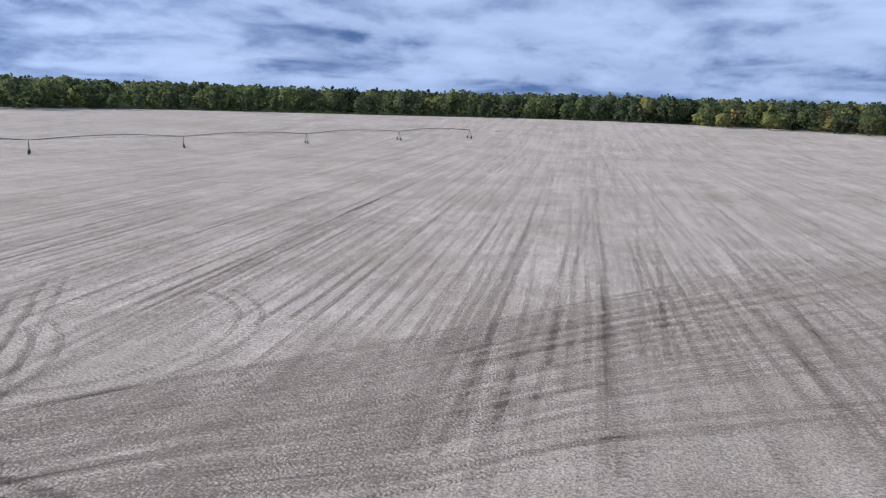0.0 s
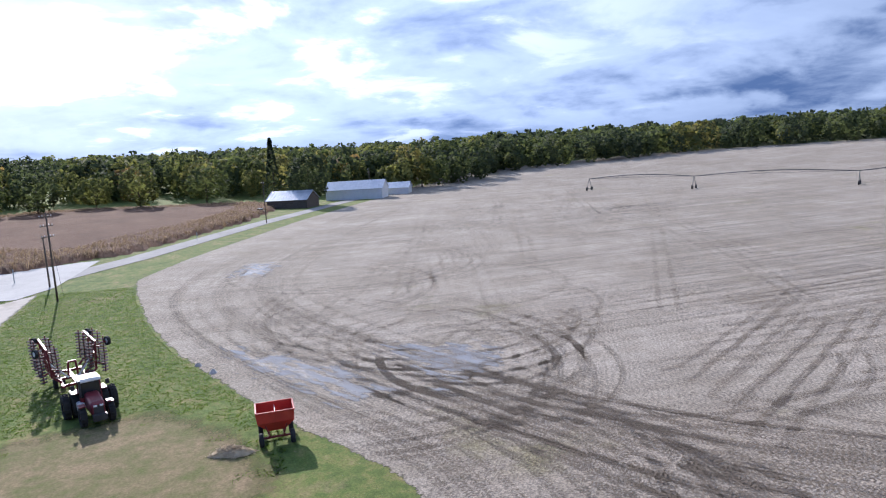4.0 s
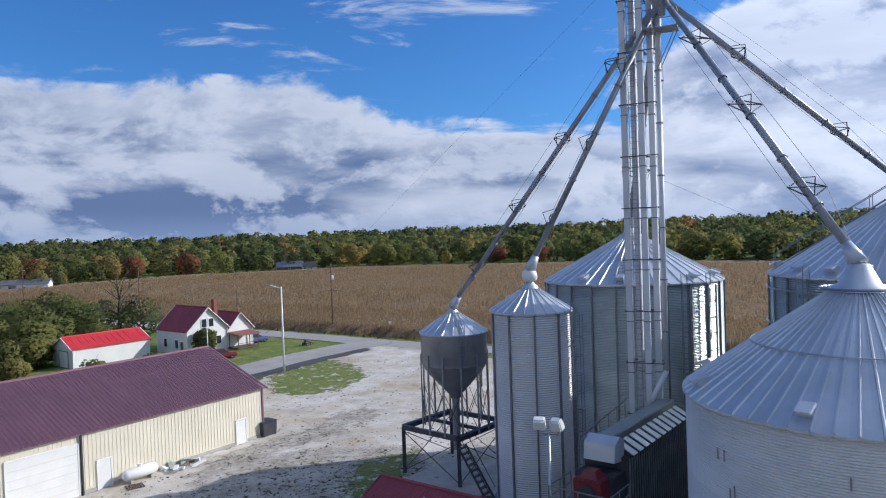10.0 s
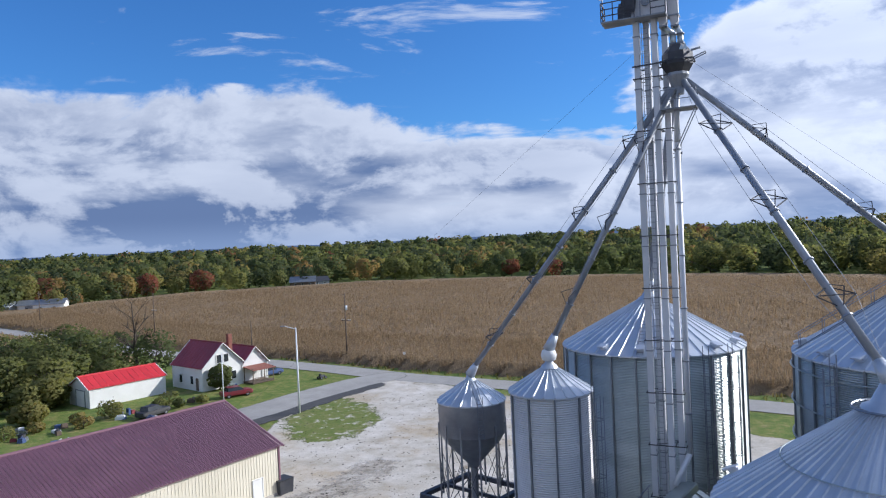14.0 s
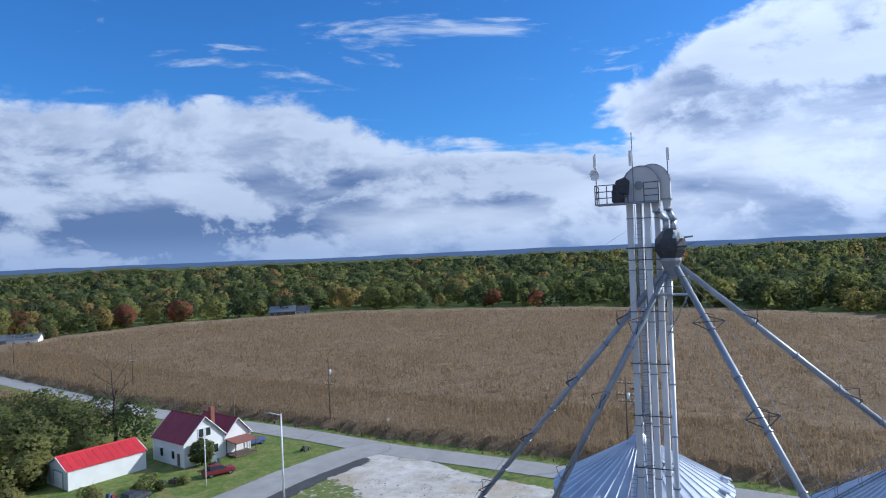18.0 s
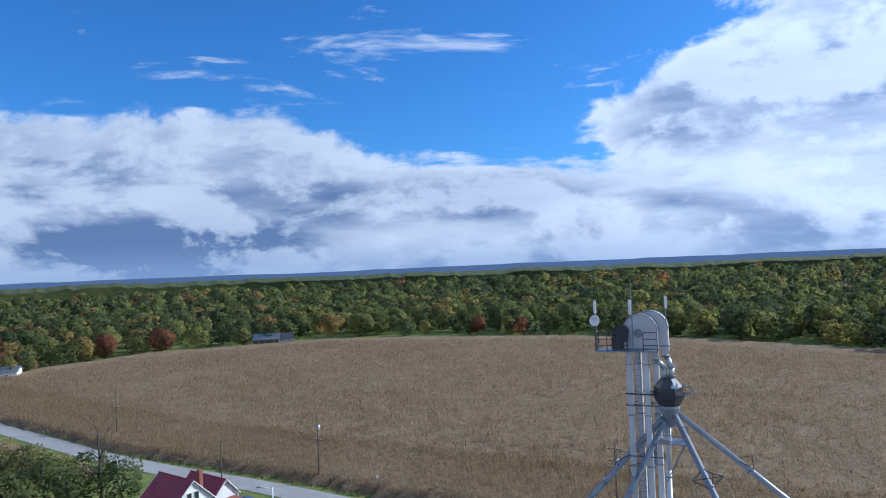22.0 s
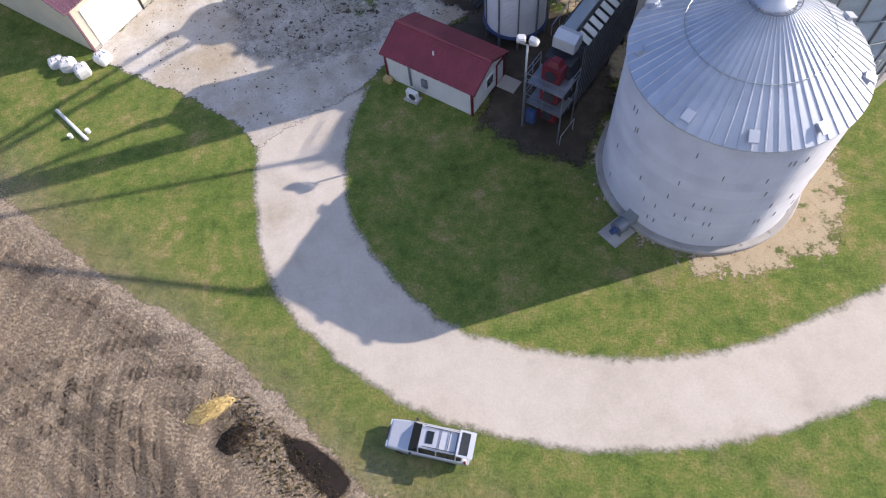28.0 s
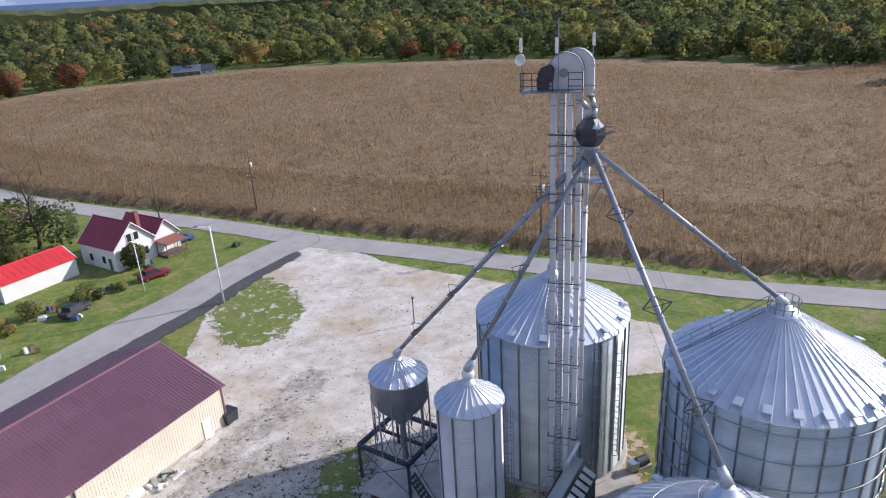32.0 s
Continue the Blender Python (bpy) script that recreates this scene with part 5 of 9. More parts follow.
    part("tower_ladder", l, STEEL_GREY, ob, "long steel tower ladder")
    c = Shape()
    for i in range(25):
        z = 3.5 + i * 1.2
        pts = [(-0.38 + 0.32 * math.cos(t), -0.62 - 0.55 * math.sin(t), z) for t in (0, 0.6, 1.2, 1.9, 2.5, 3.14)]
        for p, q in zip(pts, pts[1:]):
            c.bar(p, q, 0.018)
    part("ladder_cage", c, STEEL_GREY, ob)
    for x, y in ((-0.38, -0.25), (0.12, 0.38)):
        part("boot", Shape().box((x, y, 0.6), (1.45, 0.6, 1.2)), STEEL_GREY, ob, "elevator boot", bevel=0.04)
    return ob


elevator_tower()


def world_of(p):
    return TOWER + Matrix.Rotation(radians(T_RZ), 3, "Z") @ Vector(p)


def spout(a, b, r, n_truss, label, cap=None):
    a, b = Vector(a), Vector(b)
    ob = thing("grain_spout", tuple(b), 0, label, "spout", "spouts from the distributor")
    A, Bp = a - b, Vector((0, 0, 0))
    part("spout_pipe", Shape().tube(A, Bp, r, 14), GALV_SPOUT, ob, smooth=True)
    ln = A.length
    z = A.normalized()
    side = z.cross(Vector((0, 0, 1))).normalized()
    upv = side.cross(z).normalized()
    for i in range(1, int(ln / 3.0)):
        c = z * (i * 3.0)
        part("pipe_flange", Shape().tube(c - z * 0.04, c + z * 0.04, r + 0.06, 14), STEEL_GREY, ob)
    for i in range(n_truss):
        c = A * ((i + 0.7) / (n_truss + 0.4))
        w, bars = 1.0, []
        for k in (-0.55, 0.55):
            for e in (-1, 1):
                bars.append((c + z * k, c + side * e * w + upv * 0.15, 0.05))
        bars.append((c - side * w + upv * 0.15, c + side * w + upv * 0.15, 0.045))
        bars.append((c - z * 0.55 + upv * r, c + upv * 0.75, 0.035))
        bars.append((c + z * 0.55 + upv * r, c + upv * 0.75, 0.035))
        for p, q, t in bars:
            part("spout_strut", Shape().bar(p, q, t), STEEL_DARK, ob)
    for e in (-1, 1):
        pts = [A] + [A * ((i + 0.7) / (n_truss + 0.4)) + side * e * 1.0 + upv * 0.15 for i in range(n_truss)][::-1] + [Bp]
        s = Shape()
        for p, q in zip(pts, pts[1:]):
            s.tube(p, q, 0.012, 4)
        part("truss_cable", s, STEEL_GREY, ob)
    part("spout_boot", Shape().tube(z * 0.9, (0, 0, -0.1), r + 0.04, 14, r + 0.2), GALV_ROOF, ob, "flared spout end", True)
    return ob


HUB, HUB_LOW = world_of((1.50, -0.35, 30.55)), world_of((1.12, -0.45, 30.2))
spout(HUB + Vector((0.05, -0.25, 0)), (15.9, 27.35, 16.05), 0.175, 3, "straight galvanised spout down to the white bin")
spout(HUB + Vector((0.2, 0.0, 0.15)), (25.7, 39.8, 19.4), 0.175, 2, "straight galvanised spout down to the hooped bin")
spout(HUB_LOW + Vector((-0.1, -0.15, 0.0)), (4.25, 41.75, 15.4), 0.175, 3, "steep galvanised spout down to the slim bin")
spout(HUB_LOW + Vector((-0.15, 0.2, 0.1)), (-0.8, 49.8, 12.5), 0.175, 4, "long galvanised spout down to the overhead tank")
spout(HUB + Vector((-0.2, 0.5, 0)), (12.85, 52.4, 18.0), 0.22, 2, "galvanised spout down to the tall bin")


def guy_wires():
    s = Shape()
    for q in ((70, 62, 0.3), (-34, 96, 0.3)):
        s.tube(world_of((0, 0, 33.5)), q, 0.006, 4)
    s.tube(world_of((0, 0, 21)), (62, 56, 0.3), 0.008, 4)
    solo("guy_wire", s, STEEL_DARK, "thin steel guy wires staying the elevator tower", "cable")


guy_wires()


# ---- buildings of the yard ----
def gable_roof_panels(ob, corner, u, v, length, width, eave, ridge, over, n, mat, rib=0.035, name="roof_panel"):
    """Sheet-metal roof: n panels a side, each with a raised seam. corner: base corner; u: along the ridge; v: across."""
    c, u, v = Vector((*corner, 0)), Vector((*u, 0)), Vector((*v, 0))
    slope = (ridge - eave) / (width / 2)
    w = (length + 2 * over) / n
    for side in (0, 1):
        for i in range(n):
            s0 = -over + i * w
            e0, e1 = -over * 0.7, width / 2
            def P(a, b, lift=0.0):
                bb = b if side == 0 else width - b
                return c + u * a + v * bb + Vector((0, 0, eave + slope * b + lift))
            s = Shape()
            cols = []
            for k in range(4):
                x = s0 + w * k / 4
                cols += [(x, rib), (x + 0.035, rib), (x + 0.055, 0.0)]
            cols.append((s0 + w, 0.0))
            m = len(cols)
            s.add([P(x, e0, z) for x, z in cols] + [P(x, e1, z) for x, z in cols], [(k, k + 1, m + k + 1, m + k) if side == 0 else (k + 1, k, m + k, m + k + 1) for k in range(m - 1)])
            lo = [P(s0, e0, -0.05), P(s0 + w, e0, -0.05)]
            s.add([P(s0, e0, rib), P(s0 + w, e0, 0)] + lo, [(0, 2, 3, 1)])
            part(name, s, mat, ob)


def gable_building(name, corner, other, width, eave, ridge, wall_mat, roof_mat, trim_mat, label, category, n_roof, over=0.35, wall_t=0.15, siding=0.0, flip=1):
    """corner, other: base corners along the eave side; the building lies to the left of corner -> other."""
    c, o = Vector((*corner, 0)), Vector((*other, 0))
    u = (o - c).normalized()
    v = Vector((-u.y, u.x, 0)) * flip
    L = (o - c).length
    ob = thing(name, (0, 0, 0), 0, label, category)

    def wall(p, q, nm, gable):
        s = Shape()
        d = (q - p).normalized()
        nrm = Vector((d.y, -d.x, 0)) * flip
        mid = (p + q) / 2
        if gable:
            top = [p + Vector((0, 0, eave)), mid + Vector((0, 0, ridge)), q + Vector((0, 0, eave))]
            out = [p, q] + top[::-1]
        else:
            out = [p, q, q + Vector((0, 0, eave)), p + Vector((0, 0, eave))]
        s.prism(out, (0, 0, 0), -nrm * wall_t)
        w = part(nm, s, wall_mat, ob)
        if siding:
            r = Shape()
            k = int((q - p).length / siding)
            for i in range(k + 1):
                t = i / max(k, 1)
                b = p + (q - p) * t + nrm * 0.008
                z = eave + (ridge - eave) * (1 - abs(2 * t - 1)) if gable else eave
                r.box((b.x, b.y, z / 2), (0.04, 0.03, z - 0.06), math.atan2(d.y, d.x))
            part("siding_rib", r, wall_mat, w)
        return w

    a, b, e, f = c, o, o + v * width, c + v * width
    wall(a, b, "front_wall", False)
    wall(b, e, "gable_wall", True)
    wall(e, f, "back_wall", False)
    wall(f, a, "gable_wall", True)
    gable_roof_panels(ob, (c.x, c.y), (u.x, u.y), (v.x, v.y), L, width, eave + 0.06, ridge + 0.08, over, n_roof, roof_mat)
    for off in (-over - 0.02, L + over + 0.02):
        for vv in ((0 - over * 0.7, width / 2), (width + over * 0.7, width / 2)):
            k = (ridge - eave) / (width / 2)
            p = c + u * off + v * vv[0] + Vector((0, 0, eave - over * 0.7 * k + 0.02))
            q = c + u * off + v * vv[1] + Vector((0, 0, ridge + 0.06))
            part("rake_trim", Shape().bar(p, q, 0.12), trim_mat, ob)
    rc = c + v * (width / 2)
    s = Shape().tube(rc - u * over + Vector((0, 0, ridge + 0.09)), rc + u * (L + over) + Vector((0, 0, ridge + 0.09)), 0.13, 6)
    part("ridge_cap", s, roof_mat, ob)
    for p in (a, b, e, f):
        part("corner_trim", Shape().box((p.x, p.y, eave / 2), (0.16, 0.16, eave), math.atan2(u.y, u.x)), trim_mat, ob)
    return ob, c, u, v, L


def panel_on(ob, base, u, nrm, at, w, z0, z1, mat, name, label="", depth=0.06, bevel=0.01, frame_mat=None):
    p = base + u * (at + w / 2) + nrm * (depth / 2 + 0.01)
    s = Shape().box((p.x, p.y, (z0 + z1) / 2), (w, depth, z1 - z0), math.atan2(u.y, u.x))
    d = part(name, s, mat, ob, label, bevel=bevel)
    if frame_mat:
        fr = Shape()
        for a in (at - 0.05, at + w + 0.05):
            q = base + u * a + nrm * (depth / 2 + 0.02)
            fr.box((q.x, q.y, (z0 + z1) / 2), (0.1, depth + 0.04, z1 - z0 + 0.1), math.atan2(u.y, u.x))
        for z in (z1 + 0.05,) + ((z0 - 0.03,) if z0 > 0.2 else ()):
            q = base + u * (at + w / 2) + nrm * (depth / 2 + 0.02)
            fr.box((q.x, q.y, z), (w + 0.2, depth + 0.04, 0.1), math.atan2(u.y, u.x))
        part("frame", fr, frame_mat, d)
    return d


def steel_barn():
    ob, c, u, v, L = gable_building("steel_barn", (-30.7, 42.1), (-18.73, 60.44), 16.5, 4.5, 7.5, CREAM, MAROON, MAROON, "long cream steel barn with a maroon metal roof", "barn", 66, 0.4, 0.15, 0.3)
    n = -v
    d = panel_on(ob, c, u, n, 0.9, 4.6, 0.02, 3.7, WHITE, "overhead_door", "large white overhead door", frame_mat=WHITE)
    for i in range(1, 6):
        q = c + u * 3.2 + n * 0.085
        part("door_seam", Shape().box((q.x, q.y, 3.7 * i / 6), (4.55, 0.02, 0.04), math.atan2(u.y, u.x)), CREAM, d)
    panel_on(ob, c, u, n, 6.9, 0.95, 0.05, 2.1, WHITE, "side_door", "white walk-in door", frame_mat=WHITE)
    panel_on(ob, c, u, n, 19.0, 0.95, 0.05, 2.1, WHITE, "side_door", "white walk-in door", frame_mat=WHITE)
    q = c + u * (L / 2) + n * 0.03
    part("base_board", Shape().box((q.x, q.y, 0.16), (L, 0.06, 0.32), math.atan2(u.y, u.x)), CONCRETE, ob, "grey concrete base board")
    q = c + u * 5.75 + n * 0.12
    part("downspout", Shape().box((q.x, q.y, 2.25), (0.12, 0.14, 4.4), math.atan2(u.y, u.x)), STEEL_DARK, ob, "dark door post")
    return c, u, v


BARN_C, BARN_U, BARN_V = steel_barn()


def office():
    ob, c, u, v, L = gable_building("scale_office", (-5.95, 37.35), (0.45, 33.05), 4.55, 2.6, 3.65, WHITE, OFFICE_ROOF, RED_DARK, "small white metal office with a dull red roof", "office", 12, 0.3, 0.12, 0.25)
    n = -v
    for at, w, z0, z1 in ((3.3, 0.5, 0.9, 1.7), (2.2, 0.14, 0.4, 2.4)):
        panel_on(ob, c, u, n, at, w, z0, z1, STEEL_GREY, "meter_box" if w > 0.3 else "conduit", "grey electric meter box" if w > 0.3 else "", 0.16)
    e = c + u * L
    g = panel_on(ob, e, v, u, 2.0, 0.9, 1.0, 1.9, GLASS, "window_pane", "dark glass office window", frame_mat=WHITE)
    panel_on(ob, e, v, u, 3.5, 0.85, 0.05, 2.05, WHITE, "side_door", "white office door", frame_mat=RED_DARK)
    p = c + u * 3.7 + v * 1.2
    part("roof_vent", Shape().tube((p.x, p.y, 3.0), (p.x, p.y, 3.55), 0.07, 10), WHITE, ob, "white vent pipe")
    q = c + u * 2.9 + n * 0.9
    ac = thing("air_conditioner", (q.x, q.y, 0), math.degrees(math.atan2(u.y, u.x)), "white outdoor air conditioner unit on a concrete pad", "air conditioner")
    part("pad", Shape().box((0, 0, 0.06), (1.2, 0.8, 0.12)), CONCRETE, ac)
    part("case", Shape().box((0, 0, 0.52), (0.95, 0.4, 0.8)), WHITE, ac, bevel=0.03)
    part("fan_grille", Shape().tube((0.12, -0.21, 0.52), (0.12, -0.24, 0.52), 0.3, 20), STEEL_DARK, ac, "round dark fan grille")
    q = c + u * 0.2 + n * 0.35
    solo("yellow_crate", Shape().box((q.x, q.y, 0.2), (0.7, 0.5, 0.4), math.atan2(u.y, u.x)), STRAW, "small yellow crate against the office wall", "crate", bevel=0.02)
    q = c + u * (L + 0.9) + v * 3.9
    solo("door_slab", Shape().box((q.x, q.y, 0.14), (1.5, 1.3, 0.12), math.atan2(u.y, u.x)), CONCRETE, "concrete door slab beside the office", "slab", bevel=0.02)


office()


def grain_dryer():
    a, b = Vector((5.9, 31.6, 0)), Vector((12.3, 40.6, 0))
    u = (b - a).normalized()
    rz = math.degrees(math.atan2(u.y, u.x))
    L = (b - a).length
    ob = thing("grain_dryer", tuple(a), rz, "tall dark screened grain dryer with a red burner end and walkways", "grain dryer")
    part("dryer_body", Shape().box((L / 2 + 1.0, 0.1, 3.9), (L - 2.0, 2.3, 5.6)), STEEL_DARK, ob, bevel=0.03)
    s = Shape()
    for i in range(int((L - 2.2) / 0.3)):
        for y in (-1.08, 1.28):
            s.box((2.1 + 0.3 * i, y, 3.9), (0.05, 0.05, 5.5))
    part("screen_rib", s, STEEL_GREY, ob)
    # sloping top with louvre flaps
    for i in range(11):
        x = 2.6 + i * 0.78
        part("top_flap", Shape().box((0, 0, 0), (0.52, 1.0, 0.05)), GALV, ob, "grey louvre flap").matrix_basis = pose(x, -0.75, 7.0, 28, 0, 0)
    part("top_auger_box", Shape().box((L / 2 + 1.2, 0.35, 7.1), (L - 2.2, 0.9, 0.75)), GALV, ob, "galvanised fill trough", bevel=0.05)
    hood = [(1.2, -0.7, 6.6), (2.4, -0.7, 6.4), (2.4, -0.7, 7.5), (1.9, -0.7, 7.7), (1.3, -0.7, 7.4)]
    part("end_hood", Shape().prism(hood, (0, 0, 0), (0, 1.6, 0)), GALV_ROOF, ob, "bright bent steel hood", bevel=0.03)
    part("cooling_plenum", Shape().box((1.4, 0.1, 3.6), (1.4, 2.0, 5.0)), STEEL_DARK, ob, bevel=0.03)
    for k, z in enumerate((4.9, 2.9, 0.9)):
        part("burner_box", Shape().box((0.45, 0.1, z + 0.55), (1.15, 1.4, 1.25)), RED_DARK, ob, "dark red burner and fan housing", bevel=0.04)
        part("fan_inlet", Shape().tube((-0.12, 0.1, z + 0.55), (-0.22, 0.1, z + 0.55), 0.42, 20), STEEL_DARK, ob)
    part("burner_cap", Shape().box((0.5, 0.1, 6.25), (0.9, 0.9, 0.35), 0, 0.6), RED_DARK, ob)
    for z in (4.75, 2.75):
        part("walkway", Shape().box((0.1, 0.1, z), (1.9, 2.7, 0.07)), STEEL_GREY, ob, "steel grating walkway")
        s = Shape()
        for x, y in ((-1.0, -1.4), (-1.0, 0.1), (-1.0, 1.6), (0.1, -1.4), (1.2, -1.4), (0.1, 1.6), (1.2, 1.6)):
            s.bar((x, y, z), (x, y, z + 1.05), 0.045)
        for zz in (z + 0.55, z + 1.05):
            s.bar((-1.0, -1.4, zz), (-1.0, 1.6, zz), 0.045)
            s.bar((-1.0, -1.4, zz), (1.2, -1.4, zz), 0.045)
            s.bar((-1.0, 1.6, zz), (1.2, 1.6, zz), 0.045)
        part("hand_rail", s, STEEL_GREY, ob)
    for x, y in ((-0.95, -1.35), (-0.95, 1.55), (1.1, -1.35), (1.1, 1.55)):
        part("walkway_post", Shape().bar((x, y, 0), (x, y, 4.75), 0.09), STEEL_GREY, ob)
    part("control_box", Shape().box((-0.6, 1.1, 1.2), (0.35, 0.7, 1.3)), BLUE_PAINT, ob, "blue-grey control box", bevel=0.03)
    for x in (2.5, 5.0, 7.5, 10.0):
        for y in (-0.9, 1.1):
            part("support_leg", Shape().box((x, y, 0.55), (0.18, 0.18, 1.1)), STEEL_DARK, ob)
    s = Shape()
    s.bar((2.2, 1.5, 7.3), (8.0, 1.5, 8.0), 0.05)
    for i in range(6):
        s.bar((2.2 + i * 1.1, 1.5, 6.4), (2.2 + i * 1.1, 1.5, 7.3 + 0.12 * i), 0.04)
    part("top_rail", s, STEEL_GREY, ob)
    r = thing("pipe_rail", (0, 0, 0), 0, "bent galvanised pipe rail beside the dryer", "rail")
    s = Shape()
    s.tube((6.6, 29.8, 0), (6.6, 29.8, 1.1), 0.035, 8).tube((6.6, 29.8, 1.1), (7.7, 31.2, 1.3), 0.035, 8).tube((7.7, 31.2, 1.3), (7.7, 31.2, 0), 0.035, 8)
    part("rail_pipe", s, GALV, r)


grain_dryer()


def flood_light():
    ob = thing("flood_light_pole", (4.1, 31.8, 0), -20, "tall galvanised flood light pole with two lamps", "light pole")
    part("pole", Shape().tube((0, 0, 0), (0, 0, 8.2), 0.11, 12, 0.07), GALV, ob, smooth=True)
    part("yoke", Shape().bar((-0.45, 0, 8.2), (0.45, 0, 8.2), 0.07).bar((-0.45, 0, 8.2), (-0.45, 0, 8.5), 0.05).bar((0.45, 0, 8.2), (0.45, 0, 8.5), 0.05), STEEL_GREY, ob)
    for x in (-0.42, 0.42):
        h = part("lamp_head", Shape().box((0, 0, 0), (0.62, 0.42, 0.55), 0, 0.85), WHITE, ob, "boxy white flood lamp", bevel=0.05)
        h.matrix_basis = pose(x, -0.05, 8.7, 25, 0, 12 if x < 0 else -14)
        part("lens", Shape().box((0, -0.22, 0), (0.52, 0.03, 0.45)), LAMP_GLASS, h)


flood_light()


# ---- poles along the roads ----
def power_pole(x, y, h, arms, label, mat=WOOD, drums=0, lean=0.0, az=30.0, guy=None, r=0.16, group="utility poles"):
    ob = thing("utility_pole", (x, y, hz(x, y)), az, label, "utility pole", group)
    part("pole", Shape().tube((0, 0, -0.2), (0, 0, h), r, 10, r * 0.62), mat, ob, smooth=True)
    for z in arms:
        a = part("cross_arm", Shape().box((0, 0.14, h - z), (2.5, 0.1, 0.13)), WOOD, ob)
        for xx in (-1.1, -0.55, 0.55, 1.1):
            part("insulator", Shape().tube((xx, 0.14, h - z + 0.06), (xx, 0.14, h - z + 0.26), 0.05, 8), WHITE, a)
    for i in range(drums):
        part("transformer", Shape().tube((0.32, 0.0, h - 3.2), (0.32, 0.0, h - 2.3), 0.22, 12), LAMP_GLASS, ob, "pale transformer can", True)
    if guy:
        part("guy_wire", Shape().tube((0, 0, h * 0.8), guy, 0.02, 4), STEEL_DARK, ob)
    return ob


power_pole(-26.8, 129.2, 13.2, (5.2,), "wooden utility pole with a transformer beside the corn", WOOD, 1, az=-33)
power_pole(-86, 171, 12.5, (4.6,), "wooden utility pole with one cross arm", WOOD, 0, az=-33)
power_pole(-150, 219, 12.0, (1.0,), "distant wooden utility pole", WOOD, 0, az=-33)
power_pole(-45.5, 129.5, 8.6, (), "short leaning wooden pole beside the road")
power_pole(23.0, 101.0, 12.8, (0.9, 2.6, 3.6), "wooden utility pole with stacked cross arms beside the corn", WOOD, 1, az=-25)
power_pole(65.7, 57.2, 14.2, (4.6,), "tall wooden utility pole on the roadside grass", WOOD, 1, az=-22)
power_pole(79.0, 59.0, 13.2, (4.8,), "tall wooden utility pole at the road edge", WOOD, 0, az=-22)
power_pole(111.4, 36.0, 13.4, (0.6, 2.0, 3.6), "tall wooden utility pole with stacked arms at the junction", WOOD, 0, az=-25, guy=(3.5, 2, 0))
power_pole(124, 41.0, 8.4, (), "slim pole beside the junction")
power_pole(206, 8.5, 12.5, (0.7,), "wooden utility pole along the country road", WOOD, 0, az=-22)
power_pole(291, -32, 12.5, (0.7, 1.8), "wooden utility pole by the far farm", WOOD, 0, az=-22)
power_pole(187, 112, 10.0, (0.8, 1.8), "pair of poles on the side road", WOOD, 0, az=40)
power_pole(150, 66, 9.0, (0.7,), "small utility pole on the side road", WOOD, 0, az=40)
power_pole(262, 202, 12.0, (0.8,), "utility pole by the white farmhouse", WOOD, 0, az=40)
power_pole(360, 345, 12.0, (0.8,), "distant utility pole on the rise", WOOD, 0, az=40)
power_pole(-38.3, 96.7, 7.6, (), "thin leaning pole in the house garden", LAMP_GLASS, 0, r=0.09)


def yard_light():
    ob = thing("yard_light_pole", (-25.2, 90.0, 0), 200, "tall pale metal yard light pole", "light pole")
    part("pole", Shape().tube((0, 0, 0), (0, 0, 11.6), 0.15, 12, 0.09), LAMP_GLASS, ob, smooth=True)
    part("lamp_arm", Shape().tube((0, 0, 11.4), (1.5, 0, 11.9), 0.05, 8), LAMP_GLASS, ob)
    part("lamp_head", Shape().box((1.75, 0, 11.88), (0.6, 0.25, 0.16)), STEEL_GREY, ob, bevel=0.03)


yard_light()


def small_posts():
    for x, y, h, lab in ((1.3, 78.6, 3.6, "dark steel post standing in the gravel"), (-15.2, 125.0, 2.2, "short sign post at the corn edge"), (131.5, 49, 2.4, "road sign post at the junction"), (140, 62, 2.2, "road sign post at the side road"), (175, 24, 2.0, "road sign post at the field edge")):
        ob = thing("post", (x, y, hz(x, y)), 20, lab, "post")
        part("post_shaft", Shape().tube((0, 0, 0), (0, 0, h), 0.07, 8), STEEL_DARK if h > 3 else GALV, ob)
        if h < 3:
            part("sign_plate", Shape().box((0, -0.08, h - 0.3), (0.55, 0.03, 0.6)), WHITE, ob, "small pale sign plate", bevel=0.01)
        else:
            part("post_cap", Shape().box((0, 0, h + 0.05), (0.26, 0.26, 0.2)), STEEL_DARK, ob)


small_posts()


def leaning_pole():
    s = Shape().tube((-29.2, 32.8, 0.12), (-32.4, 35.9, 0.14), 0.14, 10)
    solo("fallen_pole", s, LAMP_GLASS, "pale pipe lying on the grass", "pipe", smooth=True)
    for x, y in ((-30.6, 33.2), (-29.3, 33.6)):
        solo("white_pail", Shape().tube((x, y, 0), (x, y, 0.36), 0.16, 12, 0.18), WHITE, "white plastic pail on the grass", "pail", "pails by the pipe", smooth=False)


leaning_pole()


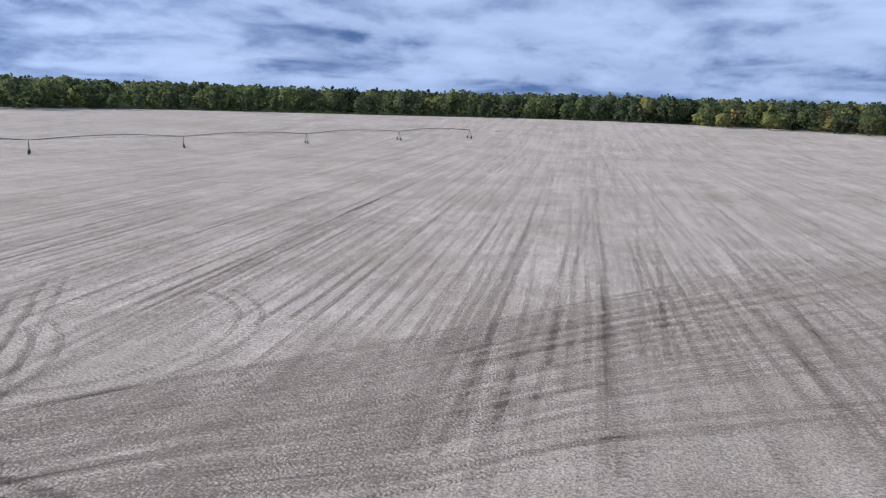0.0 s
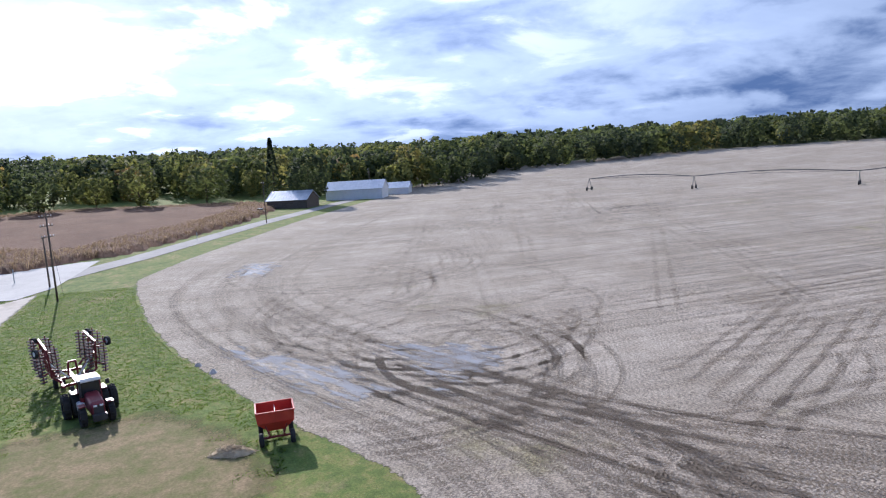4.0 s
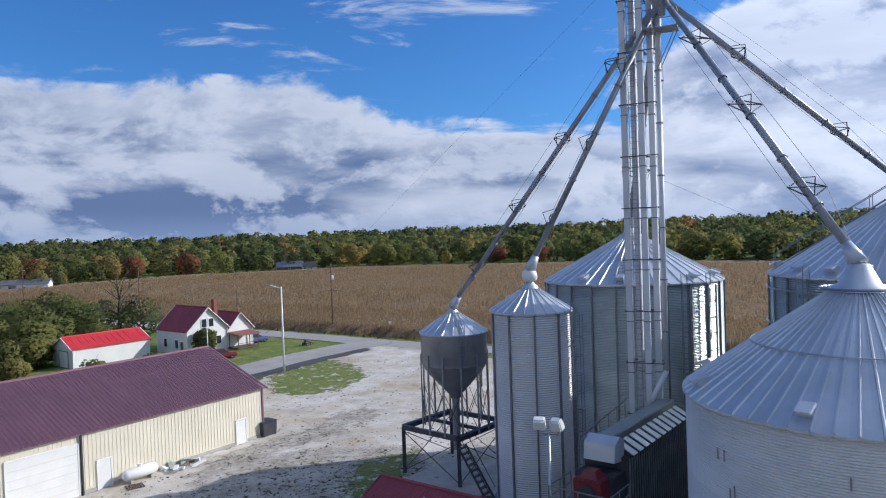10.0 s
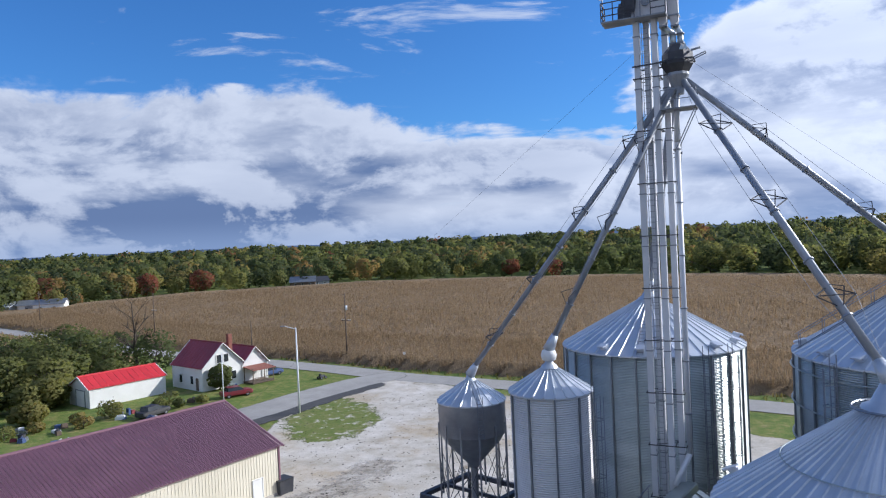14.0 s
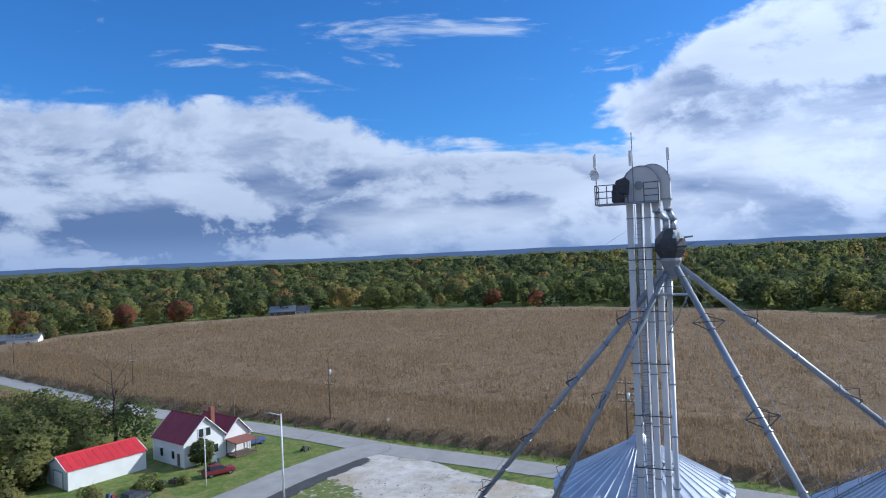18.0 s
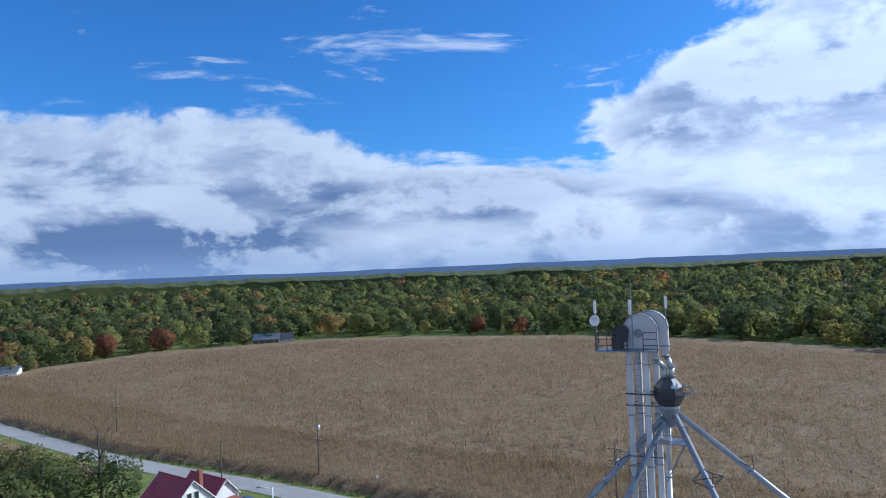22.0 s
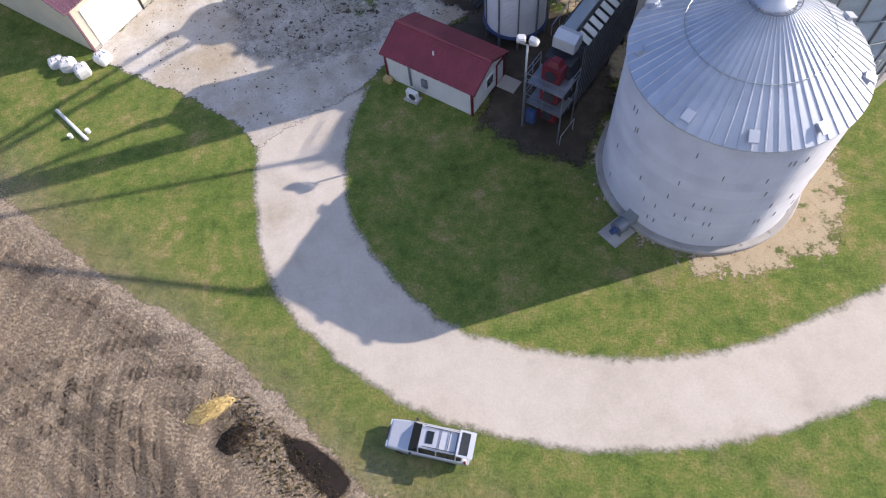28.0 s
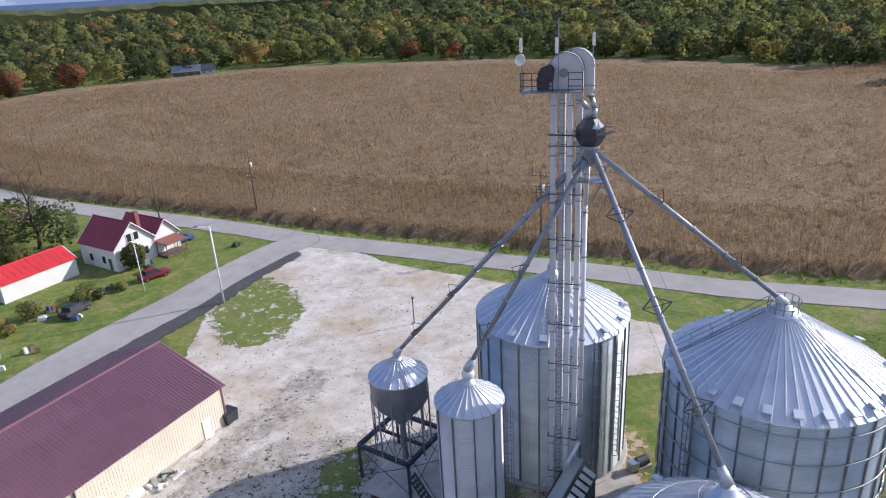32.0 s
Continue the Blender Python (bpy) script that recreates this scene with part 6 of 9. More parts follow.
def bulk_bags():
    rnd = random.Random(8)
    for i, (x, y, h, rz) in enumerate(((-32.4, 40.4, 1.0, 10), (-31.0, 39.6, 1.05, 35), (-29.6, 40.9, 0.95, 60), (-33.6, 40.9, 0.7, 25))):
        ob = thing("bulk_bag", (x, y, 0), rz, "full white woven bulk bag on the grass", "bag", "bulk bags by the barn")
        rows = []
        for z, k in ((0.0, 0.46), (0.12, 0.56), (0.45, 0.62), (0.78, 0.57), (0.95, 0.42), (1.0, 0.2)):
            rows.append([(k * (abs(math.cos(t)) ** 0.45) * math.copysign(1, math.cos(t)) + rnd.uniform(-0.03, 0.03), k * (abs(math.sin(t)) ** 0.45) * math.copysign(1, math.sin(t)) + rnd.uniform(-0.03, 0.03), z * h + rnd.uniform(-0.02, 0.02)) for t in np.linspace(0, 2 * math.pi, 17)[:-1].tolist()])
        s = Shape().add([p for r in rows for p in r], [(a * 16 + b, a * 16 + (b + 1) % 16, a * 16 + 16 + (b + 1) % 16, a * 16 + 16 + b) for a in range(5) for b in range(16)] + [tuple(range(80, 96))])
        part("bag_body", s, BAG, ob, smooth=False)
        for a in (45, 135, 225, 315):
            c, d = math.cos(radians(a)) * 0.42, math.sin(radians(a)) * 0.42
            part("lift_loop", Shape().tube((c, d, h - 0.1), (c * 0.6, d * 0.6, h + 0.18), 0.035, 6), BLUE_PAINT, ob, "blue lifting loop")


bulk_bags()


def propane_tank():
    p = BARN_C + BARN_U * 9.6 - BARN_V * 0.9
    ob = thing("propane_tank", (p.x, p.y, 0), math.degrees(math.atan2(BARN_U.y, BARN_U.x)), "white horizontal propane tank along the barn wall", "gas tank")
    prof = [(-1.35, 0.02), (-1.3, 0.28), (-1.1, 0.42), (1.1, 0.42), (1.3, 0.28), (1.35, 0.02)]
    s, n = Shape(), 16
    s.add([(x, r * math.cos(2 * math.pi * i / n), 0.72 + r * math.sin(2 * math.pi * i / n)) for x, r in prof for i in range(n)],
          [(j * n + i, j * n + (i + 1) % n, (j + 1) * n + (i + 1) % n, (j + 1) * n + i) for j in range(5) for i in range(n)])
    part("tank_shell", s, WHITE, ob, smooth=True)
    part("valve_dome", Shape().tube((0, 0, 1.1), (0, 0, 1.32), 0.17, 12), WHITE, ob)
    for x in (-0.8, 0.8):
        part("saddle", Shape().box((x, 0, 0.17), (0.2, 0.6, 0.34)), CONCRETE, ob)


propane_tank()


def dumpster():
    p = BARN_C + BARN_U * 22.3 + BARN_V * 0.2
    ob = thing("dumpster", (p.x, p.y, 0), math.degrees(math.atan2(BARN_U.y, BARN_U.x)), "dark green metal dumpster at the barn corner", "dumpster")
    part("bin_body", Shape().box((0, 0, 0.7), (1.5, 1.3, 1.2), 0, 1.08), STEEL_DARK, ob, bevel=0.03)
    part("lid", Shape().box((0, 0, 1.34), (1.65, 1.5, 0.07)), PLASTIC, ob, bevel=0.02)
    for x, y in ((-0.6, -0.5), (0.6, -0.5), (-0.6, 0.5), (0.6, 0.5)):
        part("skid", Shape().box((x, y, 0.05), (0.2, 0.2, 0.1)), STEEL_DARK, ob)


dumpster()


def barn_scrap():
    rnd = random.Random(8)
    for i in range(11):
        p = BARN_C + BARN_U * (11.6 + rnd.uniform(0, 3.0)) - BARN_V * rnd.uniform(0.5, 1.9)
        s = Shape().box((0, 0, 0), (rnd.uniform(0.4, 1.3), rnd.uniform(0.2, 0.5), rnd.uniform(0.1, 0.35)))
        solo("scrap_piece", s, rnd.choice([BAG, GALV, WHITE, WOOD]), "loose pale scrap heaped along the barn wall", "scrap", "scrap along the barn", bevel=0.02, at=pose(p.x, p.y, rnd.uniform(0.12, 0.4), rnd.uniform(-15, 15), rnd.uniform(-15, 15), rnd.uniform(0, 180)))
    p = BARN_C + BARN_U * 8.6 - BARN_V * 1.9
    ob = thing("wood_pallet", (p.x, p.y, 0), 40, "grey wooden pallet lying on the gravel", "pallet")
    for i in range(6):
        part("slat", Shape().box((-0.5 + 0.2 * i, 0, 0.13), (0.12, 1.0, 0.025)), WOOD, ob)
    for y in (-0.42, 0, 0.42):
        part("runner", Shape().box((0, y, 0.06), (1.2, 0.08, 0.11)), WOOD, ob)


barn_scrap()


def aeration_fan():
    ob = thing("aeration_fan", (9.75, 22.5, 0), 38, "grey-blue aeration fan on a concrete pad beside the bin", "fan")
    part("pad", Shape().box((-0.1, 0, 0.05), (1.9, 1.6, 0.1)), CONCRETE, ob, bevel=0.02)
    part("fan_housing", Shape().tube((-0.3, 0, 0.75), (0.5, 0, 0.75), 0.48, 20), STEEL_GREY, ob, smooth=False)
    part("transition_duct", Shape().box((1.0, 0, 0.72), (1.0, 0.8, 0.75)), GALV, ob, bevel=0.03)
    part("motor", Shape().tube((-0.75, 0, 0.75), (-0.3, 0, 0.75), 0.2, 14), BLUE_PAINT, ob)
    for x in (-0.2, 0.4):
        part("foot", Shape().box((x, 0, 0.2), (0.1, 0.8, 0.25)), STEEL_GREY, ob)


aeration_fan()


def auger_by_bin():
    ob = thing("unloading_spout", (31.14, 34.5, 0), 0, "pale unloading spout slanting down from the hooped bin wall", "spout")
    part("spout_tube", Shape().tube((-0.55, 0.55, 6.4), (1.84, -1.77, 4.21), 0.15, 12), LAMP_GLASS, ob, smooth=True)
    part("wall_collar", Shape().tube((-0.3, 0.3, 6.18), (-0.1, 0.1, 6.0), 0.26, 14), GALV, ob)
    part("spout_lip", Shape().tube((1.70, -1.63, 4.34), (1.88, -1.81, 4.17), 0.19, 12), GALV_ROOF, ob)
    m = thing("fan_motor", (19.8, 47.6, 0), 20, "dark engine-driven fan beside the tall bin", "fan")
    part("motor_body", Shape().tube((-0.6, 0, 0.8), (0.5, 0, 0.8), 0.45, 14), STEEL_DARK, m)
    part("motor_base", Shape().box((0, 0, 0.22), (1.5, 0.9, 0.4)), CONCRETE, m)
    part("fan_duct", Shape().box((-1.0, 0, 0.7), (0.9, 0.8, 0.8)), GALV, m, bevel=0.04)


auger_by_bin()


# ---- foliage ----
def quick_mesh(name, verts, quads, mat, tint=None, normals=None):
    """A mesh from arrays; tint: one value a vertex."""
    me = bpy.data.meshes.new(name)
    k = quads.shape[1]
    me.vertices.add(len(verts))
    me.vertices.foreach_set("co", np.ascontiguousarray(verts, np.float32).ravel())
    me.loops.add(quads.size)
    me.loops.foreach_set("vertex_index", np.ascontiguousarray(quads, np.int32).ravel())
    me.polygons.add(len(quads))
    me.polygons.foreach_set("loop_start", np.arange(0, quads.size, k, dtype=np.int32))
    me.update(calc_edges=True)
    if tint is not None:
        at = me.attributes.new("tint", "FLOAT", "POINT")
        at.data.foreach_set("value", np.ascontiguousarray(tint, np.float32))
    if normals is not None:
        me.polygons.foreach_set("use_smooth", np.ones(len(me.polygons), bool))
        me.normals_split_custom_set_from_vertices(normals.tolist())
    me.materials.append(mat)
    return me


def soft_normals(q, centre, scale, rng):
    """Turns the clumps to face outwards from the crown's middle and gives them the crown's own rounded shading."""
    mid = q.mean(1)
    out = (mid - centre) / scale
    out /= np.linalg.norm(out, axis=1, keepdims=True) + 1e-9
    face = np.cross(q[:, 1] - q[:, 0], q[:, 2] - q[:, 0])
    back = (face * out).sum(1) < 0
    q[back] = q[back][:, ::-1]
    face[back] *= -1
    face /= np.linalg.norm(face, axis=1, keepdims=True) + 1e-9
    nrm = out * 0.84 + face * 0.16 + np.array([0, 0, 0.10])
    nrm /= np.linalg.norm(nrm, axis=1, keepdims=True) + 1e-9
    return q, np.repeat(nrm, 4, 0)


def leaf_quads(rng, centres, size, squash=0.75):
    """One crumpled four-cornered clump at each centre: (n, 4, 3)."""
    n = len(centres)
    a = rng.normal(size=(n, 3))
    a /= np.linalg.norm(a, axis=1, keepdims=True)
    b = rng.normal(size=(n, 3))
    b -= a * (a * b).sum(1, keepdims=True)
    b /= np.linalg.norm(b, axis=1, keepdims=True)
    s = size * rng.uniform(0.55, 1.35, (n, 1))
    t = s * rng.uniform(0.5, 1.0, (n, 1))
    q = np.stack([-a * s - b * t * 0.4, a * s * 0.25 - b * t, a * s + b * t * 0.3, -a * s * 0.2 + b * t], 1)
    q[:, :, 2] *= squash
    return centres[:, None] + q


def crown_points(rng, n, shape="round", lobes=9):
    """Points of a crown of unit height and about unit width, in uneven lobes with gaps; z from 0 to 1."""
    pts = []
    if shape == "cone":
        t = rng.uniform(0, 1, n) ** 0.7
        r = (1 - t) * 0.36 + 0.03
        tier = 0.8 + 0.3 * np.abs(np.sin(t * 22))
        a = rng.uniform(0, 2 * np.pi, n)
        return np.stack([np.cos(a) * r * tier, np.sin(a) * r * tier, t], 1)
    per = n // lobes + 1
    turn = rng.uniform(0, 6.28)
    for i in range(lobes):
        u = 1 - 2 * (i + 0.5) / lobes
        a = i * 2.4 + turn + rng.uniform(-0.3, 0.3)
        s = math.sqrt(1 - u * u)
        o = np.array([np.cos(a) * s, np.sin(a) * s, u])
        c = np.array([0, 0, 0.5]) + o * np.array([0.31, 0.31, 0.30]) * rng.uniform(0.75, 1.12)
        d = rng.normal(size=(per, 3))
        d /= np.linalg.norm(d, axis=1, keepdims=True)
        inner = (d * o).sum(1) < -0.25
        d[inner] *= -1
        pts.append(c + d * rng.uniform(0.15, 0.23) * rng.uniform(0.75, 1.08, (per, 1)))
    p = np.concatenate(pts)[:n]
    p[:, 2] = np.clip(p[:, 2], 0.02, 1.05)
    return p


def branch_shape(rng, h, r, spread, n_limb=7, forks=3):
    """A tapered trunk with limbs that fork, as one mesh."""
    s = Shape()
    p, k = Vector((0, 0, -0.2)), 5
    top = []
    for i in range(k):
        q = Vector((rng.uniform(-0.03, 0.03) * h, rng.uniform(-0.03, 0.03) * h, h * (i + 1) / k))
        s.tube(p, q, r * (1 - 0.8 * i / k), 7, r * (1 - 0.8 * (i + 1) / k), False)
        top.append((q, r * (1 - 0.8 * (i + 1) / k)))
        p = q
    for i in range(n_limb):
        b, rr = top[rng.randint(1, k - 1)]
        a = rng.uniform(0, 6.28)
        d = Vector((math.cos(a), math.sin(a), rng.uniform(0.5, 1.1))).normalized()
        q = b + d * spread * rng.uniform(0.5, 0.9)
        s.tube(b, q, rr * 0.6, 5, rr * 0.25, False)
        for j in range(forks):
            e = (d + Vector((rng.uniform(-0.7, 0.7), rng.uniform(-0.7, 0.7), rng.uniform(-0.1, 0.7)))).normalized()
            m = b + (q - b) * rng.uniform(0.45, 1.0)
            s.tube(m, m + e * spread * rng.uniform(0.3, 0.6), rr * 0.25, 4, rr * 0.06, False)
    return s


def single_tree(name, x, y, h, w, tint, label, n=900, size=0.5, shape="round", bare=False, base=0.08, seed=1, category="tree", group="", spread_tint=0.03):
    rng, rnd = np.random.default_rng(seed), random.Random(seed)
    ob = thing(name, (x, y, hz(x, y)), rnd.uniform(0, 360), label, category, group)
    part("trunk", branch_shape(rnd, h * (0.9 if bare else 0.62), 0.02 * h + 0.05, w * 0.45, 14 if bare else 7, 6 if bare else 3), BARK, ob)
    if not bare:
        p = crown_points(rng, n, shape, 20)
        k = 1.0
        p = p * np.array([w * k, w * k, h * (1 - base)]) + np.array([0, 0, h * base])
        q, nrm = soft_normals(leaf_quads(rng, p, size), np.array([0, 0, h * 0.5]), np.array([w, w, h]), rng)
        t = np.repeat(np.clip(tint + rng.normal(0, spread_tint, len(p)), 0, 1), 4)
        part("crown", quick_mesh("crown", q.reshape(-1, 3), np.arange(len(p) * 4).reshape(-1, 4), LEAVES, t, nrm), LEAVES, ob)
    return ob


def woods(name, az0, az1, r_in, r_out, gap, heights, tints, label, seed, leaves, size, hole=None, front=None):
    """A far wood as one mesh of leaf clumps. r_in, r_out: (azimuth, radius) pairs; tints: (share, low, high)."""
    rng = np.random.default_rng(seed)
    kinds = [crown_points(np.random.default_rng(seed * 10 + i), leaves, "round", 11 + i % 4) for i in range(9)]
    quads = [leaf_quads(np.random.default_rng(seed * 20 + i), k * np.array([1.12, 1.12, 1]), size) for i, k in enumerate(kinds)]
    norms = []
    for i, q in enumerate(quads):
        quads[i], m = soft_normals(q, np.array([0, 0, 0.4]), np.array([1, 1, 1.0]), rng)
        norms.append(m)
    vs, ts, ns = [], [], []
    ri, ro = np.array(r_in, float), np.array(r_out, float)
    r = ri[:, 1].min()
    while r < ro[:, 1].max():
        step = gap * (1 + max(0.0, (r - ri[:, 1].min()) / 260))
        n = max(1, int(radians(az1 - az0) * r / step))
        for i in range(n):
            az = az0 + (az1 - az0) * (i + rng.uniform(-0.45, 0.45)) / n
            rr = r + rng.uniform(-0.5, 0.5) * step
            if not (np.interp(az, ri[:, 0], ri[:, 1]) <= rr <= np.interp(az, ro[:, 0], ro[:, 1])):
                continue
            if hole and hole(az, rr):
                continue
            x, y = rr * math.sin(radians(az)), rr * math.cos(radians(az))
            h = rng.uniform(*heights)
            edge = rr - np.interp(az, ri[:, 0], ri[:, 1])
            if edge < 14:
                h *= rng.uniform(0.55, 0.95)
            w = h * rng.uniform(0.68, 1.05)
            u, acc = rng.random(), 0.0
            for share, lo, hi in tints:
                acc += share
                if u <= acc:
                    break
            tone = rng.uniform(lo, hi)
            k = rng.integers(len(quads))
            a = rng.uniform(0, 6.28)
            c, s = math.cos(a), math.sin(a)
            q = quads[k].reshape(-1, 3)
            q = np.stack([(q[:, 0] * c - q[:, 1] * s) * w + x, (q[:, 0] * s + q[:, 1] * c) * w + y, q[:, 2] * h * 1.02 + hz(x, y) - 0.3], 1)
            vs.append(q)
            m = norms[k]
            ns.append(np.stack([m[:, 0] * c - m[:, 1] * s, m[:, 0] * s + m[:, 1] * c, m[:, 2]], 1))
            ts.append(np.clip(tone + np.repeat(rng.normal(0, 0.018, len(q) // 4), 4), 0, 1))
        r += step * 0.85
    v, t = np.concatenate(vs), np.concatenate(ts)
    ob = new(name, quick_mesh(name, v, np.arange(len(v)).reshape(-1, 4), LEAVES, t, np.concatenate(ns)))
    return tagged(ob, label, "woods", "", "stuff")


MIXED = [(0.56, 0.04, 0.34), (0.28, 0.34, 0.52), (0.11, 0.52, 0.66), (0.04, 0.70, 0.80), (0.01, 0.84, 0.95)]
GREENER = [(0.78, 0.0, 0.22), (0.19, 0.22, 0.42), (0.03, 0.5, 0.6)]
N_IN = [(-75, 300), (-48, 318), (-40, 325), (-33, 345), (-26, 385), (-17, 398), (-10, 408), (0, 395), (10, 375), (20, 352), (30, 325), (36, 306), (41, 300), (44, 330)]
woods("north_woods", -75, 44, N_IN, [(-75, 490), (44, 490)], 10.0, (11, 17), MIXED, "mixed autumn woodland beyond the corn field", 3, 420, 0.062)
woods("north_hill_woods", -75, 44, [(-75, 480), (44, 480)], [(-75, 900), (44, 900)], 11.5, (12, 18), MIXED, "autumn woodland on the far rise", 4, 110, 0.11, lambda az, r: 26 < az < 31 and 560 < r < 660)
woods("south_woods", 106, 214, [(106, 400), (115, 425), (124, 470), (150, 492), (180, 492), (196, 470), (214, 470)], [(106, 600), (214, 600)], 11, (15, 21), GREENER, "dark green woodland along the field edge", 5, 320, 0.066)
woods("south_hill_woods", 106, 214, [(106, 600), (214, 600)], [(106, 820), (214, 820)], 15, (15, 21), GREENER, "dark wooded rise behind the field", 6, 90, 0.12)
woods("east_woods", 60, 108, [(60, 330), (66, 345), (74, 350), (82, 335), (88, 322), (94, 312), (100, 320), (106, 360), (108, 400)], [(60, 470), (108, 470)], 12, (14, 22), [(0.55, 0.03, 0.30), (0.30, 0.30, 0.50), (0.13, 0.48, 0.62), (0.02, 0.68, 0.78)], "green and yellowing trees round the far farm", 7, 420, 0.062, lambda az, r: (62 < az < 68 and r > 372) or (70.5 < az < 73 and r > 380))
woods("east_hill_woods", 34, 110, [(34, 560), (44, 540), (52, 500), (62, 520), (110, 480)], [(34, 900), (110, 900)], 14, (14, 20), GREENER, "wooded hill on the skyline", 8, 100, 0.11)
woods("far_west_woods", -180, -75, [(-180, 480), (-146, 470), (-75, 330)], [(-180, 620), (-75, 520)], 14, (14, 19), MIXED, "distant woodland closing the fields", 9, 60, 0.14)


def far_fields():
    sheet("upper_field", STUBBLE, (170, 170, 460, 460), 8, lambda x, y: inside([(225, 245), (300, 225), (395, 262), (420, 330), (380, 420), (300, 400)], x, y), 0.12, 8, "pale stubble field on the rise", "field")
    sheet("hill_field", STUBBLE, (300, 120, 480, 240), 8, lambda x, y: inside([(330, 195), (400, 168), (445, 190), (420, 222), (360, 230)], x, y), 0.12, 8, "pale field glimpsed between trees", "field")
    sheet("far_plain", STUBBLE, (-900, 1500, 700, 2100), 40, lambda x, y: np.minimum(inside([(-800, 1650), (-200, 1600), (600, 1680), (500, 1760), (-700, 1800)], x, y), 60), 1.0, 40, "pale far fields on the plain", "field")


far_fields()


def hazed_hills():
    """A plain backdrop of far hills, round the horizon, with haze painted in."""
    m = bpy.data.materials.new("hill_haze_glow")
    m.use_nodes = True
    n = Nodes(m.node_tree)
    # flat blue emission carries the distance haze in its colour
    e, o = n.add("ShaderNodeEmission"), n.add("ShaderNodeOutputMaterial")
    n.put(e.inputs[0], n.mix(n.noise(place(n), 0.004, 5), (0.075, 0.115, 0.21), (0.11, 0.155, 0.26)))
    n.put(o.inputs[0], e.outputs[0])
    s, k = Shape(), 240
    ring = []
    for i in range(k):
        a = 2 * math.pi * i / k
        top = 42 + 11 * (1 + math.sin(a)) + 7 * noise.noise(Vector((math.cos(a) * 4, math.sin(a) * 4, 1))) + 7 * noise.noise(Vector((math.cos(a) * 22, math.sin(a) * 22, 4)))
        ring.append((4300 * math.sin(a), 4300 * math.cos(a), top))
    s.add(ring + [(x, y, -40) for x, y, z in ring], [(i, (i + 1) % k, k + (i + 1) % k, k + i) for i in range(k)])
    solo("backdrop", s, m, "far hills along the horizon, glowing with painted haze blue", "hills", "", "structure")


hazed_hills()

def distant_woods():
    """The farthest wooded plain, a low uneven ring."""
    s, k = Shape(), 720
    ring = []
    for i in range(k):
        a = 2 * math.pi * i / k
        x, y = 1500 * math.sin(a), 1500 * math.cos(a)
        top = hz(x, y) + 20 + 5 * noise.noise(Vector((math.cos(a) * 12, math.sin(a) * 12, 2))) + 5 * noise.noise(Vector((math.cos(a) * 90, math.sin(a) * 90, 7)))
        ring.append((x, y, top))
    far = [(x * 1.6, y * 1.6, z + 5) for x, y, z in ring]
    s.add(ring + [(x, y, -20) for x, y, z in ring], [(i, (i + 1) % k, k + (i + 1) % k, k + i) for i in range(k)])
    s.add(ring + far, [(i, (i + 1) % k, k + (i + 1) % k, k + i) for i in range(k)])
    solo("distant_woods", s, WOODLAND, "distant wooded plain under the horizon", "woods", "", "structure")


distant_woods()

BIG_TREES = [
    (208, 158, 26, 25, 0.33, "large spreading tree beside the white farmhouse", 2600, 0.72), (224, 136, 20, 21, 0.47, "broad yellow-green tree beside the white farmhouse", 2200, 0.68),
    (240, 128, 12, 10, 0.42, "smaller tree in the farmhouse garden", 800, 0.6), (196, 172, 14, 15, 0.28, "dark tree behind the side road", 1000, 0.65),
    (268, -6, 21, 17, 0.10, "dark tree in front of the farm barn", 1800, 0.68), (296, 8, 27, 10, 0.06, "tall dark conifer above the farm", 1100, 0.6),
    (292, 60, 17, 17, 0.40, "broad tree at the crop edge", 1300, 0.7), (288, 96, 17, 18, 0.16, "dark green tree at the crop edge", 1400, 0.7), (262, 124, 18, 16, 0.34, "rounded tree at the crop edge", 1300, 0.7), (330, -62, 16, 16, 0.45, "tree beside the farm lane", 1000, 0.7),
    (304, 36, 16, 17, 0.30, "rounded tree at the crop edge", 1200, 0.7), (298, 78, 14, 15, 0.42, "broad tree at the crop edge", 1100, 0.7), (276, 110, 15, 15, 0.22, "dark green tree at the crop edge", 1100, 0.7),
    (180, 214, 15, 16, 0.46, "sunlit yellow-green tree at the corn field corner", 1300, 0.7), (194, 204, 14, 15, 0.38, "sunlit yellow-green tree at the corn field corner", 1300, 0.7), (206, 196, 13, 14, 0.44, "sunlit yellow-green tree at the corn field corner", 1200, 0.7),
    (-207, 290, 17, 15, 0.54, "sunlit yellow-green tree beside the far yard", 1300, 0.62), (-170, 309, 14, 12, 0.69, "golden-brown tree at the corn edge", 1000, 0.6), (-165, 320, 13, 13, 0.93, "dull red maple at the corn edge", 1000, 0.6), (-149, 347, 14, 15, 0.91, "dull red maple at the corn edge", 1000, 0.62),
    (-55, 410, 15, 19, 0.44, "round pale green tree at the corn edge", 1200, 0.7), (15, 396, 11, 12, 0.92, "dull red maple at the corn edge", 900, 0.6), (168, 304, 17, 15, 0.50, "yellow-green tree at the corn edge", 1100, 0.65), (109, 336, 16, 17, 0.46, "yellow-green tree at the corn edge", 1100, 0.65),
]
for i, (x, y, h, w, tint, lab, n, sz) in enumerate(BIG_TREES):
    if "at the corn edge" in lab:
        r, a = math.hypot(x, y), math.degrees(math.atan2(x, y))
        k = max(r, float(np.interp(a, [p[0] for p in N_IN], [p[1] for p in N_IN])) + 5) / r
        x, y = x * k, y * k
    single_tree("tree", x, y, h, w, tint, lab, n, sz, "cone" if "conifer" in lab else "round", seed=30 + i, group="farm trees")

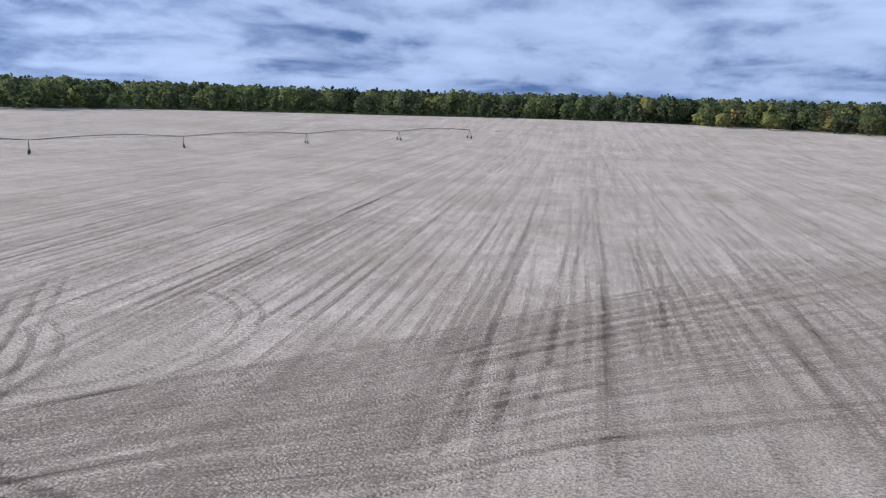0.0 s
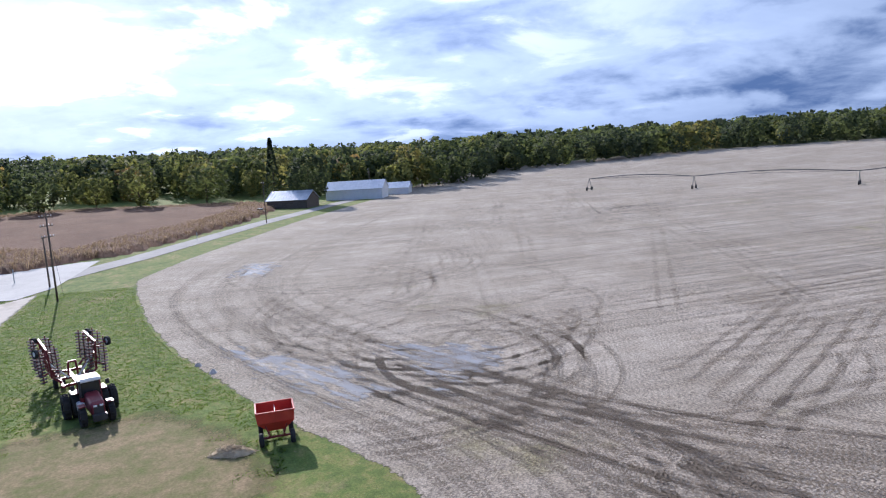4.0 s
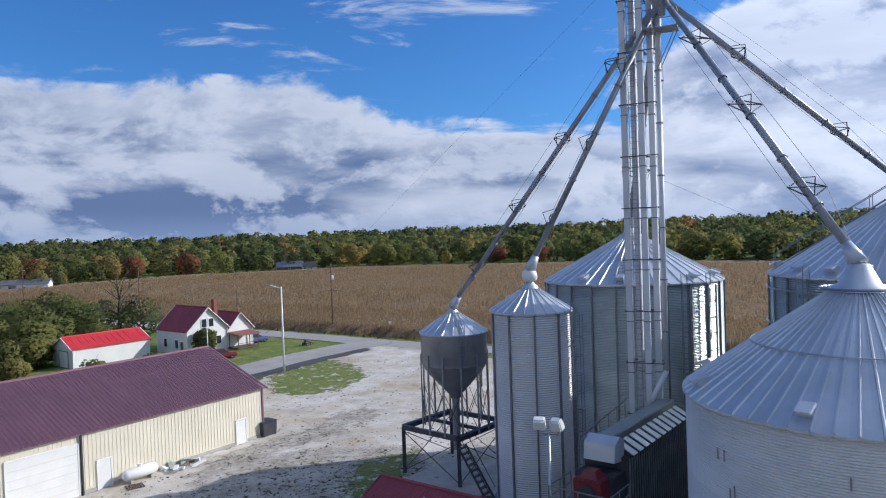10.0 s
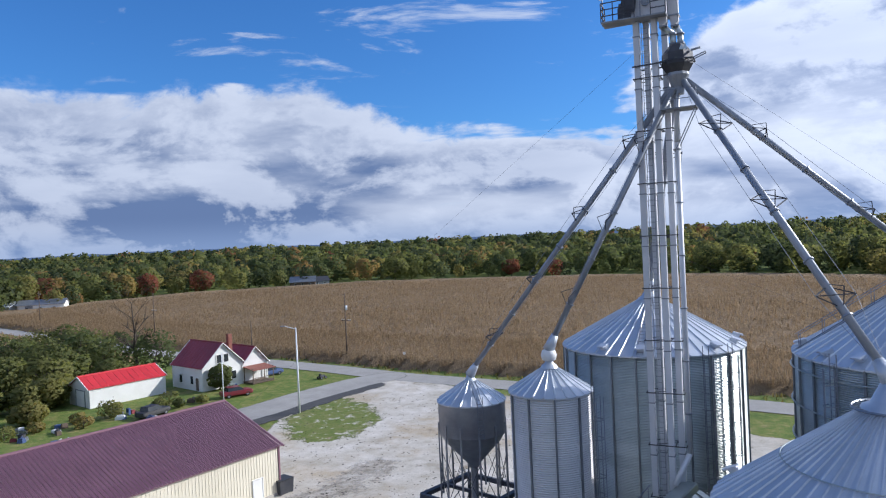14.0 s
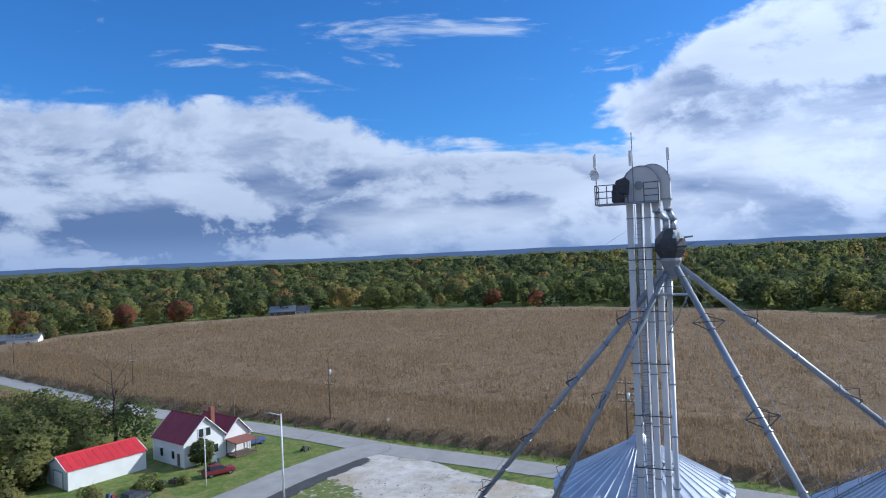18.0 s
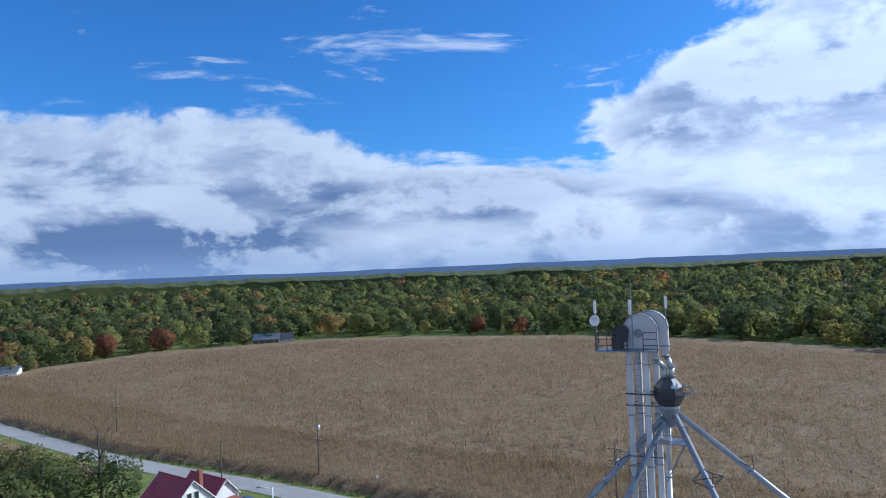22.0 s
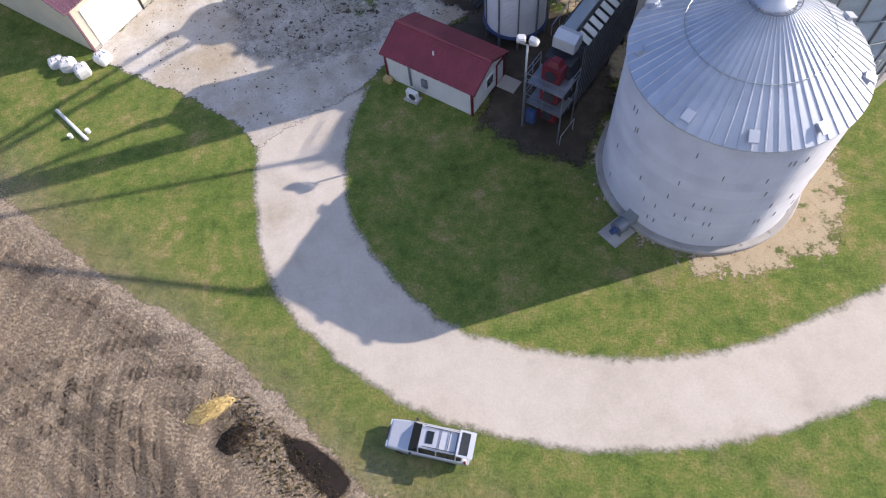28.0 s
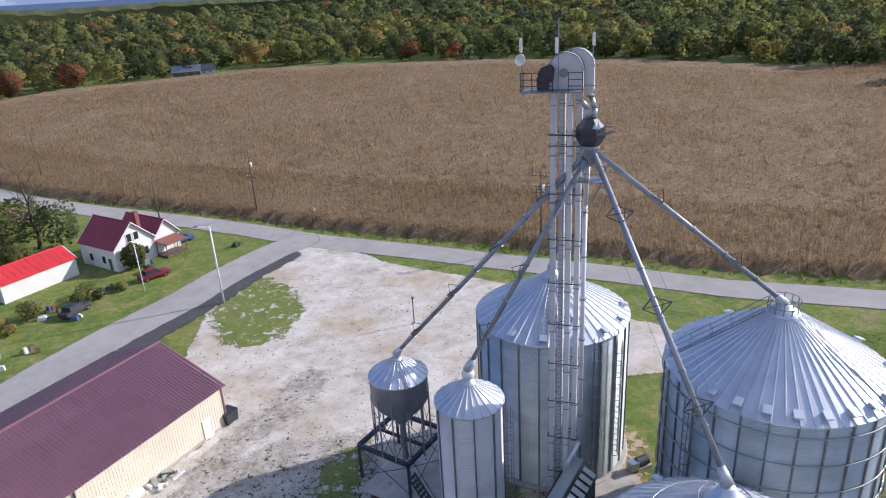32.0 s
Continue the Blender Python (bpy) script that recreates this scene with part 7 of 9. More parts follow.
EDGE_TREES = [(-87, -468, 11, 12, 0.45), (-120, -462, 10, 10, 0.55), (-143, -455, 12, 12, 0.4), (-160, -447, 9, 10, 0.72), (-175, -440, 12, 11, 0.5), (-60, -470, 10, 11, 0.5), (-200, -430, 12, 12, 0.45)]
for i, (x, y, h, w, tint) in enumerate(EDGE_TREES):
    single_tree("tree", x, y, h, w, tint, "sunlit yellow-green tree at the far field edge", 500, 0.7, seed=60 + i, group="field edge trees")

GARDEN = [(-74, 102, 5, 7, 0.45, 0), (-70, 108, 7, 8, 0.30, 0), (-78, 112, 8, 9, 0.34, 0), (-68, 117, 8, 9, 0.22, 0), (-76, 122, 9, 10, 0.28, 0), (-84, 128, 9, 10, 0.40, 0), (-92, 134, 8, 9, 0.50, 0), (-86, 118, 7, 8, 0.42, 0), (-70, 128, 8, 8, 0.18, 0),
          (-60, 120, 9, 7, 0.15, 0), (-62, 108, 5.5, 5, 0.32, 0), (-66, 98, 4.5, 5, 0.48, 0), (-72, 92, 4.0, 5, 0.5, 0), (-43, 107, 4.2, 3.6, 0.25, 0), (-78, 94, 5, 6, 0.45, 0), (-84, 102, 6, 7, 0.36, 0), (-84.5, 117, 9, 9, 0.26, 0), (-74, 110, 9, 9, 0.3, 0), (-76.5, 102, 8, 8, 0.34, 0), (-65, 97, 5, 5, 0.46, 0), (-72, 116, 10, 9, 0.24, 0), (-80, 126, 10, 9, 0.3, 0), (-73, 122, 9, 8, 0.36, 0), (-70, 104, 7, 7, 0.4, 0), (-71.3, 92.9, 4, 5, 0.4, 0), (-66.9, 95.0, 4.5, 5, 0.44, 0), (-80.3, 105.0, 6, 7, 0.36, 0), (-77.4, 109.9, 7, 7, 0.3, 0), (-66.5, 100.3, 5, 6, 0.42, 0), (-70.3, 86.0, 3, 4, 0.5, 0), (-61.9, 88.1, 3.2, 4.5, 0.5, 0), (-86.6, 120.1, 8, 8, 0.25, 0), (-98.5, 130.5, 8, 8, 0.3, 0)]
for i, (x, y, h, w, tint, b) in enumerate(GARDEN):
    single_tree("shrub_tree", x, y, h, w * 1.2, tint + 0.06, "leafy green shrub tree in the overgrown garden", 1000, 0.32, base=0.04, seed=80 + i, group="garden shrubs", category="shrub")
single_tree("bare_tree", -64.2, 120.5, 15, 11, 0.5, "bare leafless tree behind the red-roofed house", bare=True, seed=99)
for i, (x, y, h, w, tint) in enumerate([(-51.6, 91, 2.2, 2.6, 0.5), (-47, 94.5, 1.8, 2.4, 0.42), (-44.5, 95.5, 1.4, 2.0, 0.35), (-55, 88, 1.6, 2.4, 0.6), (-58, 84, 1.5, 2.4, 0.62), (-62, 88, 1.6, 2.5, 0.55), (-40, 104.5, 1.2, 1.8, 0.3), (-52.0, 90.6, 2.6, 4, 0.5), (-46.6, 96.9, 2.2, 3.4, 0.42), (-44.2, 111.1, 3.0, 3.4, 0.36), (-52.7, 85.6, 1.6, 2.6, 0.66), (-60.0, 80.8, 1.8, 3, 0.5), (-42.2, 98.1, 1.2, 2.2, 0.5)]):
    single_tree("bush", x, y, h, w, tint, "low scrubby bush in the cluttered garden", 260, 0.2, base=0.0, seed=120 + i, group="garden bushes", category="bush")


# ---- corn ----
CORN = [(-185, 236), (-83, 160.5), (-63, 148.5), (-44, 138), (-30, 130), (-15, 120.5), (4.5, 110.5), (16.5, 104), (33, 95), (46, 87.5), (59, 81.5), (72, 76), (98, 63), (121, 55), (134, 64), (149, 79), (180, 118), (246, 205), (272, 250), (236, 268), (190, 254), (170, 262), (120, 322), (64, 358), (0, 380), (-70, 392), (-160, 352), (-212, 268)]
WEST_CORN = [(-190, 222), (-87, 150), (-74, 138), (-92, 120), (-150, 95), (-300, 200), (-300, 290)]
EAST_CROP = [(141, 56), (156, 66), (190, 110), (226, 152), (262, 145), (285, 118), (300, 95), (296, 50), (292, 16), (262, 6), (215, 15), (160, 36)]


def corn_tops(x, y, s):
    n = np.array([noise.noise(Vector((float(a) * 0.05, float(b) * 0.05, 0))) for a, b in zip(x.ravel(), y.ravel())]).reshape(x.shape)
    return np.where(s > 0.3, 1.55 + 0.25 * n, -0.4)


sheet("corn_canopy", CANOPY, (-300, 50, 285, 400), 2.2, lambda x, y: inside(CORN, x, y), 0.0, 0.2, "ripe brown corn standing in a wide field", "corn field", corn_tops)
sheet("west_corn_canopy", CANOPY, (-300, 90, -70, 295), 2.5, lambda x, y: inside(WEST_CORN, x, y), 0.0, 0.2, "ripe brown corn across the road", "corn field", corn_tops)
sheet("east_crop", RUST_CROP, (135, 0, 305, 156), 2.2, lambda x, y: inside(EAST_CROP, x, y), 0.0, 0.2, "rust-brown standing crop beyond the side road", "crop field", lambda x, y, s: corn_tops(x, y, s) * 0.75)


def corn_stalks(name, poly, box, row, gap, seed, near, cap, label, deep=None, tall=(1.9, 2.6), lean=0.12, wide=1.0):
    """Standing stalks with drooping leaves, in rows along the road, as one mesh. near: how far in from the edge they stand."""
    rng = np.random.default_rng(seed)
    a = math.atan2(-0.5, 0.866)
    x0, y0, x1, y1 = box
    n = int((x1 - x0) * (y1 - y0) / (row * gap))
    x, y = rng.uniform(x0, x1, n), rng.uniform(y0, y1, n)
    v = -x * math.sin(a) + y * math.cos(a)
    v2 = np.round(v / row) * row + rng.normal(0, 0.05, n)
    x, y = x - (v2 - v) * math.sin(a), y + (v2 - v) * math.cos(a)
    s = inside(poly, x, y)
    ok = (s > near[0]) & (s < near[1])
    x, y = x[ok][:cap], y[ok][:cap]
    n = len(x)
    z = height(x, y)
    h = rng.uniform(*tall, n) * (1 + 0.12 * np.sin(x * 0.07) * np.cos(y * 0.05))
    base = np.stack([x, y, z], 1)
    top = base + np.stack([rng.normal(0, lean, n), rng.normal(0, lean, n), h], 1)
    ang = rng.uniform(0, np.pi, n)
    d = np.stack([np.cos(ang), np.sin(ang), 0 * ang], 1)
    w = 0.05 * wide
    quads = [np.stack([base - d * w, base + d * w, top + d * w * 0.6, top - d * w * 0.6], 1)]
    for k in range(4):
        f = rng.uniform(0.35, 0.95, (n, 1))
        root = base + (top - base) * f
        b = ang + np.pi * (k % 2) + rng.normal(0, 0.7, n)
        out = np.stack([np.cos(b), np.sin(b), 0 * b], 1)
        side = np.stack([-np.sin(b), np.cos(b), 0 * b], 1)
        ln = rng.uniform(0.35, 0.75, (n, 1)) * wide
        mid = root + out * ln * 0.55 + np.array([0, 0, 0.18])
        tip = root + out * ln - np.array([0, 0, 1]) * rng.uniform(0.05, 0.5, (n, 1))
        quads.append(np.stack([root, mid - side * 0.055 * wide, tip, mid + side * 0.055 * wide], 1))
    q = np.concatenate(quads)
    t = np.repeat(np.tile(np.clip(rng.normal(0.5, 0.2, n), 0, 1), 5) + np.concatenate([np.full(n, -0.1)] + [np.full(n, 0.05)] * 4), 4)
    me = quick_mesh(name, q.reshape(-1, 3), np.arange(len(q) * 4).reshape(-1, 4), CORN_MAT, np.clip(t, 0, 1))
    return tagged(new(name, me), label, "corn", "", "stuff")


corn_stalks("corn_edge_stalks", CORN, (-200, 50, 190, 250), 0.76, 0.42, 11, (0.2, 26), 52000, "dry brown corn stalks along the road edge")
corn_stalks("corn_field_stalks", CORN, (-210, 70, 270, 392), 1.5, 1.1, 12, (20, 300), 62000, "dry brown corn stalks filling the field", tall=(1.9, 2.7), wide=2.0)
corn_stalks("west_corn_stalks", WEST_CORN, (-200, 95, -70, 240), 1.5, 0.9, 13, (0.2, 200), 9000, "dry corn stalks across the road", wide=1.8)
corn_stalks("east_crop_stalks", EAST_CROP, (140, 0, 300, 156), 1.2, 0.8, 14, (0.2, 14), 9000, "dry rust-brown stalks at the crop edge", tall=(1.3, 1.8), wide=1.6)


BLADES = leaf_material("grass_blades", [(0.0, (0.060, 0.120, 0.018)), (0.45, (0.120, 0.190, 0.030)), (0.75, (0.21, 0.23, 0.06)), (1.0, (0.34, 0.27, 0.13))], 0.7, 0.2, (1.5, 1.7, 0.9))


def grass_tufts(name, sdf, box, n, seed, label, tint, hgt=(0.12, 0.3), size=1.0, mat=LEAVES):
    rng = np.random.default_rng(seed)
    x, y = rng.uniform(box[0], box[2], n), rng.uniform(box[1], box[3], n)
    ok = sdf(x, y) > 0
    x, y = x[ok], y[ok]
    n = len(x)
    base = np.stack([x, y, height(x, y)], 1)
    qs = []
    for k in range(3):
        a = rng.uniform(0, 6.28, n)
        d = np.stack([np.cos(a), np.sin(a), 0 * a], 1)
        h = rng.uniform(*hgt, (n, 1))
        w = 0.06 * size
        lean = d[:, [1, 0, 2]] * rng.uniform(-0.12, 0.12, (n, 1)) * size
        off = rng.normal(0, 0.10 * size, (n, 3)) * np.array([1, 1, 0])
        qs.append(np.stack([base + off - d * w, base + off + d * w, base + off + lean + d * w * 0.2 + np.array([0, 0, 1]) * h, base + off + lean - d * w * 0.2 + np.array([0, 0, 1]) * h], 1))
    q = np.concatenate(qs)
    t = np.repeat(np.tile(np.clip(rng.normal(tint, 0.08, n), 0, 1), 3), 4)
    up = np.tile(np.array([[0.0, 0.0, 1.0]]), (len(q) * 4, 1))
    return tagged(new(name, quick_mesh(name, q.reshape(-1, 3), np.arange(len(q) * 4).reshape(-1, 4), mat, t, up)), label, "grass", "", "stuff")


grass_tufts("verge_grass", lambda x, y: np.minimum(np.minimum(along(ROAD, 7.4, x, y), -along(ROAD, 3.5, x, y)), inside(CORN, x, y) + 4.6), (-200, 40, 130, 250), 42000, 21, "long yellow-green grass on the road verge", 0.60, (0.25, 0.6), 2.0)


# short blades on the open grass, thinner where it has browned
def off_paths(x, y):
    return np.minimum.reduce([-inside(DRIVE_OUT + DRIVE_IN, x, y), -inside(YARD, x, y), -along(ROAD, 3.2, x, y), -inside(FIELD, x, y), -along(LANE, 3.6, x, y)]) - 0.3


WORN = [(48, 26), (57, 20), (56, 9), (46, 4), (36, 6), (40, 17)]
grass_tufts("roadside_grass", lambda x, y: np.minimum.reduce([off_paths(x, y), 0.5 - inside(CORN, x, y), -1.5 * inside(WORN, x, y) - 1 + 4 * np.sin(x * 1.3) * np.sin(y * 1.1)]), (42, 2, 118, 66), 80000, 22, "short bright green grass beside the drive and road", 0.50, (0.03, 0.07), 0.9, BLADES)


# ---- tyre marks in the field ----
def tyre_tracks():
    rnd = random.Random(17)
    lines = []

    def straight(x, y, az, length, weight, wob=0.0):
        pts, a = [], radians(az)
        k = int(length / 4)
        for i in range(k + 1):
            b = a + wob * math.sin(i * 0.11 + x)
            pts.append((x, y))
            x, y = x + 4 * math.sin(b), y + 4 * math.cos(b)
        lines.append((pts, weight))

    def pair(x, y, az, length, weight, gauge=2.1, wob=0.0):
        a = radians(az)
        for e in (-0.5, 0.5):
            straight(x + math.cos(a) * gauge * e, y - math.sin(a) * gauge * e, az, length, weight, wob)

    x = -240.0
    while x < 180:
        pair(x, -34 - rnd.uniform(0, 22) - max(0, x - 30) * 0.25, 176.3 + rnd.uniform(-1.0, 1.0) + (4 if rnd.random() < 0.08 else 0), rnd.uniform(180, 420), rnd.uniform(0.25, 0.8), rnd.choice([0.9, 1.9, 2.2, 3.0]), 0.010)
        x += rnd.uniform(1.6, 3.6)
    # the fan of the turning strip, between its near and its far side
    near_side = np.array([(60, -2), (47, -9), (31, -19), (22, -26), (12, -31.5), (1, -41), (-17, -51), (-45, -66), (-80, -84)], float)
    far_side = np.array([(62, -10), (50, -18), (39, -27), (31, -37), (18.5, -49), (2, -69), (-30, -102), (-58, -131), (-90, -164)], float)
    for i in range(40):
        f = -0.12 + 1.2 * (i + rnd.uniform(-0.4, 0.4)) / 39
        tilt = rnd.uniform(-0.16, 0.16)
        P = [near_side[k] + (far_side[k] - near_side[k]) * (f + tilt * (k / 8 - 0.5)) for k in range(9)]
        fp = []
        for p, q in zip(P, P[1:]):
            fp += [p + (q - p) * (j / 10) for j in range(10)]
        for _ in range(10):
            fp = [fp[0]] + [(p + q * 2 + r) / 4 for p, q, r in zip(fp, fp[1:], fp[2:])] + [fp[-1]]
        lines.append(([tuple(p) for p in fp[rnd.randint(0, 24):len(fp) - rnd.randint(0, 40)]], rnd.uniform(0.22, 0.6)))
    for i in range(5):
        pair(36 + i * 3.6, -27 - i * 1.0, 141 + rnd.uniform(-4, 4), rnd.uniform(24, 46), rnd.uniform(0.5, 0.8), 2.0, 0.05)
    for i in range(46):
        pair(rnd.uniform(62, 200), rnd.uniform(-90, 5), rnd.choice([104, 112, 120, 176]) + rnd.uniform(-5, 5), rnd.uniform(60, 170), rnd.uniform(0.3, 0.6), 2.1, 0.03)
    for i in range(12):
        pair(-25 + i * 1.5, 14 - i * 1.1, 172 + i * 2.0 + rnd.uniform(-6, 6), rnd.uniform(14, 40), rnd.uniform(0.5, 0.9), 1.9, 0.07)
    # headland turns that follow the field's edge
    edge = [(-60, 45.5), (-34, 27.3), (-28, 23), (-22.4, 19.1), (-18.7, 17.2), (-12.5, 12.3), (-9.6, 9.5), (-6.6, 6), (4, 1.2), (20, -3.5), (33, -6.2), (39.5, -5), (46, -1.2), (53.2, 3.2), (61, 6.8), (75, 13.4), (90, 19), (106, 22), (124, 20), (145, 14), (205, -8), (277, -40)]
    fine = []
    for p, q in zip(edge, edge[1:]):
        k = max(1, int(math.dist(p, q) / 3))
        fine += [(p[0] + (q[0] - p[0]) * i / k, p[1] + (q[1] - p[1]) * i / k) for i in range(k)]
    for _ in range(6):
        fine = [fine[0]] + [((a[0] + b[0] * 2 + c[0]) / 4, (a[1] + b[1] * 2 + c[1]) / 4) for a, b, c in zip(fine, fine[1:], fine[2:])] + [fine[-1]]
    off = 2.2
    while off < 21:
        pts = []
        for i in range(1, len(fine) - 1):
            dx, dy = fine[i + 1][0] - fine[i - 1][0], fine[i + 1][1] - fine[i - 1][1]
            l = math.hypot(dx, dy)
            w = off + 0.5 * math.sin(i * 0.13 + off)
            pts.append((fine[i][0] + dy / l * w, fine[i][1] - dx / l * w))
        a = rnd.randint(0, 12)
        lines.append((pts[a:len(pts) - rnd.randint(0, 20)], rnd.uniform(0.35, 0.8)))
        off += rnd.choice([0.6, 0.75, 1.0, 1.9])
    # curved passes at the western field edge
    for i in range(40):
        x0, c = -15.0 - 0.62 * i + rnd.uniform(-0.2, 0.2), max(0.7, 2.9 - 0.05 * i) + rnd.uniform(-0.3, 0.3)
        y0 = 12.4 + rnd.uniform(-0.7, 0.7)
        lines.append(([(x0 + c * ((y - y0) / 7.5) ** 2, y) for y in np.arange(-9 - rnd.uniform(0, 14), 30, 1.0).tolist()], rnd.uniform(0.35, 0.75)))
    # bundles of passes over the eastern headland: sweeps round the corner and straight runs out to the field
    for cx, cy, r0, a0, a1, k in ((66, -6, 12, 150, 330, 9), (84, -14, 15, 60, 250, 8), (104, -2, 13, 200, 420, 7), (62, -16, 7, 90, 400, 5), (128, -8, 18, 170, 350, 7)):
        for i in range(k):
            r, b0, b1 = r0 + i * rnd.uniform(0.8, 1.25), a0 + rnd.uniform(-25, 25), a1 + rnd.uniform(-25, 25)
            m = max(4, int(abs(b1 - b0) / 5))
            ex = rnd.uniform(0.9, 1.5)
            lines.append(([(cx + ex * r * math.cos(radians(b0 + (b1 - b0) * j / m)), cy + r * math.sin(radians(b0 + (b1 - b0) * j / m))) for j in range(m + 1)], rnd.uniform(0.2, 0.5)))
    for i in range(60):
        pair(rnd.uniform(40, 230), rnd.uniform(-60, -20), 176.3 + rnd.uniform(-1.5, 1.5), rnd.uniform(60, 260), rnd.uniform(0.25, 0.6), rnd.choice([1.9, 2.2, 3.0]), 0.012)
    # wide turning circles
    for cx, cy, r, a0, a1 in ((70, -16, 14, 20, 300), (70, -16, 11.8, 0, 280), (84, -4, 9, 0, 360), (58, -30, 17, 30, 240), (58, -30, 19.1, 30, 240), (96, -22, 16, 90, 330), (120, -10, 20, 60, 300), (120, -10, 22.1, 60, 300), (-20, -4, 16, 40, 190), (-20, -4, 18, 40, 200), (-20, -4, 20.2, 30, 190), (47, -46, 15, 100, 250), (47, -46, 17.1, 100, 250)):
        k = int(abs(a1 - a0) / 6)
        lines.append(([(cx + r * math.cos(radians(a0 + (a1 - a0) * i / k)), cy + r * math.sin(radians(a0 + (a1 - a0) * i / k))) for i in range(k + 1)], 0.65))
    vs, fs, at = [], [], []
    for li, (pts, w) in enumerate(lines):
        P = np.array(pts)
        if len(P) < 3:
            continue
        ok = inside(FIELD, P[:, 0], P[:, 1]) > 0.6
        Z = height(P[:, 0], P[:, 1]) + 0.040 + 0.0015 * (li % 7)
        T = np.gradient(P, axis=0)
        T /= np.linalg.norm(T, axis=1, keepdims=True) + 1e-9
        S = np.stack([-T[:, 1], T[:, 0]], 1) * 0.42
        u = np.concatenate([[0], np.cumsum(np.linalg.norm(np.diff(P, axis=0), axis=1))])
        k0 = len(vs)
        for p, z, s, uu in zip(P, Z, S, u):
            for e in (1, 0, -1):
                vs.append((p[0] + s[0] * e, p[1] + s[1] * e, z))
                at.append((uu, float(e), w))
        for i in range(len(P) - 1):
            if ok[i] and ok[i + 1]:
                for e in (0, 1):
                    a = k0 + i * 3 + e
                    fs.append((a, a + 1, a + 4, a + 3))
    me = bpy.data.meshes.new("tyre_tracks")
    me.from_pydata(vs, [], fs)
    a = me.attributes.new("track", "FLOAT_VECTOR", "POINT")
    a.data.foreach_set("vector", np.array(at, np.float32).ravel())
    me.materials.append(TREAD)
    tagged(new("tyre_tracks", me), "darker tyre tracks pressed into the tan field soil", "tyre marks", "", "stuff")
    # single lug prints of the tracks nearest the yard, shade put into their colour
    rng, quads = np.random.default_rng(5), []
    for li, (pts, w) in enumerate(lines):
        P = np.array(pts, float)
        if len(P) < 3:
            continue
        u = np.concatenate([[0], np.cumsum(np.linalg.norm(np.diff(P, axis=0), axis=1))])
        uu = np.arange(0.2, u[-1] - 0.4, 0.30)
        if len(uu) < 3:
            continue
        C = np.stack([np.interp(uu, u, P[:, 0]), np.interp(uu, u, P[:, 1])], 1)
        T = np.gradient(C, axis=0)
        T /= np.linalg.norm(T, axis=1, keepdims=True) + 1e-9
        S = np.stack([-T[:, 1], T[:, 0]], 1)
        patch = 0.5 + 0.25 * np.sin(C[:, 0] * 0.31 + li) + 0.25 * np.sin(C[:, 1] * 0.23 + C[:, 0] * 0.11 + 2.1 * li)
        ok = (inside(FIELD, C[:, 0], C[:, 1]) > 0.8) & (np.hypot(C[:, 0] - 8, C[:, 1] + 5) < rng.uniform(55, 165, len(C))) & (patch * 0.7 + w * 0.6 + rng.normal(0, 0.14, len(C)) > 0.36)
        C, T, S = C[ok], T[ok], S[ok]
        way = 1 if rnd.random() < 0.5 else -1
        for e in (-1, 1):
            jit = rng.normal(0, 0.015, (len(C), 2))
            a = C + S * e * 0.04 + jit
            b = C + S * e * rng.uniform(0.24, 0.31, (len(C), 1)) + T * 0.17 * way + jit
            th = rng.uniform(0.05, 0.09, (len(C), 1))
            q = np.stack([a, b, b + T * th, a + T * th] if e < 0 else [a, a + T * th, b + T * th, b], 1)
            z = height(C[:, 0], C[:, 1]) + 0.0525 + 0.0008 * (li % 9)
            quads.append(np.concatenate([q, np.repeat(z[:, None, None], 4, 1)], 2))
    q = np.concatenate(quads)
    up = np.tile(np.array([[0.0, 0.0, 1.0]]), (len(q) * 4, 1))
    tagged(new("lug_prints", quick_mesh("lug_prints", q.reshape(-1, 3), np.arange(len(q) * 4).reshape(-1, 4), LUG_SOIL, None, up)), "chevron lug prints left by tractor tyres, their shade painted dark", "tyre marks", "", "stuff")


tyre_tracks()


# ---- vehicles and machines ----
def wheel(parent, c, r, w, axis_rz=0.0, hub=WHITE, name="wheel", lugs=0):
    h = part(name, Shape().tube((0, -w / 2 * 0.6, 0), (0, w / 2 * 0.6, 0), r * 0.55, 18), hub, parent)
    h.matrix_basis = pose(*c, 0, 0, axis_rz)
    prof = [(r * 0.55, -w / 2 * 0.8), (r * 0.82, -w / 2), (r * 0.97, -w / 2 * 0.8), (r, 0), (r * 0.97, w / 2 * 0.8), (r * 0.82, w / 2), (r * 0.55, w / 2 * 0.8)]
    n, s = 26, Shape()
    s.add([(rr * math.cos(2 * math.pi * i / n), yy, rr * math.sin(2 * math.pi * i / n)) for rr, yy in prof for i in range(n)],
          [(j * n + i, j * n + (i + 1) % n, (j + 1) * n + (i + 1) % n, (j + 1) * n + i) for j in range(len(prof) - 1) for i in range(n)])
    for i in range(lugs):
        a = 2 * math.pi * i / lugs
        m = Matrix.Rotation(-a, 4, "Y")
        for e in (-1, 1):
            s.box((r + 0.01, e * w * 0.24, 0), (0.06, w * 0.42, 0.06), e * 0.35, m=m)
    part("tyre", s, RUBBER, h)
    return h


def loft(sections):
    """A skin through cross-sections of equal point count."""
    s, n = Shape(), len(sections[0])
    s.add([p for sec in sections for p in sec], [(j * n + i, j * n + (i + 1) % n, (j + 1) * n + (i + 1) % n, (j + 1) * n + i) for j in range(len(sections) - 1) for i in range(n)] + [tuple(range(n - 1, -1, -1)), tuple(range((len(sections) - 1) * n, len(sections) * n))])
    return s


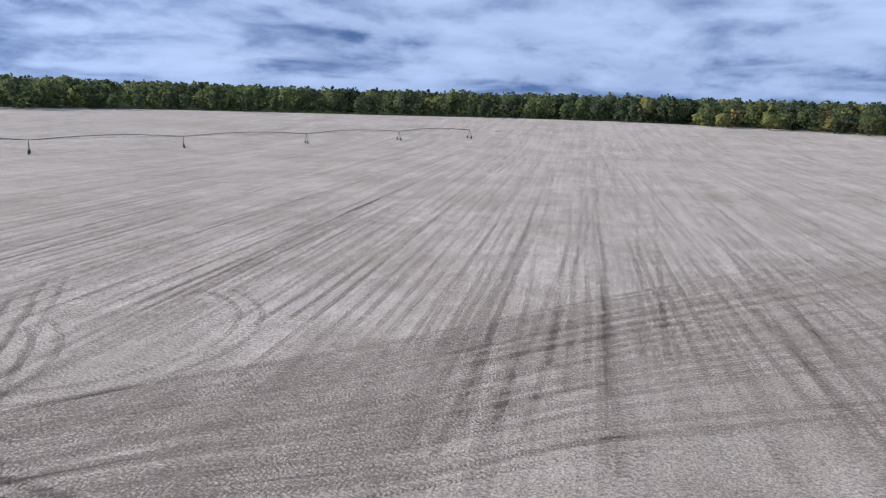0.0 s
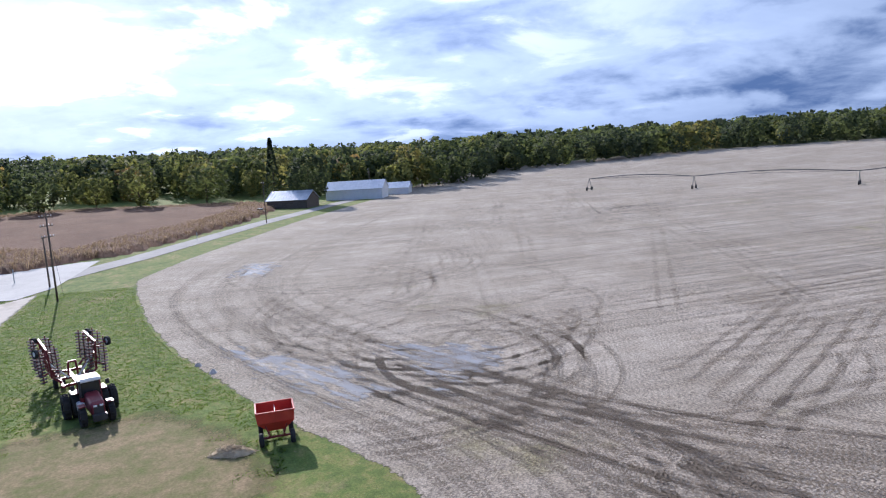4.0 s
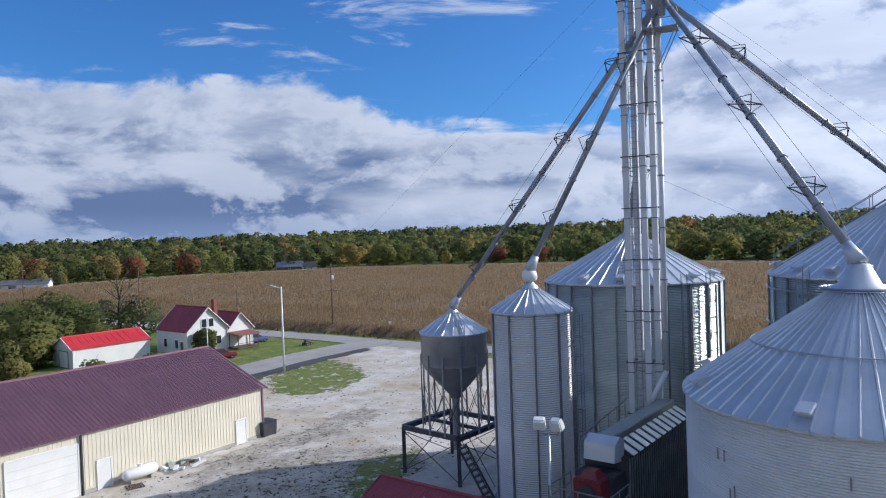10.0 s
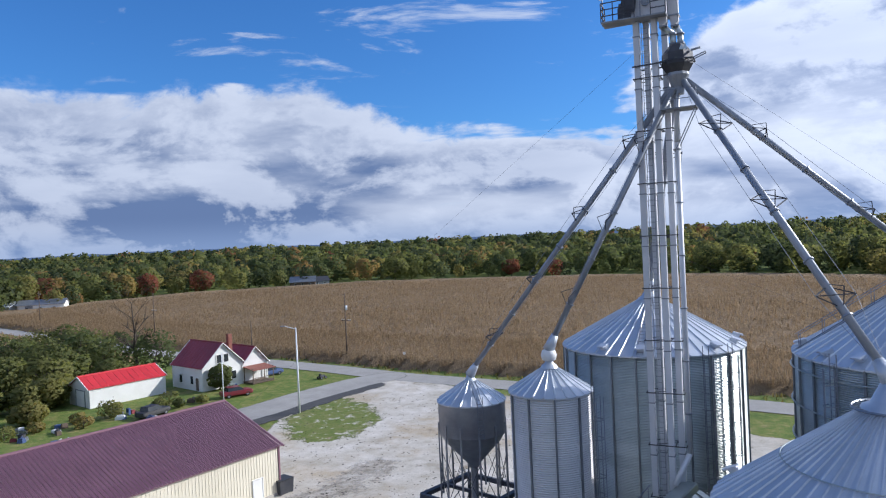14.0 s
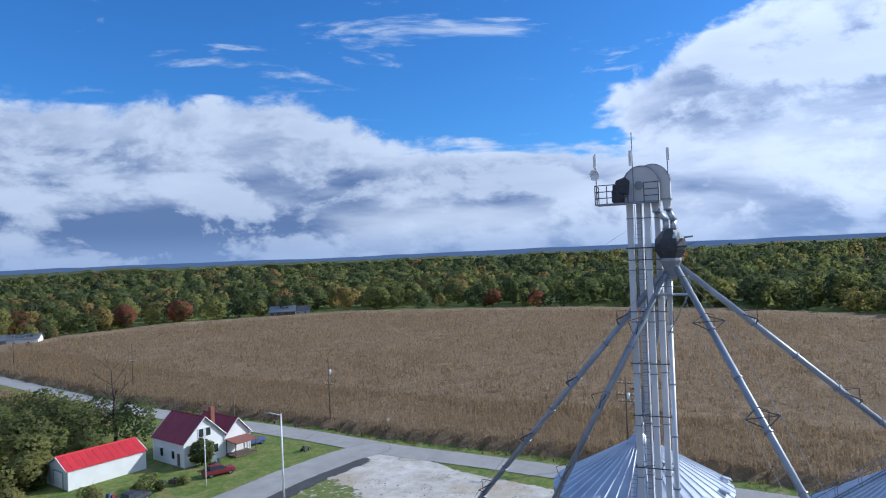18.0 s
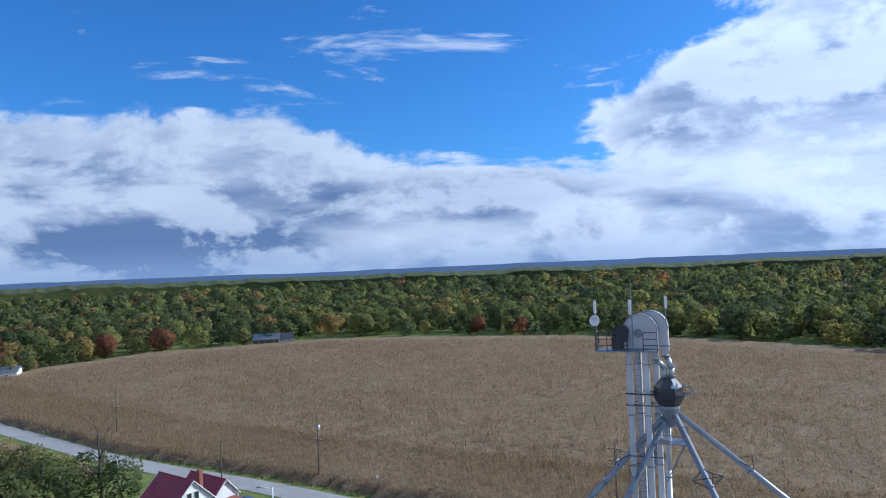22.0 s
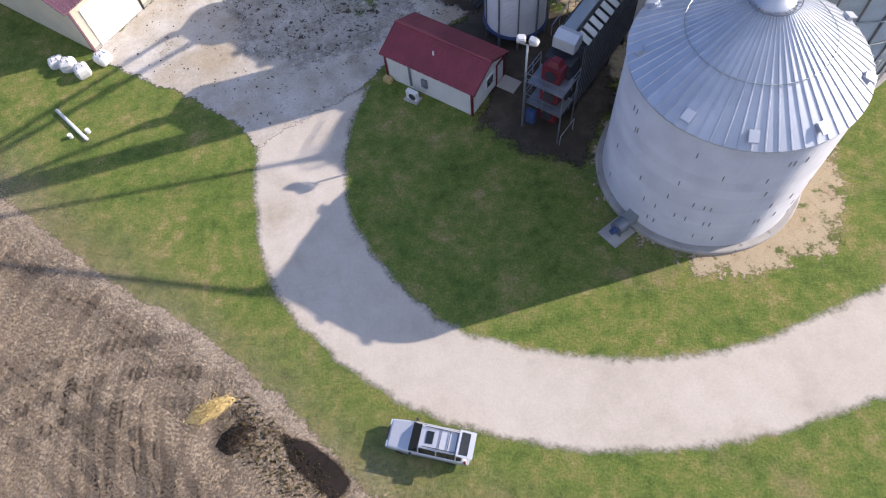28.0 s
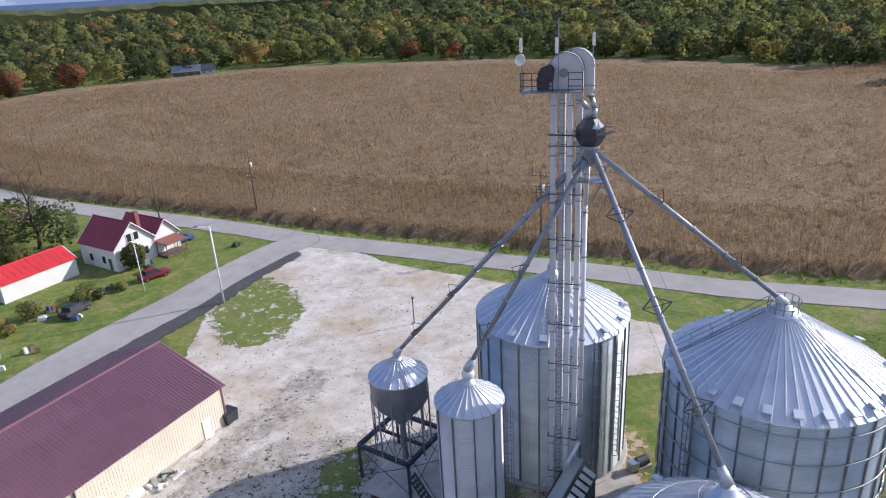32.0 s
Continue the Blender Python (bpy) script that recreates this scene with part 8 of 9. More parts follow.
def body_section(x, half, z0, z1, shoulder=0.0):
    """A rounded car-body outline at x."""
    m = (z0 + z1) / 2
    return [(x, -half * 0.9, z0), (x, half * 0.9, z0), (x, half, z0 + 0.12), (x, half, m), (x, half - shoulder, z1 - 0.05), (x, half - shoulder - 0.08, z1), (x, -half + shoulder + 0.08, z1), (x, -half + shoulder, z1 - 0.05), (x, -half, m), (x, -half, z0 + 0.12)]


def suv():
    ob = thing("suv", (-3.05, 8.95, 0.03), math.degrees(math.atan2(1.06, -4.3)), "silver SUV parked on grass with its tailgate raised", "car")
    secs = [body_section(x, h, a, b, c) for x, h, a, b, c in ((2.38, 0.72, 0.42, 0.78, 0.06), (2.25, 0.86, 0.32, 0.92, 0.05), (1.2, 0.92, 0.28, 1.05, 0.05), (0.95, 0.92, 0.28, 1.08, 0.03), (-1.6, 0.92, 0.28, 1.08, 0.03), (-2.2, 0.90, 0.32, 1.06, 0.03), (-2.35, 0.84, 0.42, 0.95, 0.05))]
    part("body", loft(secs), SILVER, ob, "silver painted body", bevel=0.02)
    cab = [[(x, -w, z), (x, w, z), (xt, wt, zt), (xt, -wt, zt)] for x, w, z, xt, wt, zt in ((1.0, 0.84, 1.06, 0.35, 0.68, 1.68),)]
    roof = loft([[(0.42, -0.66, 1.66), (0.42, 0.66, 1.66), (0.42, 0.60, 1.72), (0.42, -0.60, 1.72)], [(-0.6, -0.70, 1.70), (-0.6, 0.70, 1.70), (-0.6, 0.64, 1.77), (-0.6, -0.64, 1.77)], [(-1.85, -0.66, 1.68), (-1.85, 0.66, 1.68), (-1.85, 0.6, 1.74), (-1.85, -0.6, 1.74)]])
    part("roof", roof, SILVER, ob, bevel=0.02)
    glass = loft([[(1.02, -0.82, 1.07), (1.02, 0.82, 1.07), (1.0, 0.80, 1.09), (1.0, -0.80, 1.09)], [(0.40, -0.83, 1.07), (0.40, 0.83, 1.07), (0.42, 0.64, 1.67), (0.42, -0.64, 1.67)], [(-1.8, -0.83, 1.07), (-1.8, 0.83, 1.07), (-1.8, 0.64, 1.69), (-1.8, -0.64, 1.69)], [(-2.1, -0.8, 1.07), (-2.1, 0.8, 1.07), (-1.86, 0.62, 1.66), (-1.86, -0.62, 1.66)]])
    part("window_glass", glass, GLASS, ob, "dark tinted window glass")
    for x in (0.42, -0.62, -1.75):
        for e in (-1, 1):
            part("pillar", Shape().bar((x, e * 0.845, 1.06), (x - 0.02, e * 0.665, 1.69), 0.07), SILVER, ob)
    part("sunroof", Shape().box((-0.15, 0, 1.765), (0.42, 0.7, 0.03)), GLASS, ob, "dark glass sunroof")
    for e in (-1, 1):
        r = Shape().tube((0.2, e * 0.56, 1.82), (-1.75, e * 0.56, 1.82), 0.022, 8)
        part("roof_rail", r, PLASTIC, ob)
    for x in (-0.75, -1.25, -1.7):
        part("roof_crossbar", Shape().bar((x, -0.56, 1.82), (x, 0.56, 1.82), 0.035), PLASTIC, ob)
    gate = part("tailgate", Shape().box((0, 0, 0), (0.95, 1.5, 0.06)), SILVER, ob, "raised silver tailgate", bevel=0.02)
    gate.matrix_basis = pose(-2.25, 0, 1.92, 0, -8, 0)
    part("tailgate_glass", Shape().box((0.08, 0, 0.035), (0.5, 1.25, 0.02)), GLASS, gate)
    part("cargo_floor", Shape().box((-2.15, 0, 0.75), (0.4, 1.4, 0.05)), PLASTIC, ob)
    part("rear_bumper", Shape().box((-2.42, 0, 0.52), (0.2, 1.7, 0.26)), SILVER, ob, bevel=0.04)
    part("front_bumper", Shape().box((2.36, 0, 0.5), (0.2, 1.6, 0.26)), SILVER, ob, bevel=0.05)
    part("grille", Shape().box((2.42, 0, 0.72), (0.04, 0.8, 0.18)), PLASTIC, ob)
    for e in (-1, 1):
        part("headlight", Shape().box((2.32, e * 0.62, 0.78), (0.16, 0.34, 0.16)), LAMP_GLASS, ob, "clear headlight", bevel=0.03)
        part("tail_light", Shape().box((-2.3, e * 0.82, 0.95), (0.1, 0.16, 0.36)), RED_DARK, ob, "red tail light", bevel=0.02)
        part("wing_mirror", Shape().box((0.85, e * 1.0, 1.12), (0.14, 0.2, 0.15)), PLASTIC, ob, bevel=0.03)
        part("side_moulding", Shape().box((-0.3, e * 0.93, 0.55), (2.6, 0.03, 0.1)), PLASTIC, ob)
        for x in (1.48, -1.42):
            wheel(ob, (x, e * 0.8, 0.36), 0.36, 0.24, 0, STEEL_GREY)


suv()


def gravity_wagon():
    ob = thing("gravity_wagon", (48.0, 2.6, 0), 4, "empty red gravity wagon with sloping sides on the grass", "farm wagon")
    hx, hy, top, mid, low = 1.1, 1.28, 2.4, 1.65, 0.95
    tops = [(-hx, -hy), (hx, -hy), (hx, hy), (-hx, hy)]
    lows = [(-0.6, -0.6), (0.6, -0.6), (0.6, 0.6), (-0.6, 0.6)]
    for i in range(4):
        a, b = tops[i], tops[(i + 1) % 4]
        c, d = lows[(i + 1) % 4], lows[i]
        s = Shape().add([(*a, top), (*b, top), (b[0] * 0.97, b[1] * 0.97, mid), (a[0] * 0.97, a[1] * 0.97, mid), (*c, low), (*d, low)], [(0, 3, 2, 1), (3, 5, 4, 2)])
        ins = Shape()
        me = s.mesh("box_side", RED_PAINT)
        w = part("box_side", me, RED_PAINT, ob)
        sol = w.modifiers.new("thick", "SOLIDIFY")
        sol.thickness = 0.05
        part("rim", Shape().bar((*a, top), (*b, top), 0.09), RED_PAINT, ob)
        mx, my = (a[0] + b[0]) / 2, (a[1] + b[1]) / 2
        part("side_rib", Shape().bar((mx * 1.01, my * 1.01, top), (mx * 0.99, my * 0.99, mid), 0.07), RED_PAINT, ob)
    part("box_floor", Shape().box((0, 0, low), (1.2, 1.2, 0.05)), RED_PAINT, ob)
    part("inner_brace", Shape().bar((-hx, 0, top - 0.25), (hx, 0, top - 0.25), 0.06), STEEL_GREY, ob)
    part("frame", Shape().bar((-1.2, -0.5, 0.75), (1.2, -0.5, 0.75), 0.14).bar((-1.2, 0.5, 0.75), (1.2, 0.5, 0.75), 0.14).bar((-0.95, -0.9, 0.6), (-0.95, 0.9, 0.6), 0.12).bar((0.95, -0.9, 0.6), (0.95, 0.9, 0.6), 0.12), RED_DARK, ob)
    for x in (-0.95, 0.95):
        for y in (-0.5, 0.5):
            part("frame_post", Shape().bar((x, y, 0.75), (x * 0.9, y * 1.6, 1.7), 0.08), RED_DARK, ob)
    for x in (-0.95, 0.95):
        for y in (-1.05, 1.05):
            wheel(ob, (x, y, 0.48), 0.48, 0.32, 0, RED_DARK)
    part("tongue", Shape().bar((1.1, 0, 0.6), (2.8, 0.1, 0.25), 0.1), RED_DARK, ob)


gravity_wagon()


def tractor():
    rz = math.degrees(math.atan2(-0.417, -0.91))
    ob = thing("tractor", (58.3, 17.2, 0), rz, "large dark red tractor parked on the grass facing the bins", "tractor")
    hood = [[(x, -w, z0), (x, w, z0), (x, w, z1 - 0.15), (x, w * 0.7, z1), (x, -w * 0.7, z1), (x, -w, z1 - 0.15)] for x, w, z0, z1 in ((3.0, 0.42, 1.05, 1.75), (2.7, 0.5, 0.95, 1.95), (0.5, 0.52, 0.95, 2.2))]
    part("hood", loft(hood), RED_DARK, ob, "dark red engine hood", bevel=0.03)
    part("grille", Shape().box((3.03, 0, 1.4), (0.06, 0.7, 0.6)), PLASTIC, ob)
    for e in (-0.22, 0.22):
        part("headlight", Shape().box((3.04, e, 1.68), (0.06, 0.26, 0.14)), LAMP_GLASS, ob)
    part("chassis", Shape().box((0.6, 0, 0.95), (4.6, 0.7, 0.6)), STEEL_DARK, ob, bevel=0.04)
    part("weight_block", Shape().box((3.3, 0, 0.85), (0.5, 1.0, 0.5)), PLASTIC, ob, bevel=0.05)
    part("cab_glass", Shape().box((-0.45, 0, 2.35), (1.55, 1.5, 1.25), 0, 0.94), GLASS, ob, "dark cab glass")
    for x in (-1.2, 0.32):
        for y in (-0.75, 0.75):
            part("cab_post", Shape().bar((x, y, 1.6), (x * 0.95, y * 0.95, 3.0), 0.1), RED_DARK, ob)
    part("cab_base", Shape().box((-0.45, 0, 1.55), (1.7, 1.6, 0.4)), RED_DARK, ob, bevel=0.05)
    part("cab_roof", Shape().box((-0.45, 0, 3.1), (1.9, 1.75, 0.26), 0, 0.9), WHITE, ob, "white cab roof", bevel=0.08)
    part("exhaust", Shape().tube((0.6, -0.78, 1.9), (0.6, -0.78, 3.2), 0.08, 10), STEEL_DARK, ob)
    for e in (-1, 1):
        wheel(ob, (-0.9, e * 1.05, 0.98), 0.98, 0.62, 0, RED_DARK, lugs=22)
        wheel(ob, (-0.9, e * 1.72, 0.98), 0.98, 0.55, 0, RED_DARK, lugs=22)
        wheel(ob, (2.0, e * 1.0, 0.75), 0.75, 0.5, 0, RED_DARK, lugs=18)
        part("fender", Shape().box((-0.9, e * 0.95, 2.02), (1.5, 0.7, 0.08)), RED_DARK, ob, bevel=0.03)
        part("mirror", Shape().box((0.4, e * 1.25, 2.7), (0.08, 0.28, 0.4)), PLASTIC, ob, bevel=0.02)
        part("front_fender", Shape().box((2.0, e * 1.0, 1.6), (0.9, 0.5, 0.06)), RED_DARK, ob, bevel=0.02)
    part("fuel_tank", Shape().box((0.3, -0.85, 1.1), (1.0, 0.5, 0.7)), WHITE, ob, "pale side tank", bevel=0.06)
    # the folded implement behind it
    im = thing("folded_tillage_tool", (66.2, 20.7, 0), rz, "folded dark tillage implement with upright disc gangs behind the tractor", "implement")
    part("drawbar", Shape().bar((4.9, 0, 0.6), (1.5, 0, 0.9), 0.22), RED_DARK, im)
    part("main_frame", Shape().box((-1.2, 0, 1.0), (6.0, 0.3, 0.25)).box((-1.2, -1.1, 1.0), (6.0, 0.2, 0.22)).box((-1.2, 1.1, 1.0), (6.0, 0.2, 0.22)).box((1.4, 0, 1.0), (0.22, 2.6, 0.22)).box((-1.2, 0, 1.0), (0.22, 2.6, 0.22)).box((-3.9, 0, 1.0), (0.22, 2.6, 0.22)), RED_DARK, im)
    disc = Shape().tube((0, 0, -0.02), (0, 0, 0.02), 0.31, 12, 0.27).mesh("disc_blade", DISC)
    for e in (-1, 1):
        for x in (0.4, -1.4, -3.2, -5.0):
            part("wing_arm", Shape().bar((x, e * 1.1, 1.1), (x - 0.1, e * 1.75, 1.7), 0.2).bar((x - 0.1, e * 1.75, 1.6), (x - 0.1, e * 1.95, 4.3), 0.18), RED_DARK, im)
        part("wing_frame", Shape().bar((0.5, e * 1.8, 1.8), (-5.2, e * 1.8, 1.8), 0.16).bar((0.5, e * 1.86, 3.0), (-5.2, e * 1.86, 3.0), 0.16).bar((0.5, e * 1.94, 4.2), (-5.2, e * 1.94, 4.2), 0.16).bar((0.5, e * 1.8, 1.8), (-2.4, e * 1.94, 4.2), 0.1).bar((-5.2, e * 1.8, 1.8), (-2.4, e * 1.94, 4.2), 0.1), RED_DARK, im)
        for gx, gy, z0, k in ((0.75, 1.25, 1.7, 10), (0.75, 2.45, 1.5, 11), (-2.2, 1.3, 1.8, 10), (-2.2, 2.5, 1.5, 11), (-4.9, 1.3, 1.9, 9), (-4.9, 2.5, 1.6, 10)):
            part("gang_shaft", Shape().bar((gx, e * gy, z0 - 0.15), (gx, e * (gy + 0.12), z0 + 0.29 * k), 0.09), RED_DARK, im)
            part("gang_hanger", Shape().bar((gx, e * gy, z0 + 0.6), (gx - 0.2, e * 1.85, z0 + 0.8), 0.1), RED_DARK, im)
            part("gang_hanger", Shape().bar((gx, e * gy, z0 + 2.2), (gx - 0.2, e * 1.9, z0 + 2.3), 0.1), RED_DARK, im)
            for i in range(k):
                part("disc_blade", disc, DISC, im, "dark worn steel disc").matrix_basis = pose(gx, e * (gy + 0.012 * i), z0 + 0.29 * i, 8, 0, 15 * i)
        part("hydraulic_cylinder", Shape().tube((-0.5, e * 0.4, 1.2), (-1.0, e * 1.7, 2.6), 0.09, 10), WHITE, im, "pale hydraulic cylinder")
        part("gauge_wheel_arm", Shape().bar((0.6, e * 2.0, 3.9), (1.0, e * 2.75, 4.2), 0.1), RED_DARK, im)
        wheel(im, (1.0, e * 2.85, 4.2), 0.42, 0.28, 20, WHITE)
        wheel(im, (-5.45, e * 2.3, 3.95), 0.42, 0.28, 30, WHITE)
        wheel(im, (-2.0, e * 0.75, 0.5), 0.5, 0.35, 0, WHITE)
        wheel(im, (-2.0, e * 1.35, 0.5), 0.5, 0.35, 0, WHITE)
    part("fold_tower", Shape().bar((-0.6, -0.4, 1.1), (-0.6, -0.3, 2.6), 0.16).bar((-0.6, 0.4, 1.1), (-0.6, 0.3, 2.6), 0.16).bar((-0.6, -0.35, 2.6), (-0.6, 0.35, 2.6), 0.16), RED_DARK, im)


tractor()


def small_car(name, x, y, rz, mat, label, truck=False):
    ob = thing(name, (x, y, hz(x, y)), rz, label, "pickup" if truck else "car")
    secs = [body_section(px, h, a, b, c) for px, h, a, b, c in ((2.4, 0.75, 0.4, 0.8, 0.06), (2.1, 0.9, 0.3, 0.95, 0.05), (0.9, 0.92, 0.28, 1.02, 0.04), (-2.2, 0.9, 0.3, 1.02, 0.04), (-2.4, 0.82, 0.42, 0.95, 0.05))]
    part("body", loft(secs), mat, ob, bevel=0.02)
    back = -0.7 if truck else -1.6
    part("window_glass", loft([[(1.0, -0.82, 1.02), (1.0, 0.82, 1.02), (0.98, 0.8, 1.04), (0.98, -0.8, 1.04)], [(0.35, -0.84, 1.02), (0.35, 0.84, 1.02), (0.35, 0.66, 1.52), (0.35, -0.66, 1.52)], [(back, -0.84, 1.02), (back, 0.84, 1.02), (back + 0.15, 0.66, 1.52), (back + 0.15, -0.66, 1.52)]]), GLASS, ob)
    part("roof", Shape().box(((0.35 + back) / 2 + 0.05, 0, 1.55), (0.35 - back - 0.05, 1.34, 0.07)), mat, ob, bevel=0.03)
    if truck:
        part("cargo_bed", Shape().box((-1.6, 0, 1.03), (1.4, 1.4, 0.03)), PLASTIC, ob)
    for e in (-1, 1):
        for px in (1.45, -1.45):
            wheel(ob, (px, e * 0.82, 0.34), 0.34, 0.22, 0, STEEL_GREY)


small_car("pickup_truck", -38.4, 118.0, 50, BLUE_PAINT, "dark blue pickup parked beside the house", True)
small_car("parked_car", -38.4, 102.0, 40, RED_DARK, "dark red car parked in the garden")
small_car("parked_car", -46.0, 91.0, 70, PLASTIC, "dark old car among garden clutter")
small_car("parked_car", -66.0, 79.0, 20, SILVER, "pale car parked past the garden")


# ---- the house and its shed ----
def house():
    ob, c, u, v, L = gable_building("farm_house", (-52.6, 111.0), (-45.2, 105.6), 7.3, 3.9, 7.3, WHITE, RED_ROOF, WHITE, "white farmhouse with a red metal roof", "house", 10, 0.4, 0.2, 0.0)
    e = c + u * L
    for at, z in ((2.6, 4.2), (3.9, 4.2), (1.2, 1.2), (5.2, 1.2)):
        panel_on(ob, e, v, u, at, 0.85, z, z + 1.3, GLASS, "window", "dark sash window", frame_mat=WHITE)
    for at in (2.2, 5.6):
        panel_on(ob, c, u, -v, at, 0.9, 1.0, 2.3, GLASS, "window", "dark sash window", frame_mat=WHITE)
    panel_on(ob, c, u, -v, 7.2, 0.9, 0.1, 2.1, WOOD, "entry_door", "brown entry door", frame_mat=WHITE)
    p = c + u * (L - 0.5) + v * 5.4
    part("chimney", Shape().box((p.x, p.y, 5.0), (0.7, 0.7, 7.2), math.atan2(u.y, u.x)), BRICK_RED, ob, "brown brick chimney", bevel=0.03)
    # rear wing and porch
    w, c2, u2, v2, L2 = gable_building("house_wing", (-48.6, 117.2), (-41.0, 111.7), 5.0, 3.2, 5.8, WHITE, RED_ROOF, WHITE, "white rear wing of the farmhouse with a red roof", "house wing", 8, 0.4, 0.2)
    q = c2 + u2 * L2 + v2 * 2.2
    pr = thing("porch", (q.x, q.y, 0), math.degrees(math.atan2(u2.y, u2.x)), "wooden porch with an orange-brown roof on the house", "porch")
    part("porch_roof", Shape().box((1.4, 0, 2.75), (3.2, 4.4, 0.1)), BRICK_RED, pr, "orange-brown porch roof").rotation_euler = (0, 0.12, 0)
    for x in (0.3, 2.8):
        for y in (-2.0, 2.0):
            part("porch_post", Shape().bar((x, y, 0), (x, y, 2.65), 0.12), WOOD, pr)
    part("porch_deck", Shape().box((1.4, 0, 0.2), (3.0, 4.2, 0.2)), WOOD, pr)
    for z in (0.6, 1.0):
        part("porch_rail", Shape().bar((2.8, -2, z), (2.8, 2, z), 0.07), WOOD, pr)


house()


def garden_shed():
    ob, c, u, v, L = gable_building("garden_shed", (-58.3, 96.4), (-51.6, 106.0), 6.6, 2.9, 4.4, WHITE, BRIGHT_RED, WHITE, "white shed with a bright red metal roof", "shed", 12, 0.3, 0.15)
    a = c + v * 6.6
    panel_on(ob, c, v, -u, 1.6, 2.8, 0.05, 2.4, WHITE, "shed_door", "white double shed door", frame_mat=STEEL_GREY)


garden_shed()


def garden_clutter():
    rnd = random.Random(31)
    spots = [(-50, 77), (-54, 83), (-49.3, 92.4), (-45.4, 88.8), (-61.7, 90), (-51.5, 79.5), (-47.2, 80.5), (-56.5, 86.5), (-44.5, 99.5), (-41.5, 108.2), (-57.5, 79.5), (-53.0, 93.5), (-60, 84), (-49.8, 90.2)]
    for x, y in spots:
        for k in range(rnd.randint(2, 4)):
            m = rnd.choice([WHITE, GALV, STEEL_GREY, WOOD, BLUE_PAINT, PLASTIC, RED_DARK, BAG])
            w, d, h = rnd.uniform(0.4, 1.6), rnd.uniform(0.3, 0.9), rnd.uniform(0.25, 1.0)
            s = Shape().box((0, 0, h / 2), (w, d, h), 0, rnd.uniform(0.75, 1.0))
            if rnd.random() < 0.4:
                s.tube((-w * 0.3, 0, h), (w * 0.3, 0, h + 0.15), 0.08, 8)
            solo("yard_junk", s, m, "discarded household clutter lying in the garden", "junk", "garden clutter", bevel=0.03, at=pose(x + rnd.uniform(-1.1, 1.1), y + rnd.uniform(-1.1, 1.1), 0, 0, 0, rnd.uniform(0, 180)))
    ob = thing("garden_tractor", (-27.9, 113.4, 0), 60, "small green riding mower on the lawn", "mower")
    part("mower_body", Shape().box((0, 0, 0.45), (1.3, 0.5, 0.35), 0, 0.9), STEEL_DARK, ob, bevel=0.04)
    part("mower_seat", Shape().box((-0.4, 0, 0.75), (0.35, 0.4, 0.3)), PLASTIC, ob, bevel=0.04)
    for x in (-0.5, 0.5):
        for y in (-0.4, 0.4):
            wheel(ob, (x, y, 0.24), 0.24, 0.2, 0, STEEL_GREY)


garden_clutter()


# ---- the far farm and houses ----
def far_barn(name, cx, cy, rz, L, W, eave, ridge, wall_mat, roof_mat, label, category, doors=1, wins=0):
    z = hz(cx, cy)
    ob = thing(name, (cx, cy, z - 0.2), rz, label, category)
    for e, nm in ((-1, "front_wall"), (1, "back_wall")):
        part(nm, Shape().box((0, e * (W / 2 - 0.1), eave / 2), (L, 0.2, eave)), wall_mat, ob)
    for e in (-1, 1):
        part("gable_wall", Shape().prism([(e * L / 2, -W / 2, 0), (e * L / 2, W / 2, 0), (e * L / 2, W / 2, eave), (e * L / 2, 0, ridge), (e * L / 2, -W / 2, eave)], (0, 0, 0), (-0.2 * e, 0, 0)), wall_mat, ob)
    k = (ridge - eave) / (W / 2)
    for e in (-1, 1):
        o = W / 2 + 0.5
        r = part("roof", Shape().prism([(-L / 2 - 0.5, e * o, eave - 0.5 * k), (L / 2 + 0.5, e * o, eave - 0.5 * k), (L / 2 + 0.5, 0, ridge), (-L / 2 - 0.5, 0, ridge)], (0, 0, 0), (0, 0, 0.14)), roof_mat, ob)
        n = int(L / 1.2)
        s = Shape()
        for i in range(n + 1):
            x = -L / 2 - 0.4 + (L + 0.8) * i / n
            s.bar((x, e * o, eave - 0.5 * k + 0.17), (x, 0, ridge + 0.17), 0.07)
        part("roof_seam", s, roof_mat, r)
    for i in range(doors):
        part("barn_door", Shape().box((-L / 4 + i * L / 2.5, -W / 2 - 0.03, 1.5), (3.0, 0.08, 3.0)), STEEL_GREY, ob)
    for i in range(wins):
        w = part("window", Shape().box((-L / 2 + (i + 0.7) * L / (wins + 0.4), -W / 2 - 0.04, 1.6), (0.9, 0.08, 1.1)), GLASS, ob)
        part("window_frame", Shape().box((-L / 2 + (i + 0.7) * L / (wins + 0.4), -W / 2 - 0.03, 1.6), (1.1, 0.06, 1.3)), WHITE, w)
    return ob


def at_az(az, r):
    return r * math.sin(radians(az)), r * math.cos(radians(az))


far_barn("far_barn", *at_az(89.9, 262), 64, 16, 11, 3.4, 6.4, WOOD, GALV_ROOF, "low farm shed with a bright metal roof", "barn", 2)
far_barn("far_barn", *at_az(95.2, 290), 70, 24, 12, 4.4, 7.6, WHITE, GALV_ROOF, "long pale machinery barn with a metal roof", "barn", 2)
far_barn("far_barn", *at_az(98.6, 305), 70, 11, 9, 3.0, 5.2, WHITE, GALV_ROOF, "small pale farm building with a metal roof", "barn", 1)
far_barn("white_farmhouse", *at_az(56.6, 252), 140, 17, 8, 3.0, 5.0, WHITE, STEEL_DARK, "low white farmhouse with a dark roof", "house", 0, 4)
